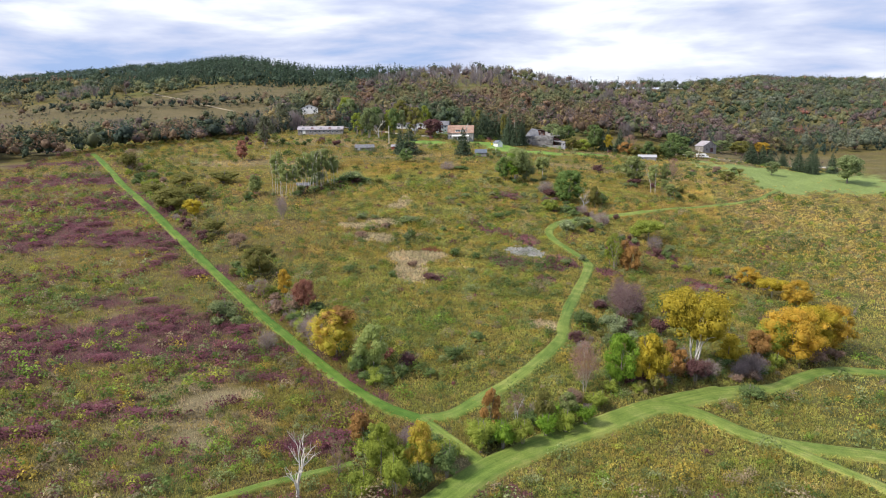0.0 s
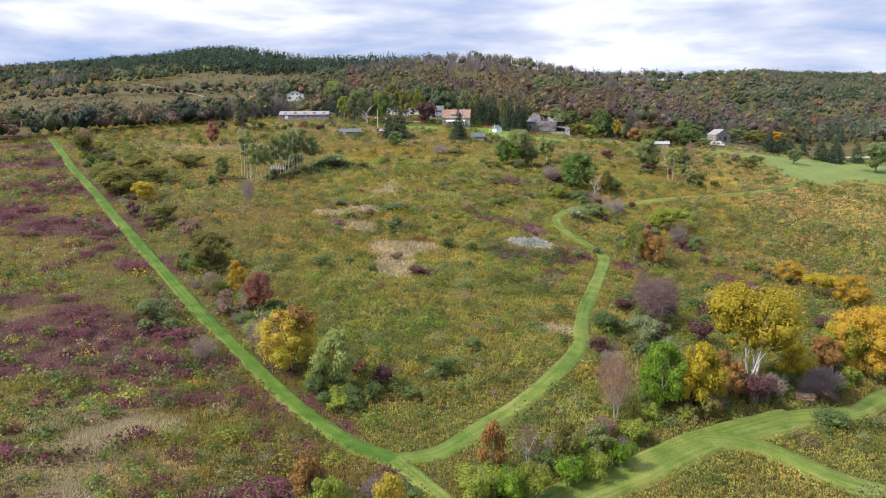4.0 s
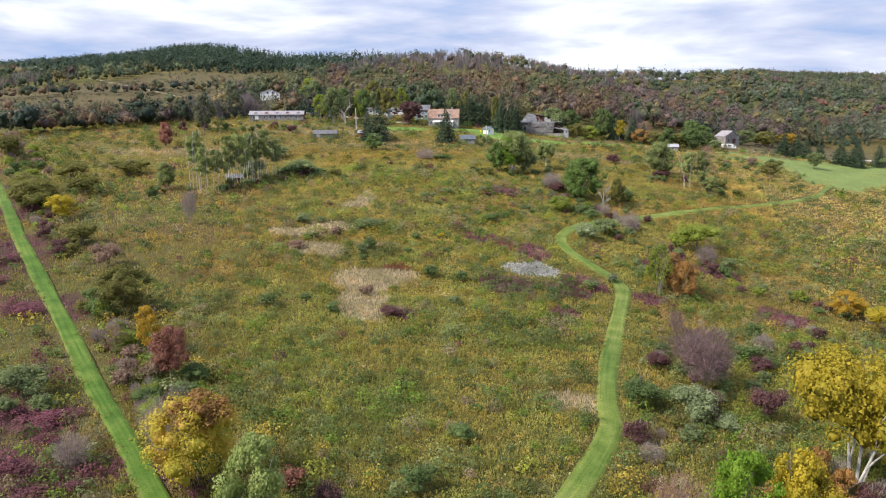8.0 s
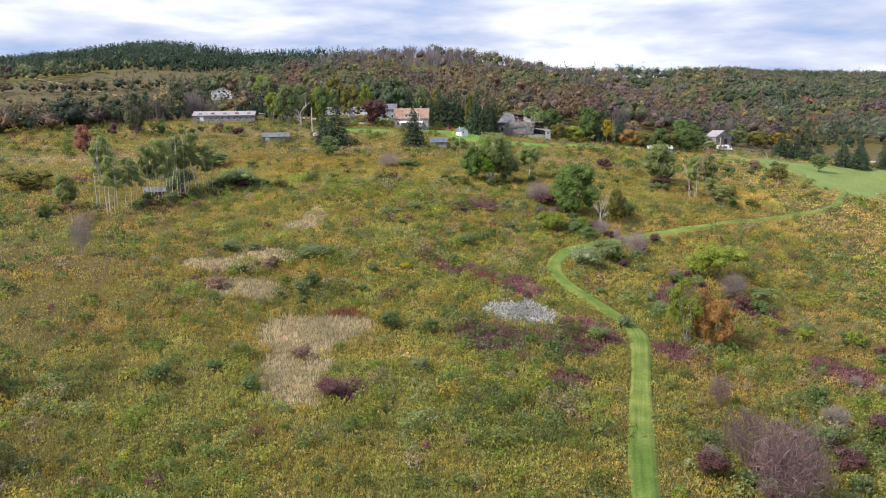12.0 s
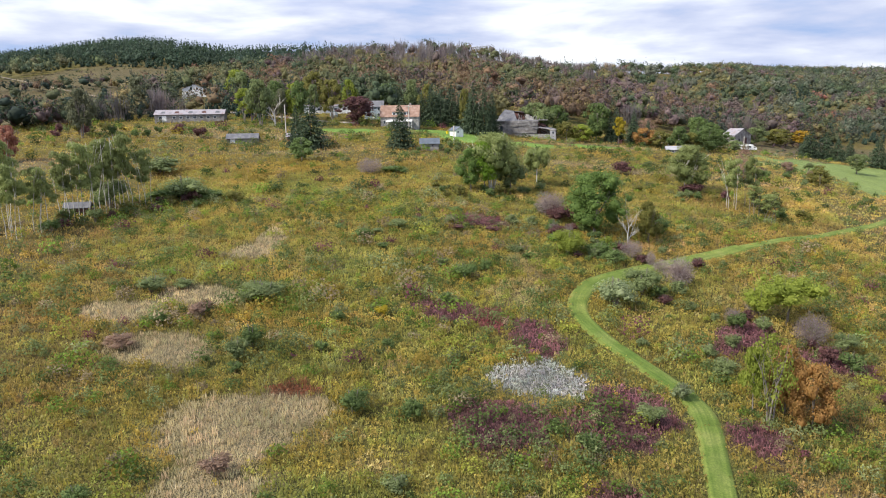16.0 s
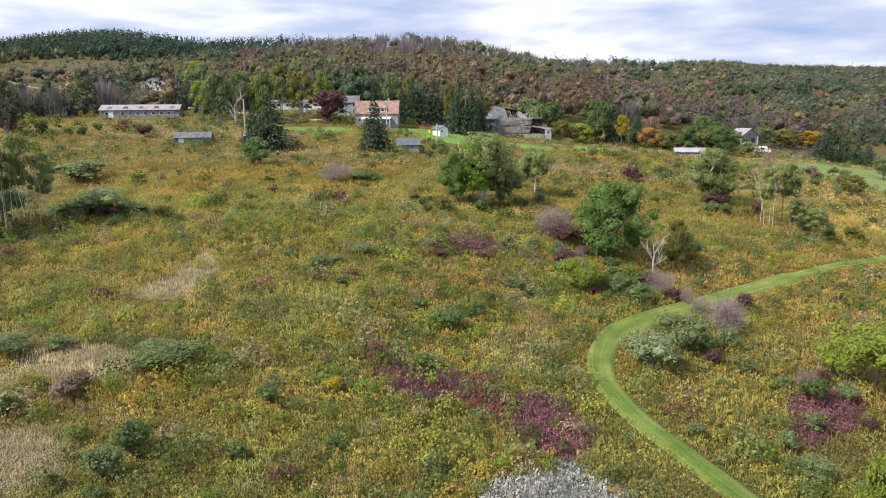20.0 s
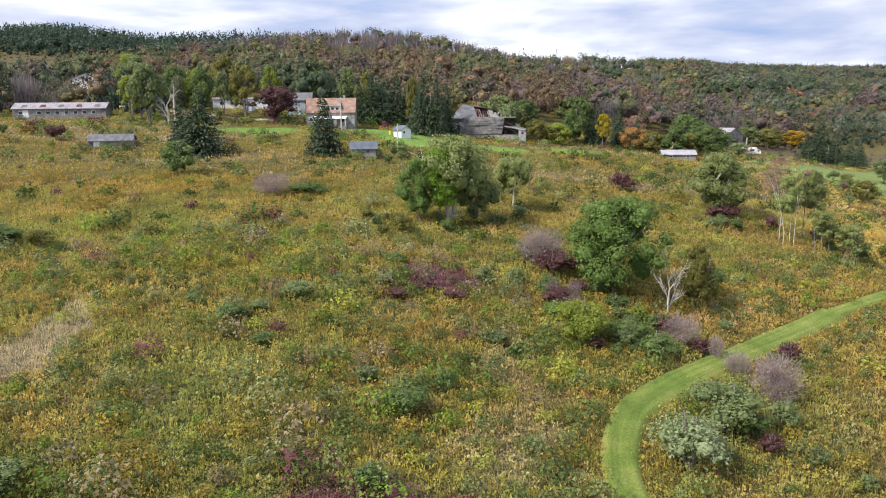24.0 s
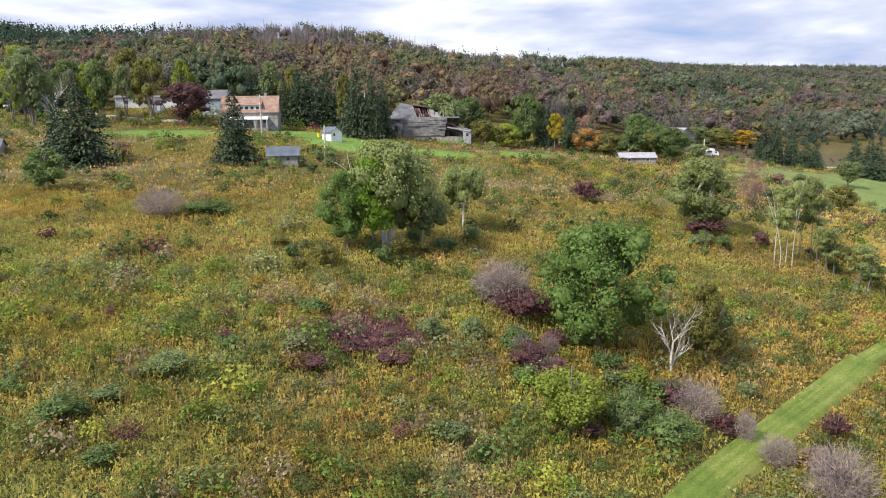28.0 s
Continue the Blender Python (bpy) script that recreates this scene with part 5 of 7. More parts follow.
tree("shrub", "green shrub in the weeds", 21.3, 287.8, 1.6, 4.0, "bush", L_GREEN, "bush_wood", k=1, turn=88)
tree("shrub", "green shrub in the weeds", 13.5, 280.2, 1.4, 3.1, "bush", L_GREEN, "bush_wood", k=2, turn=155)
tree("shrub", "green shrub in the weeds", 6.3, 264.8, 1.4, 2.9, "bush", L_GREEN, "bush_wood", k=0, turn=222)
tree("shrub", "green shrub in the weeds", 23.9, 257.0, 2.6, 2.5, "bush", L_GREEN, "bush_wood", k=1, turn=289)
tree("shrub", "green shrub in the weeds", 20.0, 253.0, 3.0, 4.5, "bush", L_GREEN, "bush_wood", k=2, turn=356)
tree("shrub", "green shrub in the weeds", -1.9, 274.1, 1.4, 2.4, "bush", L_GREEN, "bush_wood", k=0, turn=63)
tree("shrub", "green shrub in the weeds", 46.7, 266.6, 1.5, 2.6, "bush", L_GREEN, "bush_wood", k=1, turn=130)
tree("bare_shrub", "leafless grey shrub with upright twigs", 53.3, 269.5, 4.1, 5.3, None, None, "bare_bush", bark=M_TWIG, k=2, turn=197)
tree("bare_shrub", "leafless grey shrub with upright twigs", 42.2, 292.8, 3.9, 6.7, None, None, "bare_bush", bark=M_TWIG, k=0, turn=264)
tree("bare_shrub", "leafless grey shrub by the path", 56.1, 266.4, 3.5, 2.2, None, None, "bare_bush", bark=M_TWIG, k=1, turn=331)
tree("shrub", "small yellow-green shrub in weeds", 6.5, 238.2, 2.0, 2.2, "bush", L_YELLOW, "bush_wood", k=2, turn=38)
tree("shrub", "green shrub in the weeds", 0.5, 235.9, 2.2, 3.0, "bush", L_GREEN, "bush_wood", k=0, turn=105)
tree("shrub", "green shrub in the weeds", -9.8, 227.4, 3.6, 3.6, "bush", L_GREEN, "bush_wood", k=1, turn=172)
tree("shrub", "green shrub in the weeds", 7.5, 228.6, 1.8, 1.9, "bush", L_GREEN, "bush_wood", k=2, turn=239)
tree("shrub", "green shrub in the weeds", -1.1, 227.3, 1.7, 2.2, "bush", L_GREEN, "bush_wood", k=0, turn=306)
tree("shrub", "green shrub in the weeds", 16.3, 243.8, 2.1, 2.9, "bush", L_GREEN, "bush_wood", k=1, turn=13)
tree("shrub", "grey-brown shrub in dry grass", -18.6, 237.8, 2.0, 3.6, "bush", L_TAN, "bush_wood", k=2, turn=80)
tree("shrub", "lime-green shrub at the dogwood edge", 68.2, 248.7, 5.3, 6.1, "bush", L_LIME, "bush_wood", k=0, turn=147)
tree("willow_shrub", "sage-green shrub below the path", 56.6, 248.5, 1.8, 2.6, "bush", L_SAGE, "bush_wood", k=1, turn=214)
tree("willow_shrub", "sage-green shrub below the path", 43.5, 233.7, 2.0, 2.2, "bush", L_SAGE, "bush_wood", k=2, turn=281)
tree("willow_shrub", "sage-green shrub below the path", 58.2, 236.7, 2.7, 3.1, "bush", L_SAGE, "bush_wood", k=0, turn=348)
tree("willow_shrub", "sage-green shrub below the path", 52.8, 232.8, 2.6, 2.6, "bush", L_SAGE, "bush_wood", k=1, turn=55)
tree("willow_shrub", "sage-green shrub in the pasture", -11.2, 242.6, 2.8, 6.9, "bush", L_SAGE, "bush_wood", k=2, turn=122)
tree("willow_shrub", "sage-green shrub in the pasture", -11.0, 224.1, 3.4, 3.5, "bush", L_SAGE, "bush_wood", k=0, turn=189)
tree("willow_shrub", "sage-green shrub in the pasture", 53.1, 228.4, 2.8, 4.4, "bush", L_SAGE, "bush_wood", k=1, turn=256)
tree("willow_shrub", "sage-green shrub in the pasture", 37.8, 214.0, 2.8, 4.3, "bush", L_SAGE, "bush_wood", k=2, turn=323)
tree("willow_shrub", "sage-green shrub in the pasture", 8.6, 199.1, 1.9, 2.9, "bush", L_SAGE, "bush_wood", k=0, turn=30)
tree("shrub", "green shrub at the dry grass", -23.4, 233.7, 2.1, 3.3, "bush", L_GREEN, "bush_wood", k=1, turn=97)
tree("shrub", "green shrub at the dry grass", -10.7, 221.3, 1.6, 2.2, "bush", L_GREEN, "bush_wood", k=2, turn=164)
tree("shrub", "green shrub at the dry grass", 3.9, 212.7, 3.3, 4.3, "bush", L_GREEN, "bush_wood", k=0, turn=231)
tree("shrub", "green shrub at the dry grass", 10.4, 212.3, 2.7, 3.0, "bush", L_GREEN, "bush_wood", k=1, turn=298)
tree("shrub", "green shrub at the dry grass", -25.6, 193.9, 2.6, 3.8, "bush", L_GREEN, "bush_wood", k=2, turn=5)
tree("shrub", "green shrub at the dry grass", -13.5, 191.5, 2.5, 3.1, "bush", L_GREEN, "bush_wood", k=0, turn=72)
tree("shrub", "green shrub at the dry grass", -19.4, 197.4, 1.7, 2.8, "bush", L_GREEN, "bush_wood", k=1, turn=139)
tree("shrub", "green shrub at the dry grass", 28.7, 206.9, 2.8, 3.3, "bush", L_GREEN, "bush_wood", k=2, turn=206)
tree("shrub", "grey-brown shrub in dry grass", -19.0, 235.9, 2.3, 3.4, "bush", L_TAN, "bush_wood", k=0, turn=273)
tree("shrub", "grey-brown shrub in dry grass", -25.9, 226.5, 2.2, 4.3, "bush", L_TAN, "bush_wood", k=1, turn=340)
tree("shrub", "grey-brown shrub in dry grass", -8.4, 201.4, 2.2, 3.5, "bush", L_TAN, "bush_wood", k=2, turn=47)
tree("dogwood_shrub", "dark plum-coloured dogwood shrub in weeds", -3.2, 191.0, 2.5, 4.7, "bush", L_PLUM, "bush_wood", k=0, turn=114)
tree("willow_shrub", "small silvery shrub beside the path", 44.0, 220.4, 2.6, 3.1, "bush", L_SILVER, "bush_wood", k=1, turn=181)
tree("willow_shrub", "sage-green shrub on the western slope", -49.5, 157.6, 5.4, 7.6, "bush", L_SAGE, "bush_wood", k=2, turn=248)
tree("willow_shrub", "sage-green shrub on the western slope", -50.0, 154.0, 2.7, 3.5, "bush", L_SAGE, "bush_wood", k=0, turn=315)
tree("willow_shrub", "sage-green shrub on the western slope", -45.5, 154.4, 3.0, 3.6, "bush", L_SAGE, "bush_wood", k=1, turn=22)
tree("shrub", "green shrub in the lower pasture", -11.2, 129.1, 2.9, 4.2, "bush", L_GREEN, "bush_wood", k=2, turn=89)
tree("shrub", "green shrub in the lower pasture", -7.5, 129.8, 3.6, 3.1, "bush", L_GREEN, "bush_wood", k=0, turn=156)
tree("shrub", "green shrub in the lower pasture", -16.0, 131.1, 4.9, 4.3, "bush", L_GREEN, "bush_wood", k=1, turn=223)
tree("shrub", "green shrub in the lower pasture", 32.8, 159.8, 4.8, 6.6, "bush", L_GREEN, "bush_wood", k=2, turn=290)
tree("shrub", "green shrub in the lower pasture", 2.6, 138.6, 3.6, 4.7, "bush", L_GREEN, "bush_wood", k=0, turn=357)
tree("shrub", "green shrub in the lower pasture", 7.6, 149.1, 2.4, 4.2, "bush", L_GREEN, "bush_wood", k=1, turn=64)
tree("shrub", "green shrub in the lower pasture", -2.2, 130.9, 2.2, 2.8, "bush", L_GREEN, "bush_wood", k=2, turn=131)
tree("shrub", "rust-brown shrub by the birch", -11.2, 138.4, 3.2, 3.9, "bush", L_RED, "bush_wood", k=0, turn=198)
tree("dogwood_shrub", "dark plum-coloured dogwood shrub in weeds", -6.7, 134.8, 3.8, 4.3, "bush", L_PLUM, "bush_wood", k=1, turn=265)
tree("dogwood_shrub", "dark plum-coloured dogwood shrub in weeds", 51.0, 161.1, 5.3, 5.8, "bush", L_PLUM, "bush_wood", k=2, turn=332)
tree("dogwood_shrub", "dark plum-coloured dogwood shrub in weeds", 86.4, 182.4, 3.5, 7.7, "bush", L_PLUM, "bush_wood", k=0, turn=39)
tree("dogwood_shrub", "dark plum-coloured dogwood shrub in weeds", 46.6, 173.6, 5.3, 7.2, "bush", L_PLUM, "bush_wood", k=1, turn=106)
tree("willow_shrub", "silvery grey-green shrub in the hollow", 39.2, 157.2, 5.6, 6.8, "bush", L_SILVER, "bush_wood", k=2, turn=173)
tree("willow_shrub", "silvery grey-green shrub in the hollow", 42.8, 155.2, 2.8, 4.4, "bush", L_SILVER, "bush_wood", k=0, turn=240)
tree("bare_shrub", "leafless grey shrub with tangled twigs", 54.7, 139.7, 4.8, 5.4, None, None, "bare_bush", bark=M_TWIG, k=1, turn=307)
tree("bare_shrub", "leafless grey shrub with tangled twigs", 49.1, 140.4, 6.9, 4.6, None, None, "bare_bush", bark=M_TWIG, k=2, turn=14)
tree("bare_shrub", "leafless grey shrub with tangled twigs", 65.4, 144.4, 5.4, 4.8, None, None, "bare_bush", bark=M_TWIG, k=0, turn=81)
tree("bare_shrub", "leafless grey shrub with tangled twigs", -26.9, 145.2, 7.5, 4.8, None, None, "bare_bush", bark=M_TWIG, k=1, turn=148)
tree("bare_shrub", "leafless purple-grey shrub in weeds", 2.4, 319.6, 4.7, 8.1, None, None, "bare_bush", bark=M_TWIG, k=2, turn=215)
tree("bare_shrub", "leafless purple-grey shrub in weeds", 42.3, 291.1, 6.3, 8.2, None, None, "bare_bush", bark=M_TWIG, k=0, turn=282)
tree("dogwood_shrub", "purple-brown shrub in the upper pasture", 73.9, 341.6, 4.2, 6.6, "bush", L_PLUM, "bush_wood", k=1, turn=349)
tree("dogwood_shrub", "purple-brown shrub in the upper pasture", 86.1, 320.8, 3.5, 7.1, "bush", L_PLUM, "bush_wood", k=2, turn=56)
tree("dogwood_shrub", "purple-brown shrub in the upper pasture", 20.1, 277.1, 1.2, 5.2, "bush", L_PLUM, "bush_wood", k=0, turn=123)
tree("shrub", "lime-green shrub beside the ash", 41.2, 267.7, 4.8, 6.2, "bush", L_LIME, "bush_wood", k=1, turn=190)
tree("shrub", "green shrub in the upper pasture", 8.5, 319.9, 2.4, 7.5, "bush", L_GREEN, "bush_wood", k=2, turn=257)
tree("shrub", "green shrub in the upper pasture", 46.5, 268.5, 3.1, 5.0, "bush", L_GREEN, "bush_wood", k=0, turn=324)
tree("shrub", "green shrub in the upper pasture", 49.0, 266.6, 2.8, 5.9, "bush", L_GREEN, "bush_wood", k=1, turn=31)
tree("shrub", "green shrub in the upper pasture", -40.5, 297.8, 3.5, 10.5, "bush", L_GREEN, "bush_wood", k=2, turn=98)
tree("shrub", "green shrub in the upper pasture", -32.3, 297.1, 2.9, 8.2, "bush", L_GREEN, "bush_wood", k=0, turn=165)
tree("shrub", "green shrub in the upper pasture", 63.5, 283.8, 5.1, 6.8, "bush", L_GREEN, "bush_wood", k=1, turn=232)
tree("shrub", "green shrub in the upper pasture", 2.8, 269.7, 2.2, 3.9, "bush", L_GREEN, "bush_wood", k=2, turn=299)
tree("shrub", "olive shrub beside the western path", -70.3, 219.4, 5.3, 7.9, "bush", L_OLIVE, "bush_wood", k=0, turn=6)
tree("shrub", "olive shrub beside the western path", -93.5, 245.0, 8.2, 13.6, "bush", L_OLIVE, "bush_wood", k=1, turn=73)
tree("shrub", "olive shrub beside the western path", -102.0, 283.3, 5.6, 11.2, "bush", L_OLIVE, "bush_wood", k=2, turn=140)
tree("shrub", "olive shrub beside the western path", -88.3, 290.0, 5.7, 13.7, "bush", L_OLIVE, "bush_wood", k=0, turn=207)
tree("shrub", "olive shrub beside the western path", -108.5, 268.6, 5.3, 9.5, "bush", L_OLIVE, "bush_wood", k=1, turn=274)
tree("shrub", "olive shrub beside the western path", -131.6, 303.7, 10.6, 8.3, "bush", L_OLIVE, "bush_wood", k=2, turn=341)
tree("willow_shrub", "sage-green shrub in the upper pasture", -49.9, 323.0, 5.0, 12.7, "bush", L_SAGE, "bush_wood", k=0, turn=48)
tree("willow_shrub", "sage-green shrub in the upper pasture", -36.7, 297.2, 5.8, 11.7, "bush", L_SAGE, "bush_wood", k=1, turn=115)
tree("willow_shrub", "sage-green shrub in the upper pasture", -51.0, 291.7, 6.9, 9.2, "bush", L_SAGE, "bush_wood", k=2, turn=182)
tree("willow_shrub", "sage-green shrub in the upper pasture", -27.5, 244.0, 2.9, 5.8, "bush", L_SAGE, "bush_wood", k=0, turn=249)
tree("willow_shrub", "sage-green shrub in the upper pasture", -12.0, 243.3, 2.9, 5.8, "bush", L_SAGE, "bush_wood", k=1, turn=316)
tree("bare_shrub", "leafless grey shrub in the weeds", -53.3, 238.1, 8.0, 5.0, "twigs_high", L_TWIGS, "twiggy", bark=M_TWIG, k=2, turn=23)
tree("bare_shrub", "leafless grey shrub by the red maple", -35.9, 142.3, 4.9, 4.7, None, None, "bare_bush", bark=M_TWIG, k=0, turn=90)
tree("bare_shrub", "leafless grey shrub by the red maple", -28.9, 148.9, 5.7, 5.5, None, None, "bare_bush", bark=M_TWIG, k=1, turn=157)
tree("bare_shrub", "leafless grey shrub by the red maple", -27.1, 149.1, 4.4, 3.7, None, None, "bare_bush", bark=M_TWIG, k=2, turn=224)

tree("maple_tree", "round green maple past the ruined barn", 87.5, 419.0, 15.0, 11.0, "round", L_GREEN, "leafy", k=1, turn=40)
tree("spruce_tree", "dark spruce past the ruined barn", 97.0, 424.0, 14.0, 7.0, "spruce", L_SPRUCE, "pole", k=2, turn=70)
tree("spruce_tree", "dark spruce past the ruined barn", 104.5, 425.0, 13.0, 7.2, "spruce", L_SPRUCE, "pole", k=1, turn=20)
tree("oak_tree", "low olive-green tree beside the ruined barn", 74.5, 414.0, 7.5, 8.0, "round", L_OLIVE, "leafy", k=2, turn=10)
tree("oak_tree", "low olive and orange tree beside the ruined barn", 80.0, 413.5, 7.0, 8.0, "round", L_LIME, "leafy", k=0, turn=90)
tree("ash_tree", "brown half-bare tree by the road", 111.0, 428.0, 9.5, 9.0, "round_thin", L_ROSY, "twiggy", bark=M_TWIG, k=1, turn=50)
tree("maple_tree", "dark green tree before the red-roofed barn", 150.0, 470.0, 11.0, 11.0, "round", L_GREEN, "leafy", k=0, turn=15)
tree("maple_tree", "dark green tree before the red-roofed barn", 158.0, 476.0, 9.0, 11.0, "round", L_GREEN, "leafy", k=2, turn=75)

# ---- hedgerows and thickets: shrubs strung along lines on the plan ----
SHRUB_LOOKS = {
    "green": ("shrub", "leafy green shrub of the thicket", "bush", L_GREEN, "bush_wood", None), "lime": ("shrub", "lime-green leafy shrub of the thicket", "bush", L_LIME, "bush_wood", None),
    "bright": ("shrub", "bright green leafy shrub of the hedge", "bush", L_BRIGHT, "bush_wood", None), "sage": ("willow_shrub", "grey-green willow shrub of the thicket", "bush", L_SAGE, "bush_wood", None),
    "plum": ("dogwood_shrub", "dark plum-coloured dogwood shrub of the thicket", "bush", L_PLUM, "bush_wood", None), "olive": ("shrub", "olive-brown autumn shrub of the hedge", "bush", L_OLIVE, "bush_wood", None),
    "tan": ("shrub", "dry tan-coloured shrub of the hedge", "bush", L_TAN, "bush_wood", None), "rusty": ("shrub", "orange-brown autumn shrub of the hedge", "bush", L_ORANGE, "bush_wood", None),
    "bare": ("bare_shrub", "leafless grey shrub with tangled twigs in the thicket", None, None, "bare_bush", M_TWIG)}


def hedge(points, wide, count, looks, low, high, seed):
    rg = random.Random(seed)
    line = curve_points(points, 1.0)
    for k in range(count):
        q = line[rg.randrange(len(line))]
        x, y = q[0] + rg.gauss(0, wide), q[1] + rg.gauss(0, wide)
        if off_tracks(np.array([x]), np.array([y]))[0] < 1.6:
            continue
        name, label, shape, leafm, wood, bark = SHRUB_LOOKS[rg.choice(looks)]
        h = rg.uniform(low, high)
        tree(name, label, x, y, h * 1.25, h * rg.uniform(1.1, 1.8), shape, leafm, wood, bark, k, rg.uniform(0, 360))


hedge(((-13, 98), (-6, 100), (3, 104), (14, 110), (26, 118), (33, 124)), 2.2, 62, ("lime", "bright", "green", "olive", "lime", "tan", "bare"), 1.5, 3.5, 1)
hedge(((32, 129), (44, 134), (58, 143), (76, 154), (95, 165)), 2.6, 44, ("olive", "plum", "bare", "tan", "green", "rusty", "lime"), 1.4, 3.4, 2)
hedge(((-12, 128), (-26, 142), (-40, 165), (-55, 190), (-75, 218), (-92, 240)), 2.6, 40, ("green", "tan", "olive", "plum", "bare", "lime"), 1.2, 2.8, 3)
hedge(((33, 152), (42, 165), (52, 180), (66, 196), (80, 205)), 5.0, 44, ("plum", "sage", "bare", "green", "olive", "plum"), 1.3, 3.0, 4)
hedge(((56, 252), (66, 244), (75, 232), (90, 221), (108, 212)), 2.6, 34, ("plum", "sage", "green", "plum", "bare", "lime"), 1.2, 2.8, 5)
hedge(((42, 278), (52, 272), (60, 268), (66, 272)), 2.4, 18, ("green", "plum", "sage", "bare", "lime"), 1.0, 2.4, 6)
hedge(((-75, 262), (-58, 276), (-44, 288), (-32, 292), (-24, 290)), 3.2, 26, ("green", "sage", "olive", "plum"), 1.4, 3.0, 7)
hedge(((-150, 335), (-132, 312), (-118, 290), (-104, 268)), 4.0, 26, ("green", "olive", "lime", "tan"), 1.6, 3.4, 8)
hedge(((-110, 395), (-85, 388), (-62, 392)), 6.0, 18, ("plum", "green", "olive", "bare"), 1.6, 3.4, 9)
hedge(((20, 300), (32, 305), (44, 312)), 3.0, 14, ("green", "sage", "olive"), 1.4, 2.8, 10)
hedge(((80, 318), (92, 312), (104, 303)), 3.5, 18, ("green", "sage", "plum", "olive"), 1.2, 2.6, 11)
hedge(((125, 350), (140, 368), (160, 388)), 3.5, 20, ("olive", "green", "sage", "tan"), 1.2, 2.6, 12)
hedge(((14, 347), (24, 350), (26, 362)), 1.8, 9, ("green", "sage"), 1.0, 2.0, 13)
hedge(((82, 425), (110, 432), (140, 446)), 4.0, 26, ("green", "olive", "rusty", "sage"), 1.6, 3.6, 14)


# dogwood mounds of the western field
rg = random.Random(44)
for k in range(520):
    y = rg.uniform(88, 312)
    x = rg.uniform(-0.66 * y - 10, -0.1 * y)
    if west_of_track(np.array([x]), np.array([y]))[0] < 5 or off_tracks(np.array([x]), np.array([y]))[0] < 3:
        continue
    if value_noise(np.array([x * 0.5]), np.array([y * 1.1]), 14, 57)[0] < (0.55 if y < 210 else 0.49):
        continue
    w = rg.uniform(3.5, 8.0) * (1.0 if y < 200 else 1.35)
    tree("dogwood_shrub", "low spreading maroon dogwood mound in the field", x, y, rg.uniform(1.5, 2.3), w, "mound", L_MAROON, None, k=k, turn=rg.uniform(-20, 20))
hedge(((30, 124), (45, 131), (60, 139), (72, 147)), 1.6, 34, ("bare", "bare", "olive", "lime", "tan", "green"), 1.4, 3.2, 21)
hedge(((-4, 98), (8, 105), (20, 112), (28, 119)), 1.5, 52, ("lime", "bright", "green", "bright", "olive"), 1.6, 3.2, 22)

hedge(((-27, 148), (-33, 157), (-40, 168), (-48, 182)), 1.8, 22, ("bare", "bare", "green", "lime", "tan"), 1.5, 2.8, 31)
hedge(((40, 274), (46, 281), (50, 285), (44, 291)), 2.0, 12, ("bare", "plum", "bare", "green"), 1.4, 2.6, 32)
hedge(((52, 266), (57, 261), (63, 266)), 1.8, 10, ("bare", "bare", "tan", "plum"), 1.2, 2.4, 33)
hedge(((-8, 126), (-14, 131), (-20, 136)), 1.6, 10, ("green", "lime", "bright", "plum"), 1.2, 2.4, 34)

# ---- farm buildings ----
M_GREYWOOD = surface("weathered_boards", (0.13, 0.115, 0.105), (0.25, 0.235, 0.22), 0.7, c3=(0.33, 0.31, 0.29), fine=9)
M_BARNWOOD = surface("bleached_barn_boards", (0.13, 0.12, 0.118), (0.24, 0.23, 0.228), 0.9, c3=(0.38, 0.365, 0.36), fine=9)
M_DARKWOOD = surface("rotten_red_brown_boards", (0.035, 0.02, 0.018), (0.1, 0.045, 0.038), 0.9, c3=(0.19, 0.105, 0.085))
M_WHITE = surface("white_paint", (0.66, 0.66, 0.64), (0.8, 0.8, 0.78), 0.5, 0.6, 0.1)
M_SHINGLE = surface("grey_shingles", (0.075, 0.075, 0.085), (0.135, 0.135, 0.145), 0.8, c3=(0.19, 0.185, 0.19))
M_SLATE = surface("blue_grey_roofing", (0.07, 0.085, 0.105), (0.13, 0.15, 0.18), 0.6)
M_TIN = surface("rusty_pale_tin", (0.17, 0.15, 0.16), (0.3, 0.28, 0.3), 0.5, 0.6, c3=(0.19, 0.11, 0.09))
M_RUST = surface("orange_brown_shingles", (0.19, 0.115, 0.085), (0.28, 0.18, 0.135), 0.8, c3=(0.34, 0.25, 0.21))
M_STONE = surface("grey_stone_wall", (0.16, 0.155, 0.145), (0.3, 0.29, 0.27), 1.6, c3=(0.38, 0.36, 0.34))
M_BLUE = surface("pale_blue_siding", (0.24, 0.29, 0.31), (0.34, 0.39, 0.41), 0.6)
M_REDPAINT = surface("faded_red_paint", (0.3, 0.06, 0.055), (0.44, 0.12, 0.1), 0.8)
M_YELLOW = surface("yellow_plastic", (0.7, 0.5, 0.02), (0.8, 0.6, 0.03), 1.0, 0.5, 0.05)
M_GLASS = surface("dark_window_glass", (0.02, 0.024, 0.03), (0.05, 0.06, 0.07), 0.5, 0.12, 0.02)
M_RUBBER = surface("black_rubber", (0.02, 0.02, 0.02), (0.035, 0.035, 0.035), 2.0)
M_GRAVEL = surface("pale_gravel", (0.3, 0.27, 0.22), (0.44, 0.4, 0.33), 0.4)
M_DIRT = surface("tan_dirt", (0.19, 0.155, 0.1), (0.27, 0.225, 0.155), 0.4)
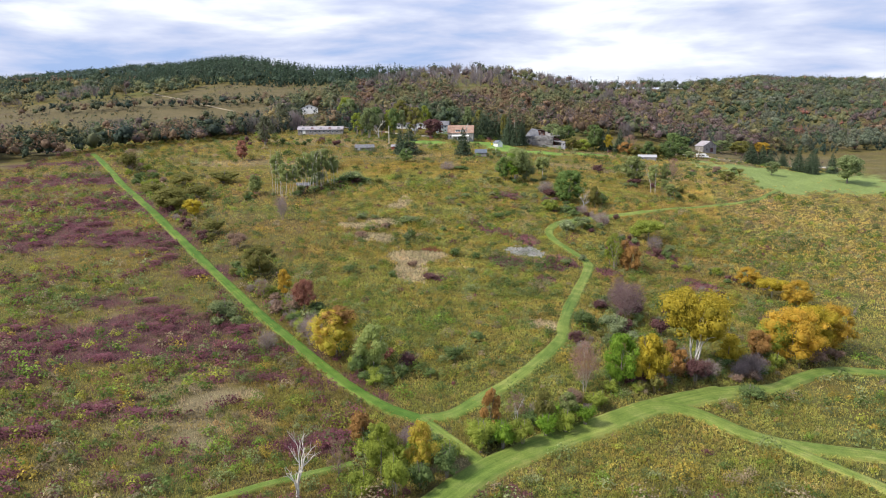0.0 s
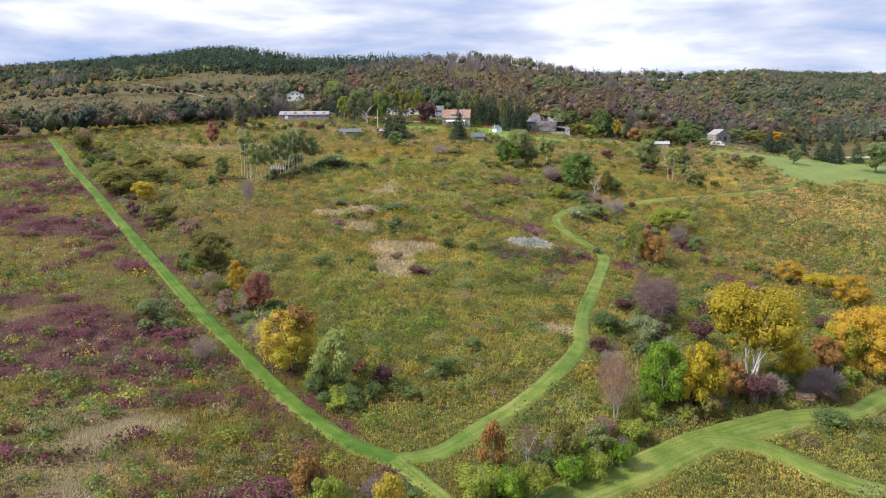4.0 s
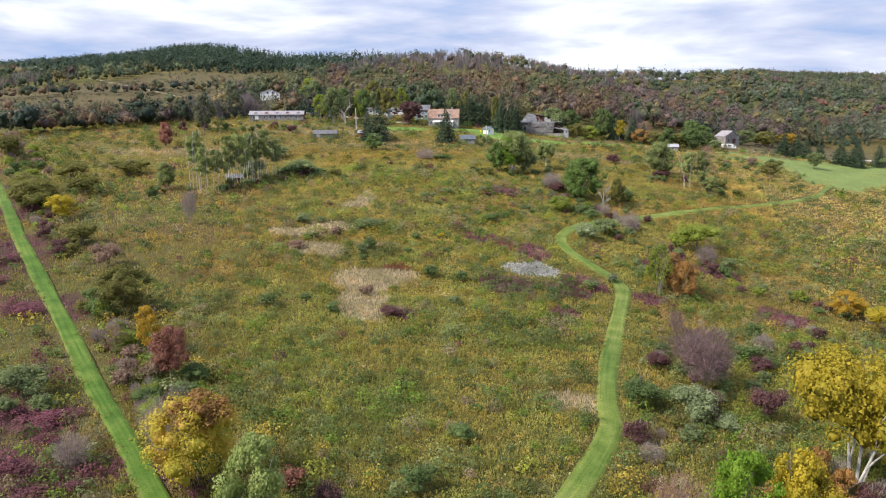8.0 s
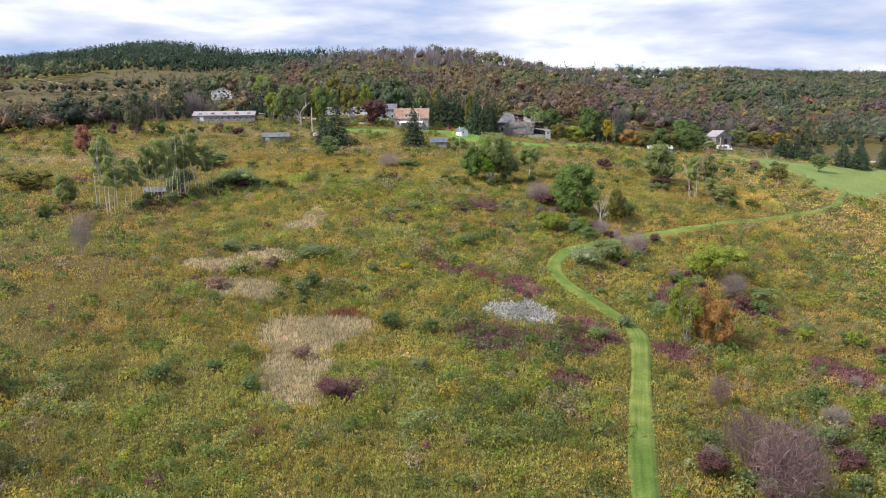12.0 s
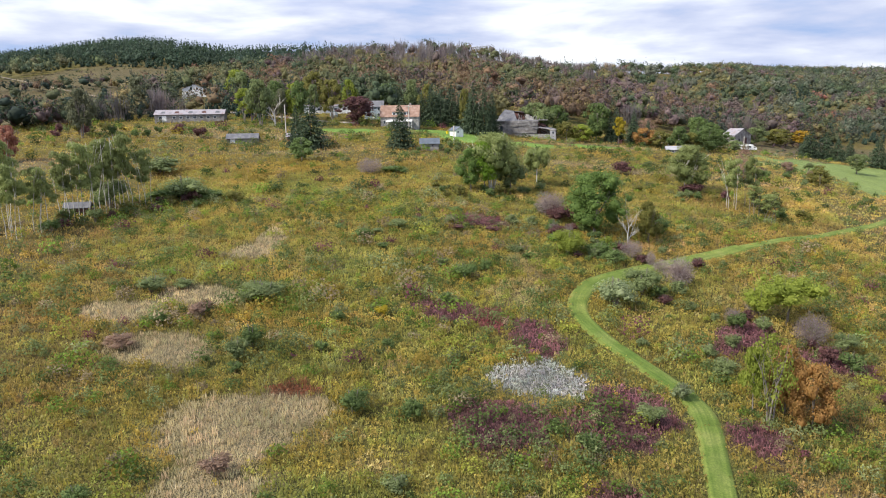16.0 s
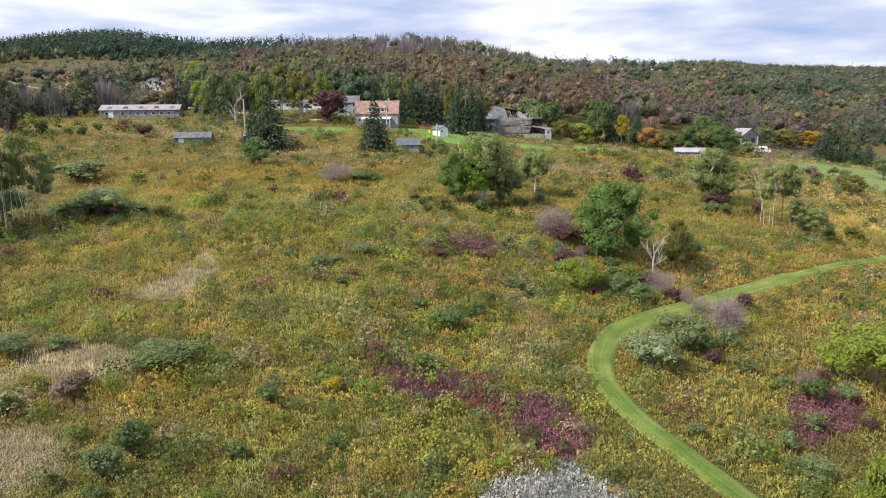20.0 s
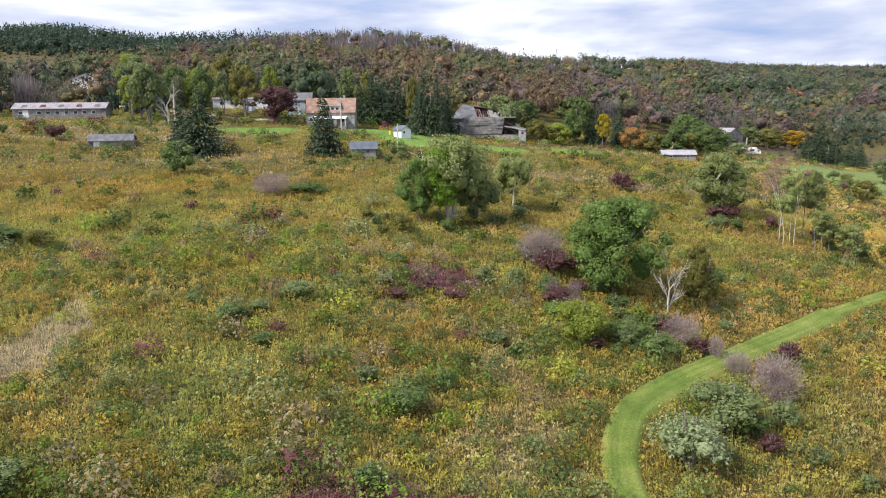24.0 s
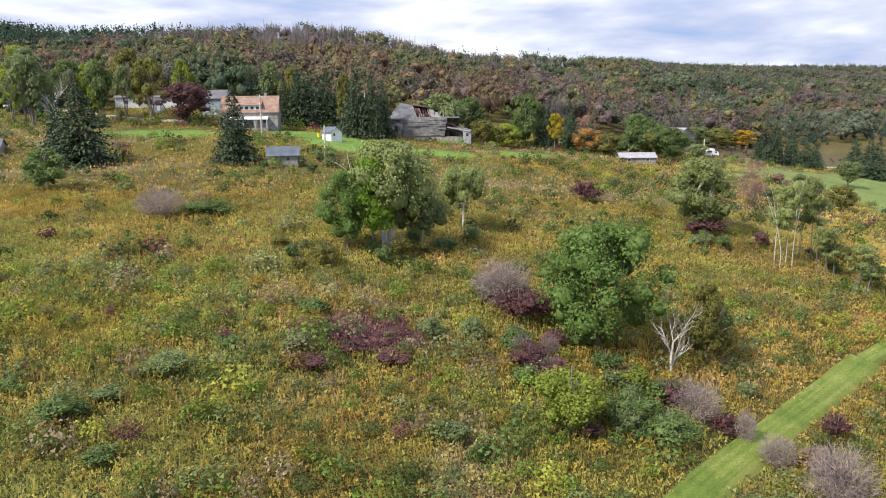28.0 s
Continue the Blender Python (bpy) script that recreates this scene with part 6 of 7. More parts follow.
M_POLE = surface("grey_pole_wood", (0.42, 0.38, 0.33), (0.58, 0.54, 0.48), 2.0)
M_PALEROOF = surface("pale_grey_roofing", (0.26, 0.26, 0.27), (0.38, 0.37, 0.39), 0.6, 0.6)
M_PORCELAIN = surface("pale_porcelain", (0.5, 0.52, 0.52), (0.62, 0.64, 0.64), 4.0, 0.3)


def box(bm, x0, x1, y0, y1, z0, z1, m=None):
    c = Matrix.Translation(((x0 + x1) / 2, (y0 + y1) / 2, (z0 + z1) / 2)) @ Matrix.Diagonal((x1 - x0, y1 - y0, z1 - z0, 1))
    bmesh.ops.create_cube(bm, size=1, matrix=(m @ c) if m else c)
    return bm


def boxed(x0, x1, y0, y1, z0, z1, m=None):
    return box(bmesh.new(), x0, x1, y0, y1, z0, z1, m)


def prism(points, y0, y1):
    """A solid from an outline in x and z, between two depths."""
    bm = bmesh.new()
    a = [bm.verts.new((x, y0, z)) for x, z in points]
    b = [bm.verts.new((x, y1, z)) for x, z in points]
    bm.faces.new(a)
    bm.faces.new(b[::-1])
    for i in range(len(a)):
        j = (i + 1) % len(a)
        bm.faces.new((a[j], a[i], b[i], b[j]))
    bmesh.ops.recalc_face_normals(bm, faces=bm.faces)
    return bm


def slab(p, q, r, s, thick):
    """A board or roof plane with four corners, thick downwards."""
    bm = bmesh.new()
    top = [bm.verts.new(c) for c in (p, q, r, s)]
    low = [bm.verts.new((c[0], c[1], c[2] - thick)) for c in (p, q, r, s)]
    bm.faces.new(top)
    bm.faces.new(low[::-1])
    for i in range(4):
        j = (i + 1) % 4
        bm.faces.new((top[j], top[i], low[i], low[j]))
    bmesh.ops.recalc_face_normals(bm, faces=bm.faces)
    return bm


def thing(name, label, category, x, y, turn=0.0, lift=0.0, group=""):
    ob = new(name)
    ob.matrix_world = pose(x, y, hgt(x, y) + lift, 0, 0, turn)
    return tagged(ob, label, category, group)


def add_window(ob, x, y, z, w, h, frame_mat):
    """A window on a front wall at depth y, its foot at z."""
    win = part("window", boxed(x - w / 2, x + w / 2, y - 0.05, y + 0.04, z, z + h), frame_mat, ob)
    part("pane", boxed(x - w / 2 + 0.1, x + w / 2 - 0.1, y - 0.075, y - 0.045, z + 0.1, z + h - 0.1), M_GLASS, win)
    return win


def add_door(ob, x, y, w, h, mat):
    door = part("door", boxed(x - w / 2, x + w / 2, y - 0.06, y + 0.04, 0.05, h), mat, ob)
    part("handle", boxed(x + w * 0.3, x + w * 0.3 + 0.08, y - 0.12, y - 0.055, h * 0.48, h * 0.48 + 0.12), M_SLATE, door)


def gabled(name, label, x, y, turn, long, deep, eave, ridge, wall, roof, along=True, over=0.35, windows=(), doors=(), trim=None):
    """A gabled building, its front at local y = -deep / 2; along: the ridge runs along the front."""
    ob = thing(name, label, "building", x, y, turn)
    a, b = long / 2, deep / 2
    if along:
        body = prism([(-b, -1.5), (b, -1.5), (b, eave), (0, ridge - 0.12), (-b, eave)], -a, a)
        bmesh.ops.rotate(body, matrix=Matrix.Rotation(radians(90), 3, "Z"), verts=body.verts)
        k = (ridge - eave) / b
        part("roof", slab((-a - over, -b - over, eave - over * k + 0.12), (a + over, -b - over, eave - over * k + 0.12), (a + over, 0.02, ridge + 0.03), (-a - over, 0.02, ridge + 0.03), 0.12), roof, ob)
        part("roof", slab((-a - over, 0.02, ridge + 0.02), (a + over, 0.02, ridge + 0.02), (a + over, b + over, eave - over * k + 0.12), (-a - over, b + over, eave - over * k + 0.12), 0.12), roof, ob)
    else:
        body = prism([(-a, -1.5), (a, -1.5), (a, eave), (0, ridge - 0.12), (-a, eave)], -b, b)
        k = (ridge - eave) / a
        part("roof", slab((-a - over, -b - over, eave - over * k + 0.12), (0.02, -b - over, ridge + 0.03), (0.02, b + over, ridge + 0.03), (-a - over, b + over, eave - over * k + 0.12), 0.12), roof, ob)
        part("roof", slab((0.02, -b - over, ridge + 0.02), (a + over, -b - over, eave - over * k + 0.12), (a + over, b + over, eave - over * k + 0.12), (0.02, b + over, ridge + 0.02), 0.12), roof, ob)
    part("wall", body, wall, ob)
    for wx, wz, ww, wh in windows:
        add_window(ob, wx, -b, wz, ww, wh, trim or wall)
    for dx, dw, dh in doors:
        add_door(ob, dx, -b, dw, dh, trim or wall)
    return ob


# long poultry barn with a patched tin roof
lb = gabled("long_barn", "long low weathered barn with a rusty patched tin roof", -72.5, 436, 4, 26.5, 8, 2.7, 4.5, M_GREYWOOD, M_TIN,
            windows=[(-11 + 2.6 * k, 0.95, 1.3, 1.0) for k in range(9) if k != 1], doors=[(-9.6, 1.6, 2.2)], trim=M_WHITE)
for k in range(5):
    wx = -11 + 5.2 * k
    part("roof_patch", slab((wx, -3.3, 3.13), (wx + 1.8, -3.3, 3.13), (wx + 1.5, -1.6, 3.9), (wx + 0.2, -1.6, 3.9), 0.05), M_DARKWOOD if k % 2 else M_SHINGLE, lb)
gabled("pasture_shed", "low grey board shed half hidden in weeds", -40, 375, 6, 9.5, 5, 1.5, 2.9, M_GREYWOOD, M_SHINGLE, doors=[(-3, 1.4, 1.4)], trim=M_WHITE)
gabled("red_hut", "small faded red hut with a pale roof", -24.5, 377, 0, 3.4, 3, 1.6, 2.5, M_REDPAINT, M_TIN, doors=[(0.4, 0.8, 1.4)])
gabled("grey_shed", "grey board shed with a blue-grey roof on the slope", 19, 352.6, -2, 5.3, 4.2, 1.9, 3.3, M_GREYWOOD, M_SLATE, windows=[(0.9, 0.9, 0.6, 0.6), (-1.5, 1.0, 0.5, 0.5)])
ws = gabled("white_shed", "small white gabled shed on the lawn", 31, 400.5, 28, 3.2, 4.2, 2.3, 3.5, M_WHITE, M_SLATE, along=False, windows=[(-0.7, 1.2, 0.7, 0.8)], doors=[(0.7, 0.9, 1.95)], trim=M_WHITE)

# farmhouse
fh = gabled("farmhouse", "stone farmhouse with an orange-brown roof and white dormer", 11.0, 420, -6, 14.5, 8, 4.3, 8.4, M_STONE, M_RUST,
            windows=[(-5.8, 1.4, 1.0, 1.3), (-1.2, 1.2, 1.0, 1.3), (3.8, 1.2, 1.0, 1.3)], doors=[(1.4, 1.0, 2.1)], trim=M_WHITE)
part("dormer", prism([(-2.9, 4.4), (2.9, 4.4), (2.9, 6.0), (-2.9, 6.0)], -3.6, -1.2), M_WHITE, fh)
for k in range(4):
    add_window(fh, -2.1 + 1.4 * k, -3.6, 4.75, 1.0, 0.95, M_WHITE)
part("dormer_roof", slab((-3.2, -4.0, 6.02), (3.2, -4.0, 6.02), (3.2, -0.9, 7.3), (-3.2, -0.9, 7.3), 0.1), M_RUST, fh)
part("porch_roof", slab((-4.9, -6.2, 2.35), (4.9, -6.2, 2.35), (4.9, -3.9, 3.0), (-4.9, -3.9, 3.0), 0.14), M_WHITE, fh)
for k in range(4):
    part("porch_post", boxed(-4.6 + 3.05 * k, -4.45 + 3.05 * k, -6.05, -5.9, -0.6, 2.3), M_WHITE, fh)
part("porch_floor", boxed(-4.9, 4.9, -6.1, -4.02, -1.0, 0.1), M_STONE, fh)
part("chimney", boxed(3.5, 4.2, 0.3, 1.0, 6.5, 9.2), M_STONE, fh)

bh = gabled("blue_house", "pale blue two-storey house behind the beech", 0.5, 441, -4, 7.5, 7, 4.8, 7.2, M_BLUE, M_SHINGLE, windows=[(-2, 1, 0.9, 1.3), (2, 1, 0.9, 1.3), (-2, 3.2, 0.9, 1.2), (2, 3.2, 0.9, 1.2)], doors=[(0, 1, 2.1)], trim=M_WHITE)
gabled("white_trailer_home", "long low white trailer home behind the trees", -20, 455, 4, 20, 4.5, 2.9, 3.5, M_WHITE, M_TIN, windows=[(-7 + 3.5 * k, 1.1, 1.3, 0.9) for k in range(5)], doors=[(1.8, 0.95, 2.05)], trim=M_SHINGLE)
gabled("far_house", "white hillside house with two gables", -97, 536, 8, 12, 8, 4, 6.4, M_WHITE, M_SHINGLE, along=False, windows=[(-3.5, 1.0, 1.2, 1.3), (3.5, 1.0, 1.2, 1.3), (-1.5, 3.4, 1.0, 1.1), (1.5, 3.4, 1, 1.1)], trim=M_SLATE)
gabled("far_farmhouse", "distant white farmhouse among trees", -613, 1128, 0, 17, 10, 6, 10, M_WHITE, M_SHINGLE, windows=[(-4, 2, 1.5, 2), (4, 2, 1.5, 2)], trim=M_SLATE)
gabled("far_barn", "distant long white barn", -545, 1085, 6, 24, 10, 4, 7, M_WHITE, M_TIN, windows=[(-6, 1.5, 2, 1.5), (6, 1.5, 2, 1.5)], trim=M_SLATE)
gabled("low_cottage", "low cottage with a pale grey roof by the road", 113.5, 399.5, -14, 9.5, 6, 1.3, 2.5, M_GREYWOOD, M_PALEROOF, windows=[(-2.5, 0.3, 1.0, 0.8), (2.5, 0.3, 1.0, 0.8)], trim=M_WHITE)
rb = gabled("red_roof_barn", "grey board barn with a rusty red and white roof", 178, 489, 22, 11, 8, 4.2, 7.4, M_GREYWOOD, M_TIN, along=False, windows=[(-2.5, 1.4, 1.0, 1.0)], doors=[(1.5, 2.4, 2.8)], trim=M_DARKWOOD)
part("roof_patch", slab((1.2, -4.0, 6.85), (5.2, -4.0, 4.55), (5.2, 2.5, 4.55), (1.2, 2.5, 6.85), 0.05), M_REDPAINT, rb)
gabled("aspen_hut", "small pale-roofed hut in the aspen grove", -55.5, 287, 12, 4.5, 3, 1.5, 2.4, M_DARKWOOD, M_SHINGLE, doors=[(0.5, 0.9, 1.4)])

# ruined barn
rg = random.Random(8)
rn = thing("ruined_barn", "collapsing grey barn with a broken roof and bare rafters", "building", 59, 424, -16)
rn.matrix_world = rn.matrix_world @ Matrix.Scale(1.25, 4)
part("front_wall", prism([(-7.5, -1.5), (-4.6, -1.5), (-4.6, 4.6), (-7.5, 4.6)], -4.0, -3.8), M_BARNWOOD, rn)
part("front_wall", slab((-4.55, -4.4, 4.6), (5.6, -4.7, 4.5), (5.0, -3.9, 0.5), (-4.55, -3.9, 0.5), 0.16), M_BARNWOOD, rn, "bulging board wall leaning outwards")
part("foundation", prism([(-4.55, -1.5), (9.6, -1.5), (9.6, 0.45), (-4.55, 0.6)], -3.95, -3.6), M_STONE, rn)
part("side_wall", boxed(-7.5, -7.3, -3.78, 4.0, -1.5, 4.6), M_BARNWOOD, rn)
part("back_wall", boxed(-7.3, 7.6, 3.8, 4.0, -1.5, 4.2), M_DARKWOOD, rn)
part("broken_end_wall", prism([(5.4, -1.5), (6.2, -1.5), (5.9, 2.6), (5.6, 4.2)], -3.6, 3.6), M_DARKWOOD, rn)
part("roof", slab((-8.0, -4.5, 4.55), (-1.0, -4.5, 4.6), (-2.6, -0.1, 7.6), (-5.4, 0, 8.2), 0.2), M_SHINGLE, rn, "remaining grey shingled roof end")
part("roof", slab((-8.0, -4.5, 4.53), (-5.4, 0, 8.18), (-5.4, 0.2, 8.18), (-8.0, 4.4, 4.55), 0.2), M_SHINGLE, rn)
part("roof", slab((-7.9, 4.4, 4.5), (-5.4, 0.1, 8.1), (2.4, 0.1, 6.9), (5.5, 4.4, 4.3), 0.2), M_DARKWOOD, rn, "sagging bare back roof")
part("ridge_remnant", slab((-5.4, -0.1, 8.2), (-2.6, -0.2, 7.7), (1.6, -0.3, 7.2), (-5.4, 0.3, 8.0), 0.18), M_SHINGLE, rn)
part("fallen_roof", slab((-1.4, -3.4, 4.3), (4.4, -3.2, 4.1), (3.6, 1.0, 5.4), (-2.0, 0.6, 5.9), 0.15), M_DARKWOOD, rn)
for k in range(9):
    z = 0.75 + 0.43 * k
    x0 = -4.5
    while x0 < 4.6:
        x1 = min(x0 + rg.uniform(1.6, 4.2), 5.0 + 0.06 * k)
        f = (z - 0.5) / 4.05
        if rg.random() > 0.07:
            part("board", boxed(x0, x1 - 0.03, -0.05, 0.0, 0, 0.39, pose(0, -4.08 - 0.6 * f - 0.03 * max(x0, 0) * f - rg.uniform(0.0, 0.1), z + rg.uniform(-0.03, 0.03), 7, rg.uniform(-0.8, 0.8), 0)), M_BARNWOOD if rg.random() < 0.62 else M_GREYWOOD, rn)
        x0 = x1
for k in range(10):
    x = -2.2 + 0.62 * k
    part("broken_rafter", slab((x, -2.9 + rg.uniform(-0.5, 0.5), 5.2), (x + 0.22, -2.9, 5.2), (x - 0.5 + rg.uniform(-0.5, 0.5), -0.2, 7.3 - 0.14 * k + rg.uniform(-0.5, 0.2)), (x - 0.7, -0.2, 7.2 - 0.14 * k), 0.18), M_DARKWOOD if k % 3 else M_GREYWOOD, rn)
part("roof_strip", slab((-1.05, -4.5, 4.62), (5.6, -4.55, 4.55), (5.0, -4.0, 4.85), (-1.4, -4.0, 4.95), 0.12), M_SHINGLE, rn, "sagging strip of roof along the eave")
part("fallen_roof", slab((2.0, -3.9, 4.95), (4.6, -4.1, 4.7), (2.2, -1.2, 6.5), (1.2, -1.0, 6.7), 0.12), M_GREYWOOD, rn)
part("fallen_roof", slab((4.4, -3.2, 4.0), (7.6, -3.0, 2.6), (7.4, 2.0, 3.2), (4.6, 2.4, 4.6), 0.15), M_DARKWOOD, rn)
part("eave_beam", boxed(-1.0, 8.4, -4.3, -4.05, 4.65, 4.9), M_BARNWOOD, rn)
for k in range(8):
    x = -0.8 + 1.1 * k
    part("rafter", slab((x, -4.2, 4.75), (x + 0.16, -4.2, 4.75), (x + 0.2 + rg.uniform(-0.6, 0.6), rg.uniform(-2.2, -0.8), rg.uniform(5.4, 6.6)), (x + rg.uniform(-0.4, 0.2), rg.uniform(-2.2, -0.8), rg.uniform(5.4, 6.6)), 0.16), M_BARNWOOD, rn)
for k in range(40):
    x, y = rg.uniform(5.2, 11.0), rg.uniform(-4.8, 2.0)
    z = rg.uniform(0.0, 1.0) * max(0.5, 3.4 - 0.5 * (x - 5.0))
    part("fallen_board", boxed(-rg.uniform(0.8, 2.6), 1.4, -0.16, 0.16, -0.03, 0.03, pose(x, y, z, rg.uniform(-25, 25), rg.uniform(-10, 40), rg.uniform(-40, 60))), M_BARNWOOD if k % 3 else M_DARKWOOD, rn)
part("lean_to_roof", slab((5.6, -4.9, 2.6), (10.9, -5.2, 1.55), (11.1, -0.5, 1.9), (5.6, 0.0, 3.2), 0.15), M_BARNWOOD, rn, "slumped lean-to roof of loose boards")
part("lean_to_wall", boxed(9.2, 11.0, -5.0, -4.8, -1.5, 1.6), M_PALEROOF, rn, "pale end wall of the lean-to")
part("lean_to_wall", boxed(10.8, 11.0, -4.79, -0.5, -1.5, 1.6), M_PALEROOF, rn)
part("window_hole", boxed(9.9, 10.4, -5.06, -5.0, 0.6, 1.2), M_GLASS, rn)
part("window_hole", boxed(-6.4, -5.6, -4.06, -4.0, 1.6, 3.0), M_GLASS, rn)
for k in range(7):
    wx = -4.2 + 1.4 * k
    part("loose_batten", slab((wx, -4.58 - 0.018 * k, 4.4), (wx + 0.1, -4.58 - 0.018 * k, 4.4), (wx + 0.1 + rg.uniform(-0.1, 0.1), -4.03, rg.uniform(0.5, 1.4)), (wx + rg.uniform(-0.1, 0.1), -4.03, rg.uniform(0.5, 1.4)), 0.04), M_DARKWOOD if k % 4 == 0 else M_BARNWOOD, rn)

# greenhouse dome, camper and yard things
gd = thing("poly_tunnel", "small rounded white poly tunnel on the lawn", "tunnel", -16.8, 447, 8)
arch = [(1.6 * math.cos(math.pi * k / 10), 1.9 * math.sin(math.pi * k / 10)) for k in range(11)]
part("cover", prism([(1.6, -0.5)] + arch + [(-1.6, -0.5)], -2.2, 2.2), M_BLUE, gd)
part("door", boxed(-0.45, 0.45, -2.26, -2.2, 0.05, 1.5), M_WHITE, gd)
rv = thing("camper", "white camper van parked by the road", "camper", 155, 431, -8)
bodyrv = boxed(-3.2, 2.3, -1.15, 1.15, 0.5, 2.7)
bmesh.ops.bevel(bodyrv, geom=list(bodyrv.edges), offset=0.2, segments=2, affect="EDGES")
part("body", bodyrv, M_WHITE, rv)
part("cab", prism([(2.25, 0.5), (3.7, 0.5), (3.7, 1.25), (3.1, 1.95), (2.25, 2.1)], -1.0, 1.0), M_WHITE, rv)
part("side_window", boxed(-2.6, -1.3, -1.18, -1.14, 1.5, 2.1), M_GLASS, rv)
part("side_window", boxed(-0.4, 1.2, -1.18, -1.14, 1.5, 2.1), M_GLASS, rv)
part("cab_window", boxed(2.45, 3.05, -1.04, -1.0, 1.3, 1.85), M_GLASS, rv)
for wx in (-2.0, 2.7):
    for wy in (-0.95, 0.95):
        bm = bmesh.new()
        bmesh.ops.create_cone(bm, cap_ends=True, segments=18, radius1=0.38, radius2=0.38, depth=0.28, matrix=pose(wx, wy, 0.38, 90))
        wheel = part("wheel", bm, M_RUBBER, rv)
        bm = bmesh.new()
        bmesh.ops.create_cone(bm, cap_ends=True, segments=14, radius1=0.2, radius2=0.18, depth=0.3, matrix=pose(wx, wy, 0.38, 90))
        part("rim", bm, M_WHITE, wheel)
yb = thing("yard_barrel", "bright yellow plastic barrel on the lawn", "barrel", 28, 406)
bm = bmesh.new()
bmesh.ops.create_cone(bm, cap_ends=True, segments=16, radius1=0.42, radius2=0.42, depth=1.1, matrix=pose(0, 0, 0.55))
bmesh.ops.bevel(bm, geom=[e_ for e_ in bm.edges if abs(e_.verts[0].co.z - e_.verts[1].co.z) < 0.01], offset=0.06, segments=2, affect="EDGES")
part("barrel", bm, M_YELLOW, yb)
bm = bmesh.new()
bmesh.ops.create_cone(bm, cap_ends=True, segments=16, radius1=0.44, radius2=0.44, depth=0.06, matrix=pose(0, 0, 1.1))
part("lid", bm, M_YELLOW, yb)


def power_pole(x, y, h, arm=True, turn=0.0):
    ob = thing("utility_pole", "grey wooden utility pole with a crossarm" if arm else "plain grey wooden pole in the weeds", "pole", x, y, turn, 0, "utility poles")
    bm = bmesh.new()
    bmesh.ops.create_cone(bm, cap_ends=True, segments=10, radius1=0.22, radius2=0.16, depth=h + 1, matrix=pose(0, 0, (h - 1) / 2))
    part("pole", bm, M_POLE, ob)
    if arm:
        part("crossarm", boxed(-1.25, 1.25, -0.19, -0.08, h - 0.75, h - 0.6), M_POLE, ob)
        for k in (-1.1, -0.4, 0.4, 1.1):
            bm = bmesh.new()
            bmesh.ops.create_cone(bm, cap_ends=True, segments=8, radius1=0.07, radius2=0.05, depth=0.18, matrix=pose(k, -0.13, h - 0.5))
            part("insulator", bm, M_PORCELAIN, ob)
        part("brace", slab((-0.9, -0.2, h - 0.75), (-0.84, -0.2, h - 0.75), (0.04, -0.2, h - 1.5), (-0.04, -0.2, h - 1.5), 0.05), M_POLE, ob)
    return ob


power_pole(-28.3, 388.7, 10.6, False)
power_pole(13.9, 402.2, 9.9, True, 5)
power_pole(27.4, 366.6, 6.2, False)
power_pole(113.3, 410.1, 5.0, False)
power_pole(120.6, 418.3, 6.6, True, 30)
power_pole(44.3, 445, 9.5, False)
power_pole(152, 428, 6, False)
power_pole(200, 452, 7, False)


def wire(p, q, sag):
    cu = bpy.data.curves.new("wire", "CURVE")
    cu.dimensions, cu.bevel_depth, cu.bevel_resolution = "3D", 0.02, 1
    sp = cu.splines.new("POLY")
    sp.points.add(12)
    for k in range(13):
        f = k / 12
        v = Vector(p).lerp(Vector(q), f)
        sp.points[k].co = (v.x, v.y, v.z - sag * 4 * f * (1 - f), 1)
    ob = new("power_line", cu)
    cu.materials.append(M_RUBBER)
    return tagged(ob, "thin dark power line strung between the poles", "cable")


wire((13.9, 402.2, hgt(13.9, 402.2) + 9.4), (-28.3, 388.7, hgt(-28.3, 388.7) + 10.4), 1.0)
wire((120.6, 418.3, hgt(120.6, 418.3) + 6.1), (68, 432, hgt(68, 432) + 7.5), 0.9)

# farm tracks and far roads
lay("farm_track", curve_points(((-95, 478), (-62, 462), (-42, 447), (-22, 432), (-6, 428)), 3), 1.4, M_GRAVEL, "pale gravel farm track", 0.25)
lay("far_road", curve_points(((-300, 720), (-262, 668), (-228, 634), (-205, 610), (-185, 590), (-160, 565)), 4), 0.9, M_DIRT, "pale dirt road over the far field", 0.3)
lay("roadside", curve_points(((95, 428), (130, 430), (170, 442), (215, 455), (270, 470)), 4), 2.2, M_GRAVEL, "pale gravel road past the camper", 0.3)


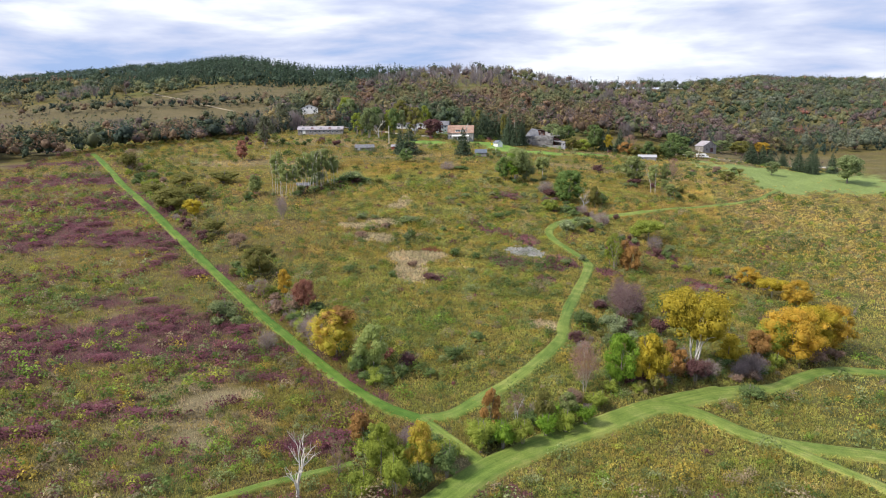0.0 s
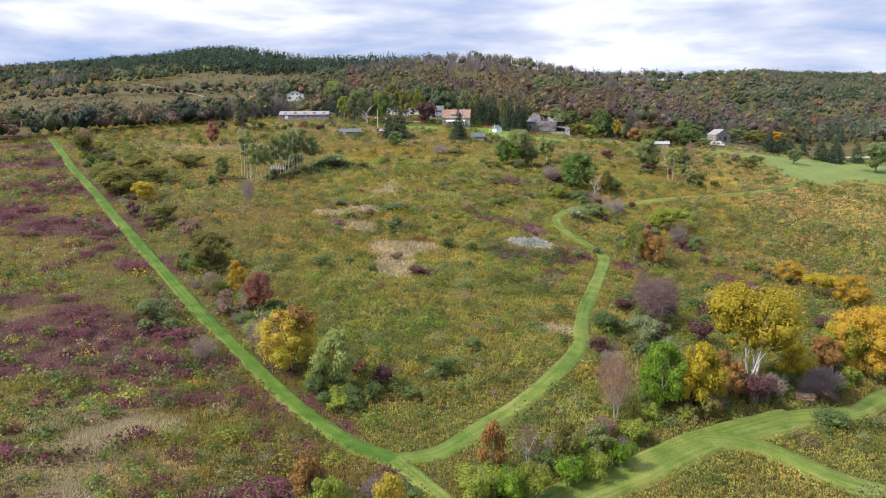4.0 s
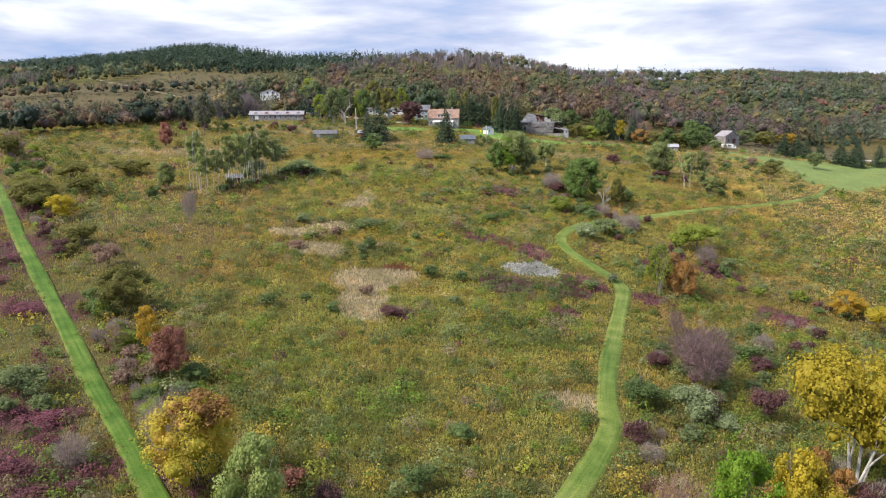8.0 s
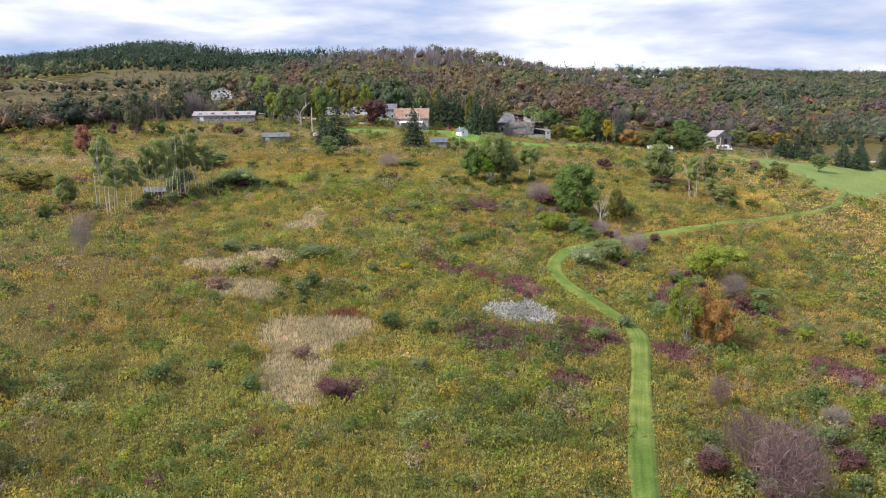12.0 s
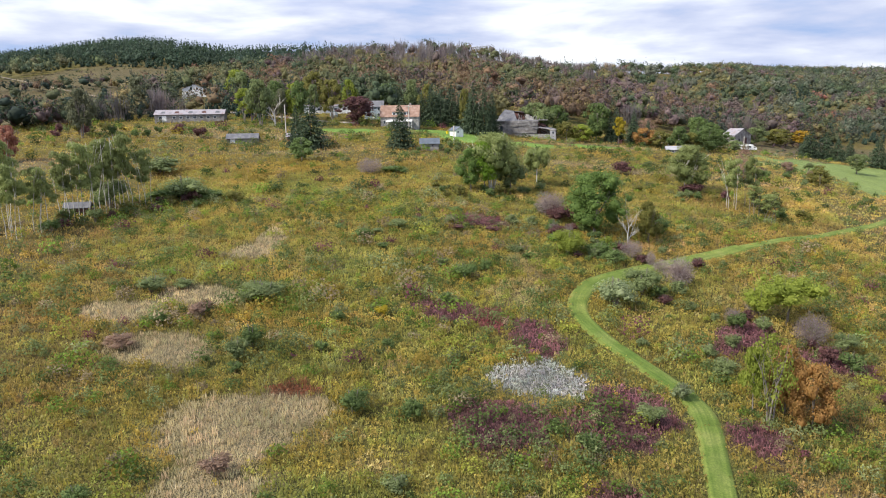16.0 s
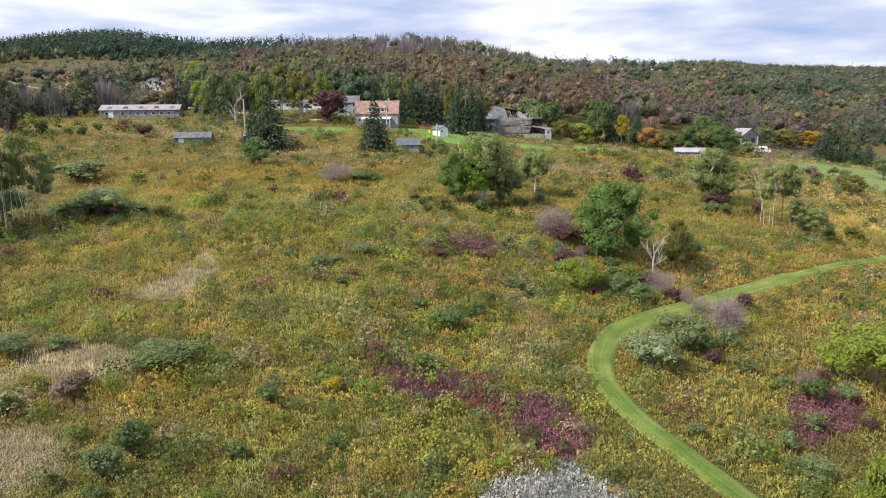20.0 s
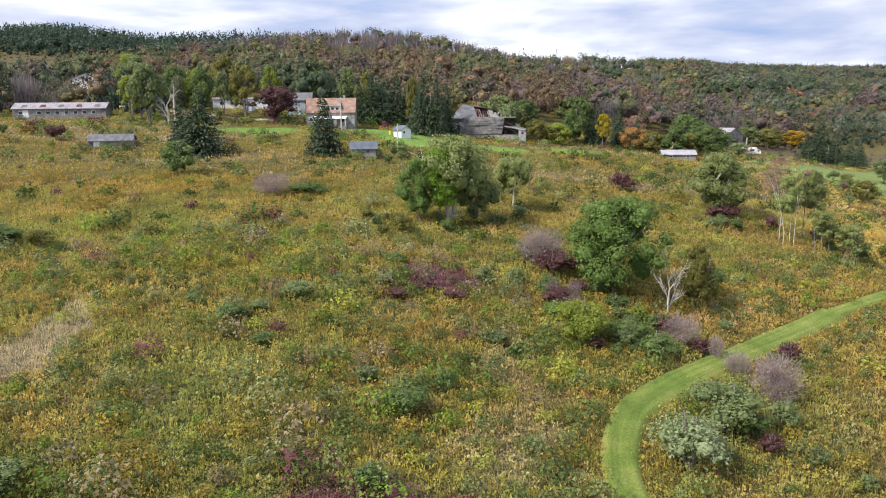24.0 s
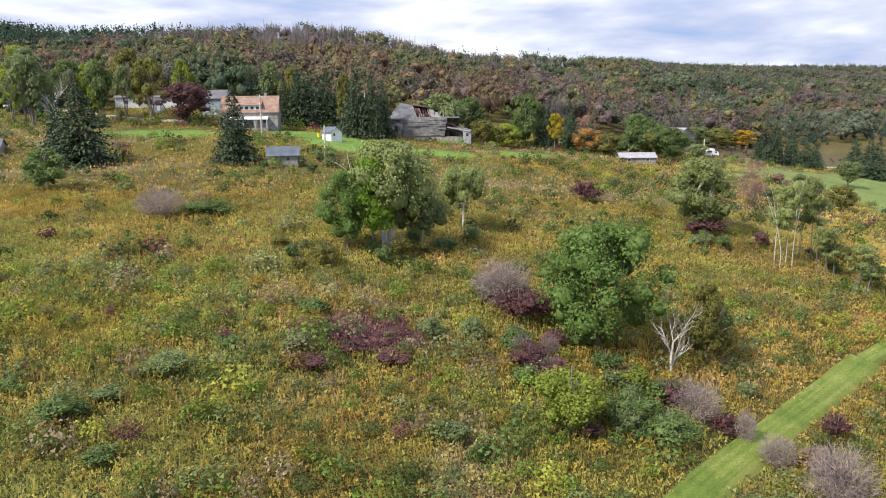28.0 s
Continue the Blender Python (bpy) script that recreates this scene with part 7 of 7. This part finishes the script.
# ---- scrub: low bushes all over the pasture ----
def scrub(name, label, xs, ys, step, keep, cards, low, high, seed, leaf):
    rng = np.random.default_rng(seed)
    x, y = np.meshgrid(np.arange(*xs, step), np.arange(*ys, step))
    x, y = x.ravel() + rng.uniform(-0.5, 0.5, x.size) * step, y.ravel() + rng.uniform(-0.5, 0.5, x.size) * step
    ok = keep(x, y) & (off_tracks(x, y) > 1.0) & (rng.random(x.size) < np.clip((value_noise(x, y, 22, 77) - 0.25) * 2.4, 0.2, 1))
    k0 = plant_kind(x, y, rng)
    ok &= ~np.isin(k0, [KINDS.index(q) for q in ("lawn", "hay", "straw", "white")])
    x, y = x[ok], y[ok]
    n = len(x)
    pal = np.array([(0.11, 0.16, 0.045), (0.17, 0.21, 0.078), (0.16, 0.24, 0.038), (0.27, 0.29, 0.05), (0.28, 0.225, 0.14), (0.18, 0.07, 0.085), (0.24, 0.27, 0.125), (0.34, 0.26, 0.05)])
    west = west_of_track(x, y) > 0
    p = np.where(west[:, None], [0.2, 0.14, 0.13, 0.1, 0.1, 0.26, 0.04, 0.03], [0.29, 0.24, 0.16, 0.1, 0.08, 0.02, 0.06, 0.05])
    tint = pal[(p.cumsum(1) > rng.random(n)[:, None]).argmax(1)] * rng.uniform(0.68, 1.35, (n, 1))
    tint *= np.where((y > 300) & (rng.random(n) < 0.6), 0.68, 1.0)[:, None]
    w = rng.uniform(low, high, n) * (0.7 + 0.7 * rng.random(n) ** 2)
    h = 0.3 + w * rng.uniform(0.3, 0.7, n)
    d = unit(rng.normal(size=(n, cards, 3)))
    d[..., 2] = np.abs(d[..., 2])
    lump = (1 + 0.3 * np.sin(d[..., 0] * 5 + rng.uniform(0, 6, (n, 1))) * np.sin(d[..., 1] * 5 + rng.uniform(0, 6, (n, 1)))) * rng.uniform(0.6, 1.05, (n, cards))
    c = d * lump[..., None] * np.stack([w * 0.6, w * 0.45, h], -1)[:, None, :] + np.stack([x, y, height(x, y) + 0.4], -1)[:, None, :]
    nrm = unit(d * [1, 1, 1.3] + rng.normal(0, 0.45, d.shape))
    t = unit(np.cross(nrm, rng.normal(size=d.shape)))
    b = np.cross(nrm, t)
    s = (leaf * (0.5 + 0.3 * w[:, None]) * rng.uniform(0.7, 1.4, (n, cards)))[..., None]
    v = np.stack([c - t * s * 0.45 - b * s * 0.35, c - t * s * 0.3 + b * s * 0.55, c + t * s * 0.55], 2).reshape(-1, 3)
    tn = np.repeat((tint[:, None, :] * rng.uniform(0.7, 1.3, (n, cards, 1))).reshape(-1, 3), 3, 0)
    return tagged(new(name, mesh_from(name, v, np.arange(len(v)).reshape(-1, 3), tn, M_WEED)), label, "scrub", kind="stuff")


scrub("low_scrub", "low green and grey dogwood bushes among the weeds", (-62, 132), (74, 300), 2.55, near_zone, 150, 1.1, 3.6, 31, 0.19)
scrub("low_scrub", "low bushes of the outer pasture", (-190, 190), (74, 300), 2.8, lambda x, y: ~near_zone(x, y) & (np.abs(x) < 0.72 * y + 12), 56, 1.0, 3.6, 32, 0.31)
scrub("low_scrub", "low bushes of the upper pasture", (-190, 240), (300, 445), 5.4, lambda x, y: y < 440, 100, 1.4, 4.0, 33, 0.28)


# ---- woods on the ridges ----
def woods(name, label, xs, ys, step, keep, palette, cards, size, tall, seed, detail=2, even=0.0):
    """A far wood as one mass of many lumpy crowns with leaf sprays and uneven tops."""
    rng = np.random.default_rng(seed)
    x, y = np.meshgrid(np.arange(*xs, step), np.arange(*ys, step))
    x, y = x.ravel() + rng.uniform(-0.5, 0.5, x.size) * step, y.ravel() + rng.uniform(-0.5, 0.5, x.size) * step
    x, y = x + rng.normal(0, 0.45 * step, x.size), y + rng.normal(0, 0.45 * step, x.size)
    ok = keep(x, y)
    x, y = x[ok], y[ok]
    n = len(x)
    tint, pointed = palette(x, y, rng)
    h = (even + (1 - even) * rng.uniform(0.62, 1.25, n) * (0.8 + 0.4 * value_noise(x, y, 45, 15))) * tall * np.where(pointed == 1, 1.12, 1.0)
    w = h * rng.uniform(0.65, 1.3, n) * np.where(pointed == 1, 0.6, 1.0)
    forms = []
    for k in range(8):
        r = np.random.default_rng(seed * 10 + k)
        lob = [((r.uniform(-0.08, 0.08), r.uniform(-0.08, 0.08), r.uniform(0.42, 0.55)), r.uniform(0.28, 0.36))]
        lob += [((r.uniform(0.16, 0.36) * math.cos(q + k), r.uniform(0.16, 0.36) * math.sin(q + k), r.uniform(0.3, 0.84)), r.uniform(0.1, 0.22)) for q in (0.0, 0.9, 1.8, 2.7, 3.6, 4.5, 5.4)]
        forms.append(lobed(r, lob, cards, size, 1.0, 0.45, 1.2, 0.55, detail, 3))
    for k in range(4):
        r = np.random.default_rng(seed * 10 + 50 + k)
        lob = [((0.36 * (1 - f) * math.cos(9 * f + k), 0.36 * (1 - f) * math.sin(9 * f + k), 0.08 + 0.84 * f), 0.05 + 0.16 * (1 - f)) for f in np.linspace(0, 1, 7)]
        forms.append(lobed(r, lob, cards + 20, size, 1.0, 0.4, 1.2, 0.5, 1, 2))
    for k in range(3):
        r = np.random.default_rng(seed * 10 + 80 + k)
        m = cards + 30
        a, q, f = r.uniform(0, 6.28, m), r.uniform(0, 0.38, m), r.uniform(0.0, 0.55, m)
        p = np.c_[q * np.cos(a), q * np.sin(a), f]
        side = unit(np.c_[-np.sin(a), np.cos(a), np.zeros(m)]) * 0.16 * size
        tip = p + np.c_[0.25 * q * np.cos(a), 0.25 * q * np.sin(a), r.uniform(0.2, 0.4, m)] + r.normal(0, 0.03, (m, 3))
        forms.append((np.stack([p - side, p + side, tip], 1).reshape(-1, 3), np.arange(3 * m).reshape(-1, 3)))
    pick = np.choose(pointed, [rng.integers(0, 8, n), rng.integers(8, 12, n), rng.integers(12, 15, n)])
    vs, fs, ts, base = [], [], [], 0
    z = height(x, y) - 0.3
    for k, (fv, ff) in enumerate(forms):
        i = np.nonzero(pick == k)[0]
        if not len(i):
            continue
        a = rng.uniform(0, 6.28, len(i))[:, None]
        c, s = np.cos(a), np.sin(a)
        v = np.stack([(fv[:, 0] * c - fv[:, 1] * s) * w[i, None], (fv[:, 0] * s + fv[:, 1] * c) * w[i, None], fv[None, :, 2] * h[i, None]], -1) + np.stack([x[i], y[i], z[i]], -1)[:, None, :]
        vs.append(v.reshape(-1, 3))
        fs.append((ff[None] + base + len(fv) * np.arange(len(i))[:, None, None]).reshape(-1, 3))
        ts.append((tint[i, None, :] * rng.uniform(0.88, 1.12, (len(i), len(fv), 1))).reshape(-1, 3))
        base += len(i) * len(fv)
    ob = new(name, mesh_from(name, np.concatenate(vs), np.concatenate(fs), np.concatenate(ts), M_FOREST))
    return tagged(ob, label, "woods", kind="stuff")


CLEARINGS = []


def clearing(x, y, rx, ry):
    CLEARINGS.append((x, y, rx, ry))


clearing(-320, 552, 200, 98)
clearing(-160, 500, 45, 45)
clearing(-162, 632, 74, 82)
clearing(28, 598, 20, 36)
clearing(165, 462, 30, 20)
clearing(225, 500, 40, 20)
clearing(150, 440, 60, 18)
clearing(10, 425, 18, 13)
clearing(-72, 436, 20, 14)
clearing(-20, 450, 16, 12)
clearing(0, 440, 9, 9)
clearing(-97, 528, 14, 18)
clearing(-86, 500, 12, 30)
clearing(60, 428, 16, 14)
clearing(178, 487, 16, 16)
clearing(-585, 1095, 80, 55)


def wooded(x, y):
    toe = 437 + 0.36 * np.maximum(x, 0)
    ok = (y > toe + 18 * (value_noise(x, y, 40, 5) - 0.5)) & (y < crest_of(x) + 30)
    for a, b, rx, ry in CLEARINGS:
        ok &= np.hypot((x - a) / rx, (y - b) / ry) + (value_noise(x, y, 25, 8) - 0.5) * 0.5 > 1
    return ok


# leaf and bark colours greyed and blued a little for distance haze
WOOD_TINTS = np.array([(0.066, 0.09, 0.05), (0.112, 0.124, 0.062), (0.155, 0.14, 0.066), (0.165, 0.112, 0.072), (0.128, 0.094, 0.09), (0.155, 0.134, 0.134), (0.04, 0.062, 0.046), (0.22, 0.18, 0.08), (0.105, 0.118, 0.082), (0.22, 0.105, 0.075)])


def plantation(x, y):
    """The even stand of pines on the western hill."""
    return (x < -64 + 0.35 * (y - 720)) & (x > -335) & (y > 706 + 0.12 * np.abs(x + 160) + 10 * (value_noise(x, y, 30, 61) - 0.5)) & (y < crest_of(x) + 24)


def wood_palette(x, y, rng):
    """Tree colours, distance haze included, and forms (0 leafy, 1 conifer, 2 bare), in stands: dark pines to the west,
    bare and russet stands in the middle, grey-green to the east.
    """
    n = len(x)
    up = np.clip((y - 450) / (crest_of(x) - 450), 0, 1)
    west, mid, east = x < -70, (x > -70) & (x < 260), x >= 230
    w = np.full((n, 10), 0.25)
    w[:, 0] = 0.9
    w[:, 1] = np.where(east, 1.3, 0.8)
    w[:, 2] = np.where(mid, 0.7, 0.35)
    w[:, 3] = np.where(mid & (up < 0.75), 1.2, 0.3)
    w[:, 4] = np.where(mid, 1.3, 0.2)
    w[:, 5] = np.where(mid & (up > 0.6), 5.0, 0.5)
    w[:, 6] = np.where(west & (up > 0.62), 9.0, np.where(up < 0.25, 1.3, 0.9))
    w[:, 7] = np.where(up < 0.3, 0.5, 0.14)
    w[:, 8] = np.where(east, 1.5, 0.35)
    w[:, 4] = np.where(east, 0.6, w[:, 4])
    w[:, 5] = np.where(east, 0.9, w[:, 5])
    w[:, 9] = np.where(east & (up < 0.6), 0.4, 0.06)
    foot = west & (y < 540)
    w[:, 5] = np.where(foot, 2.2, w[:, 5])
    w[:, 4] = np.where(foot, 1.2, w[:, 4])
    w[:, 7] = np.where(foot, 0.9, w[:, 7])
    score = np.log(w) + rng.gumbel(0, 0.42, (n, 10))
    for k in range(10):
        score[:, k] += 5.5 * (value_noise(x, y, 26, 101 + k) - 0.5) + 3.5 * (value_noise(x, y, 110, 131 + k) - 0.5)
    k = score.argmax(1)
    pines = (k == 6) & west & (up > 0.62)
    form = np.where((k == 6) & ~pines, 1, np.where(k == 5, 2, 0))
    return WOOD_TINTS[k] * np.where(pines, 1.3, 1.0)[:, None] * rng.uniform(0.78, 1.45, (n, 1)) * rng.uniform(0.94, 1.06, (n, 3)), form


woods("woods", "mixed autumn woodland behind the farms", (-420, 420), (425, 640), 6.2, lambda x, y: wooded(x, y) & (y < 600) & (x > -0.68 * y) & (x < 0.95 * (y - 150)), wood_palette, 180, 0.06, 12.5, 21, 1)
woods("woods", "russet and green woods up to the ridge", (-800, 1250), (600, 1480), 10.0, lambda x, y: wooded(x, y) & ~plantation(x, y) & (y >= 600) & (x > -0.64 * y - 8) & (x < 0.95 * (y - 150)), wood_palette, 70, 0.086, 11.5, 22, 1)


def stand_palette(x, y, rng):
    n = len(x)
    return np.array((0.05, 0.078, 0.05)) * rng.uniform(0.75, 1.35, (n, 1)) * rng.uniform(0.94, 1.06, (n, 3)), np.where(rng.random(n) < 0.85, 1, 0)


woods("woods", "even dark plantation of pines on the western hill", (-460, 60), (690, 1150), 6.6, lambda x, y: plantation(x, y) & (y < crest_of(x) + 24), stand_palette, 30, 0.12, 13.0, 25, 1, 0.7)


def pine_palette(x, y, rng):
    """Dark pines mixed with orange, brown and yellow maples and grey leafless trees."""
    n = len(x)
    k = np.array((6, 0, 1, 3, 4, 7, 9, 5))[(np.cumsum((0.36, 0.14, 0.09, 0.15, 0.08, 0.09, 0.05, 0.04))[None] > np.clip(0.7 * rng.random(n) + 0.3 * value_noise(x, y, 16, 66), 0, 0.99)[:, None]).argmax(1)]
    return WOOD_TINTS[k] * np.where(np.isin(k, (3, 7, 9)), 1.15, 0.92)[:, None] * rng.uniform(0.75, 1.25, (n, 1)), np.where(k == 5, 2, 0)


def windbreak(x, y):
    d = ((y - 334) * 57 - (x + 191) * 65) / 86.5
    d = np.where(x < -191, y - 332, d)
    return (d > 4) & (d < 46) & (x > -330) & (x < -112)


woods("woods", "dark windbreak of pines and maples above the western field", (-330, -110), (330, 470), 6, windbreak, pine_palette, 130, 0.065, 13.5, 23, 1)


def hill_hedge(x, y):
    """The belt of trees between the brown field and the meadow above it."""
    return (np.abs(y - 592 - 0.1 * (x + 200) - 16 * (value_noise(x, y, 60, 29) - 0.5)) < 13) & (x > -335) & (x < -84) & (value_noise(x, y, 26, 31) > 0.36)


woods("woods", "belt of dark trees between two hillside fields", (-340, -80), (560, 630), 6.4, hill_hedge, pine_palette, 90, 0.075, 8.5, 26, 1)


def cleared(x, y):
    """Inside the hillside clearings, thinly."""
    ok = np.zeros(len(x), bool)
    for a, b, rx, ry in CLEARINGS[:3] + CLEARINGS[5:7]:
        ok |= np.hypot((x - a) / rx, (y - b) / ry) < 1.1
    return ok & (value_noise(x, y, 30, 19) > 0.48) & (x > -0.7 * y)


woods("hillside_scrub", "scattered bushes on the far hillside meadows", (-500, 270), (440, 790), 7, cleared, wood_palette, 30, 0.16, 2.2, 24, 1)
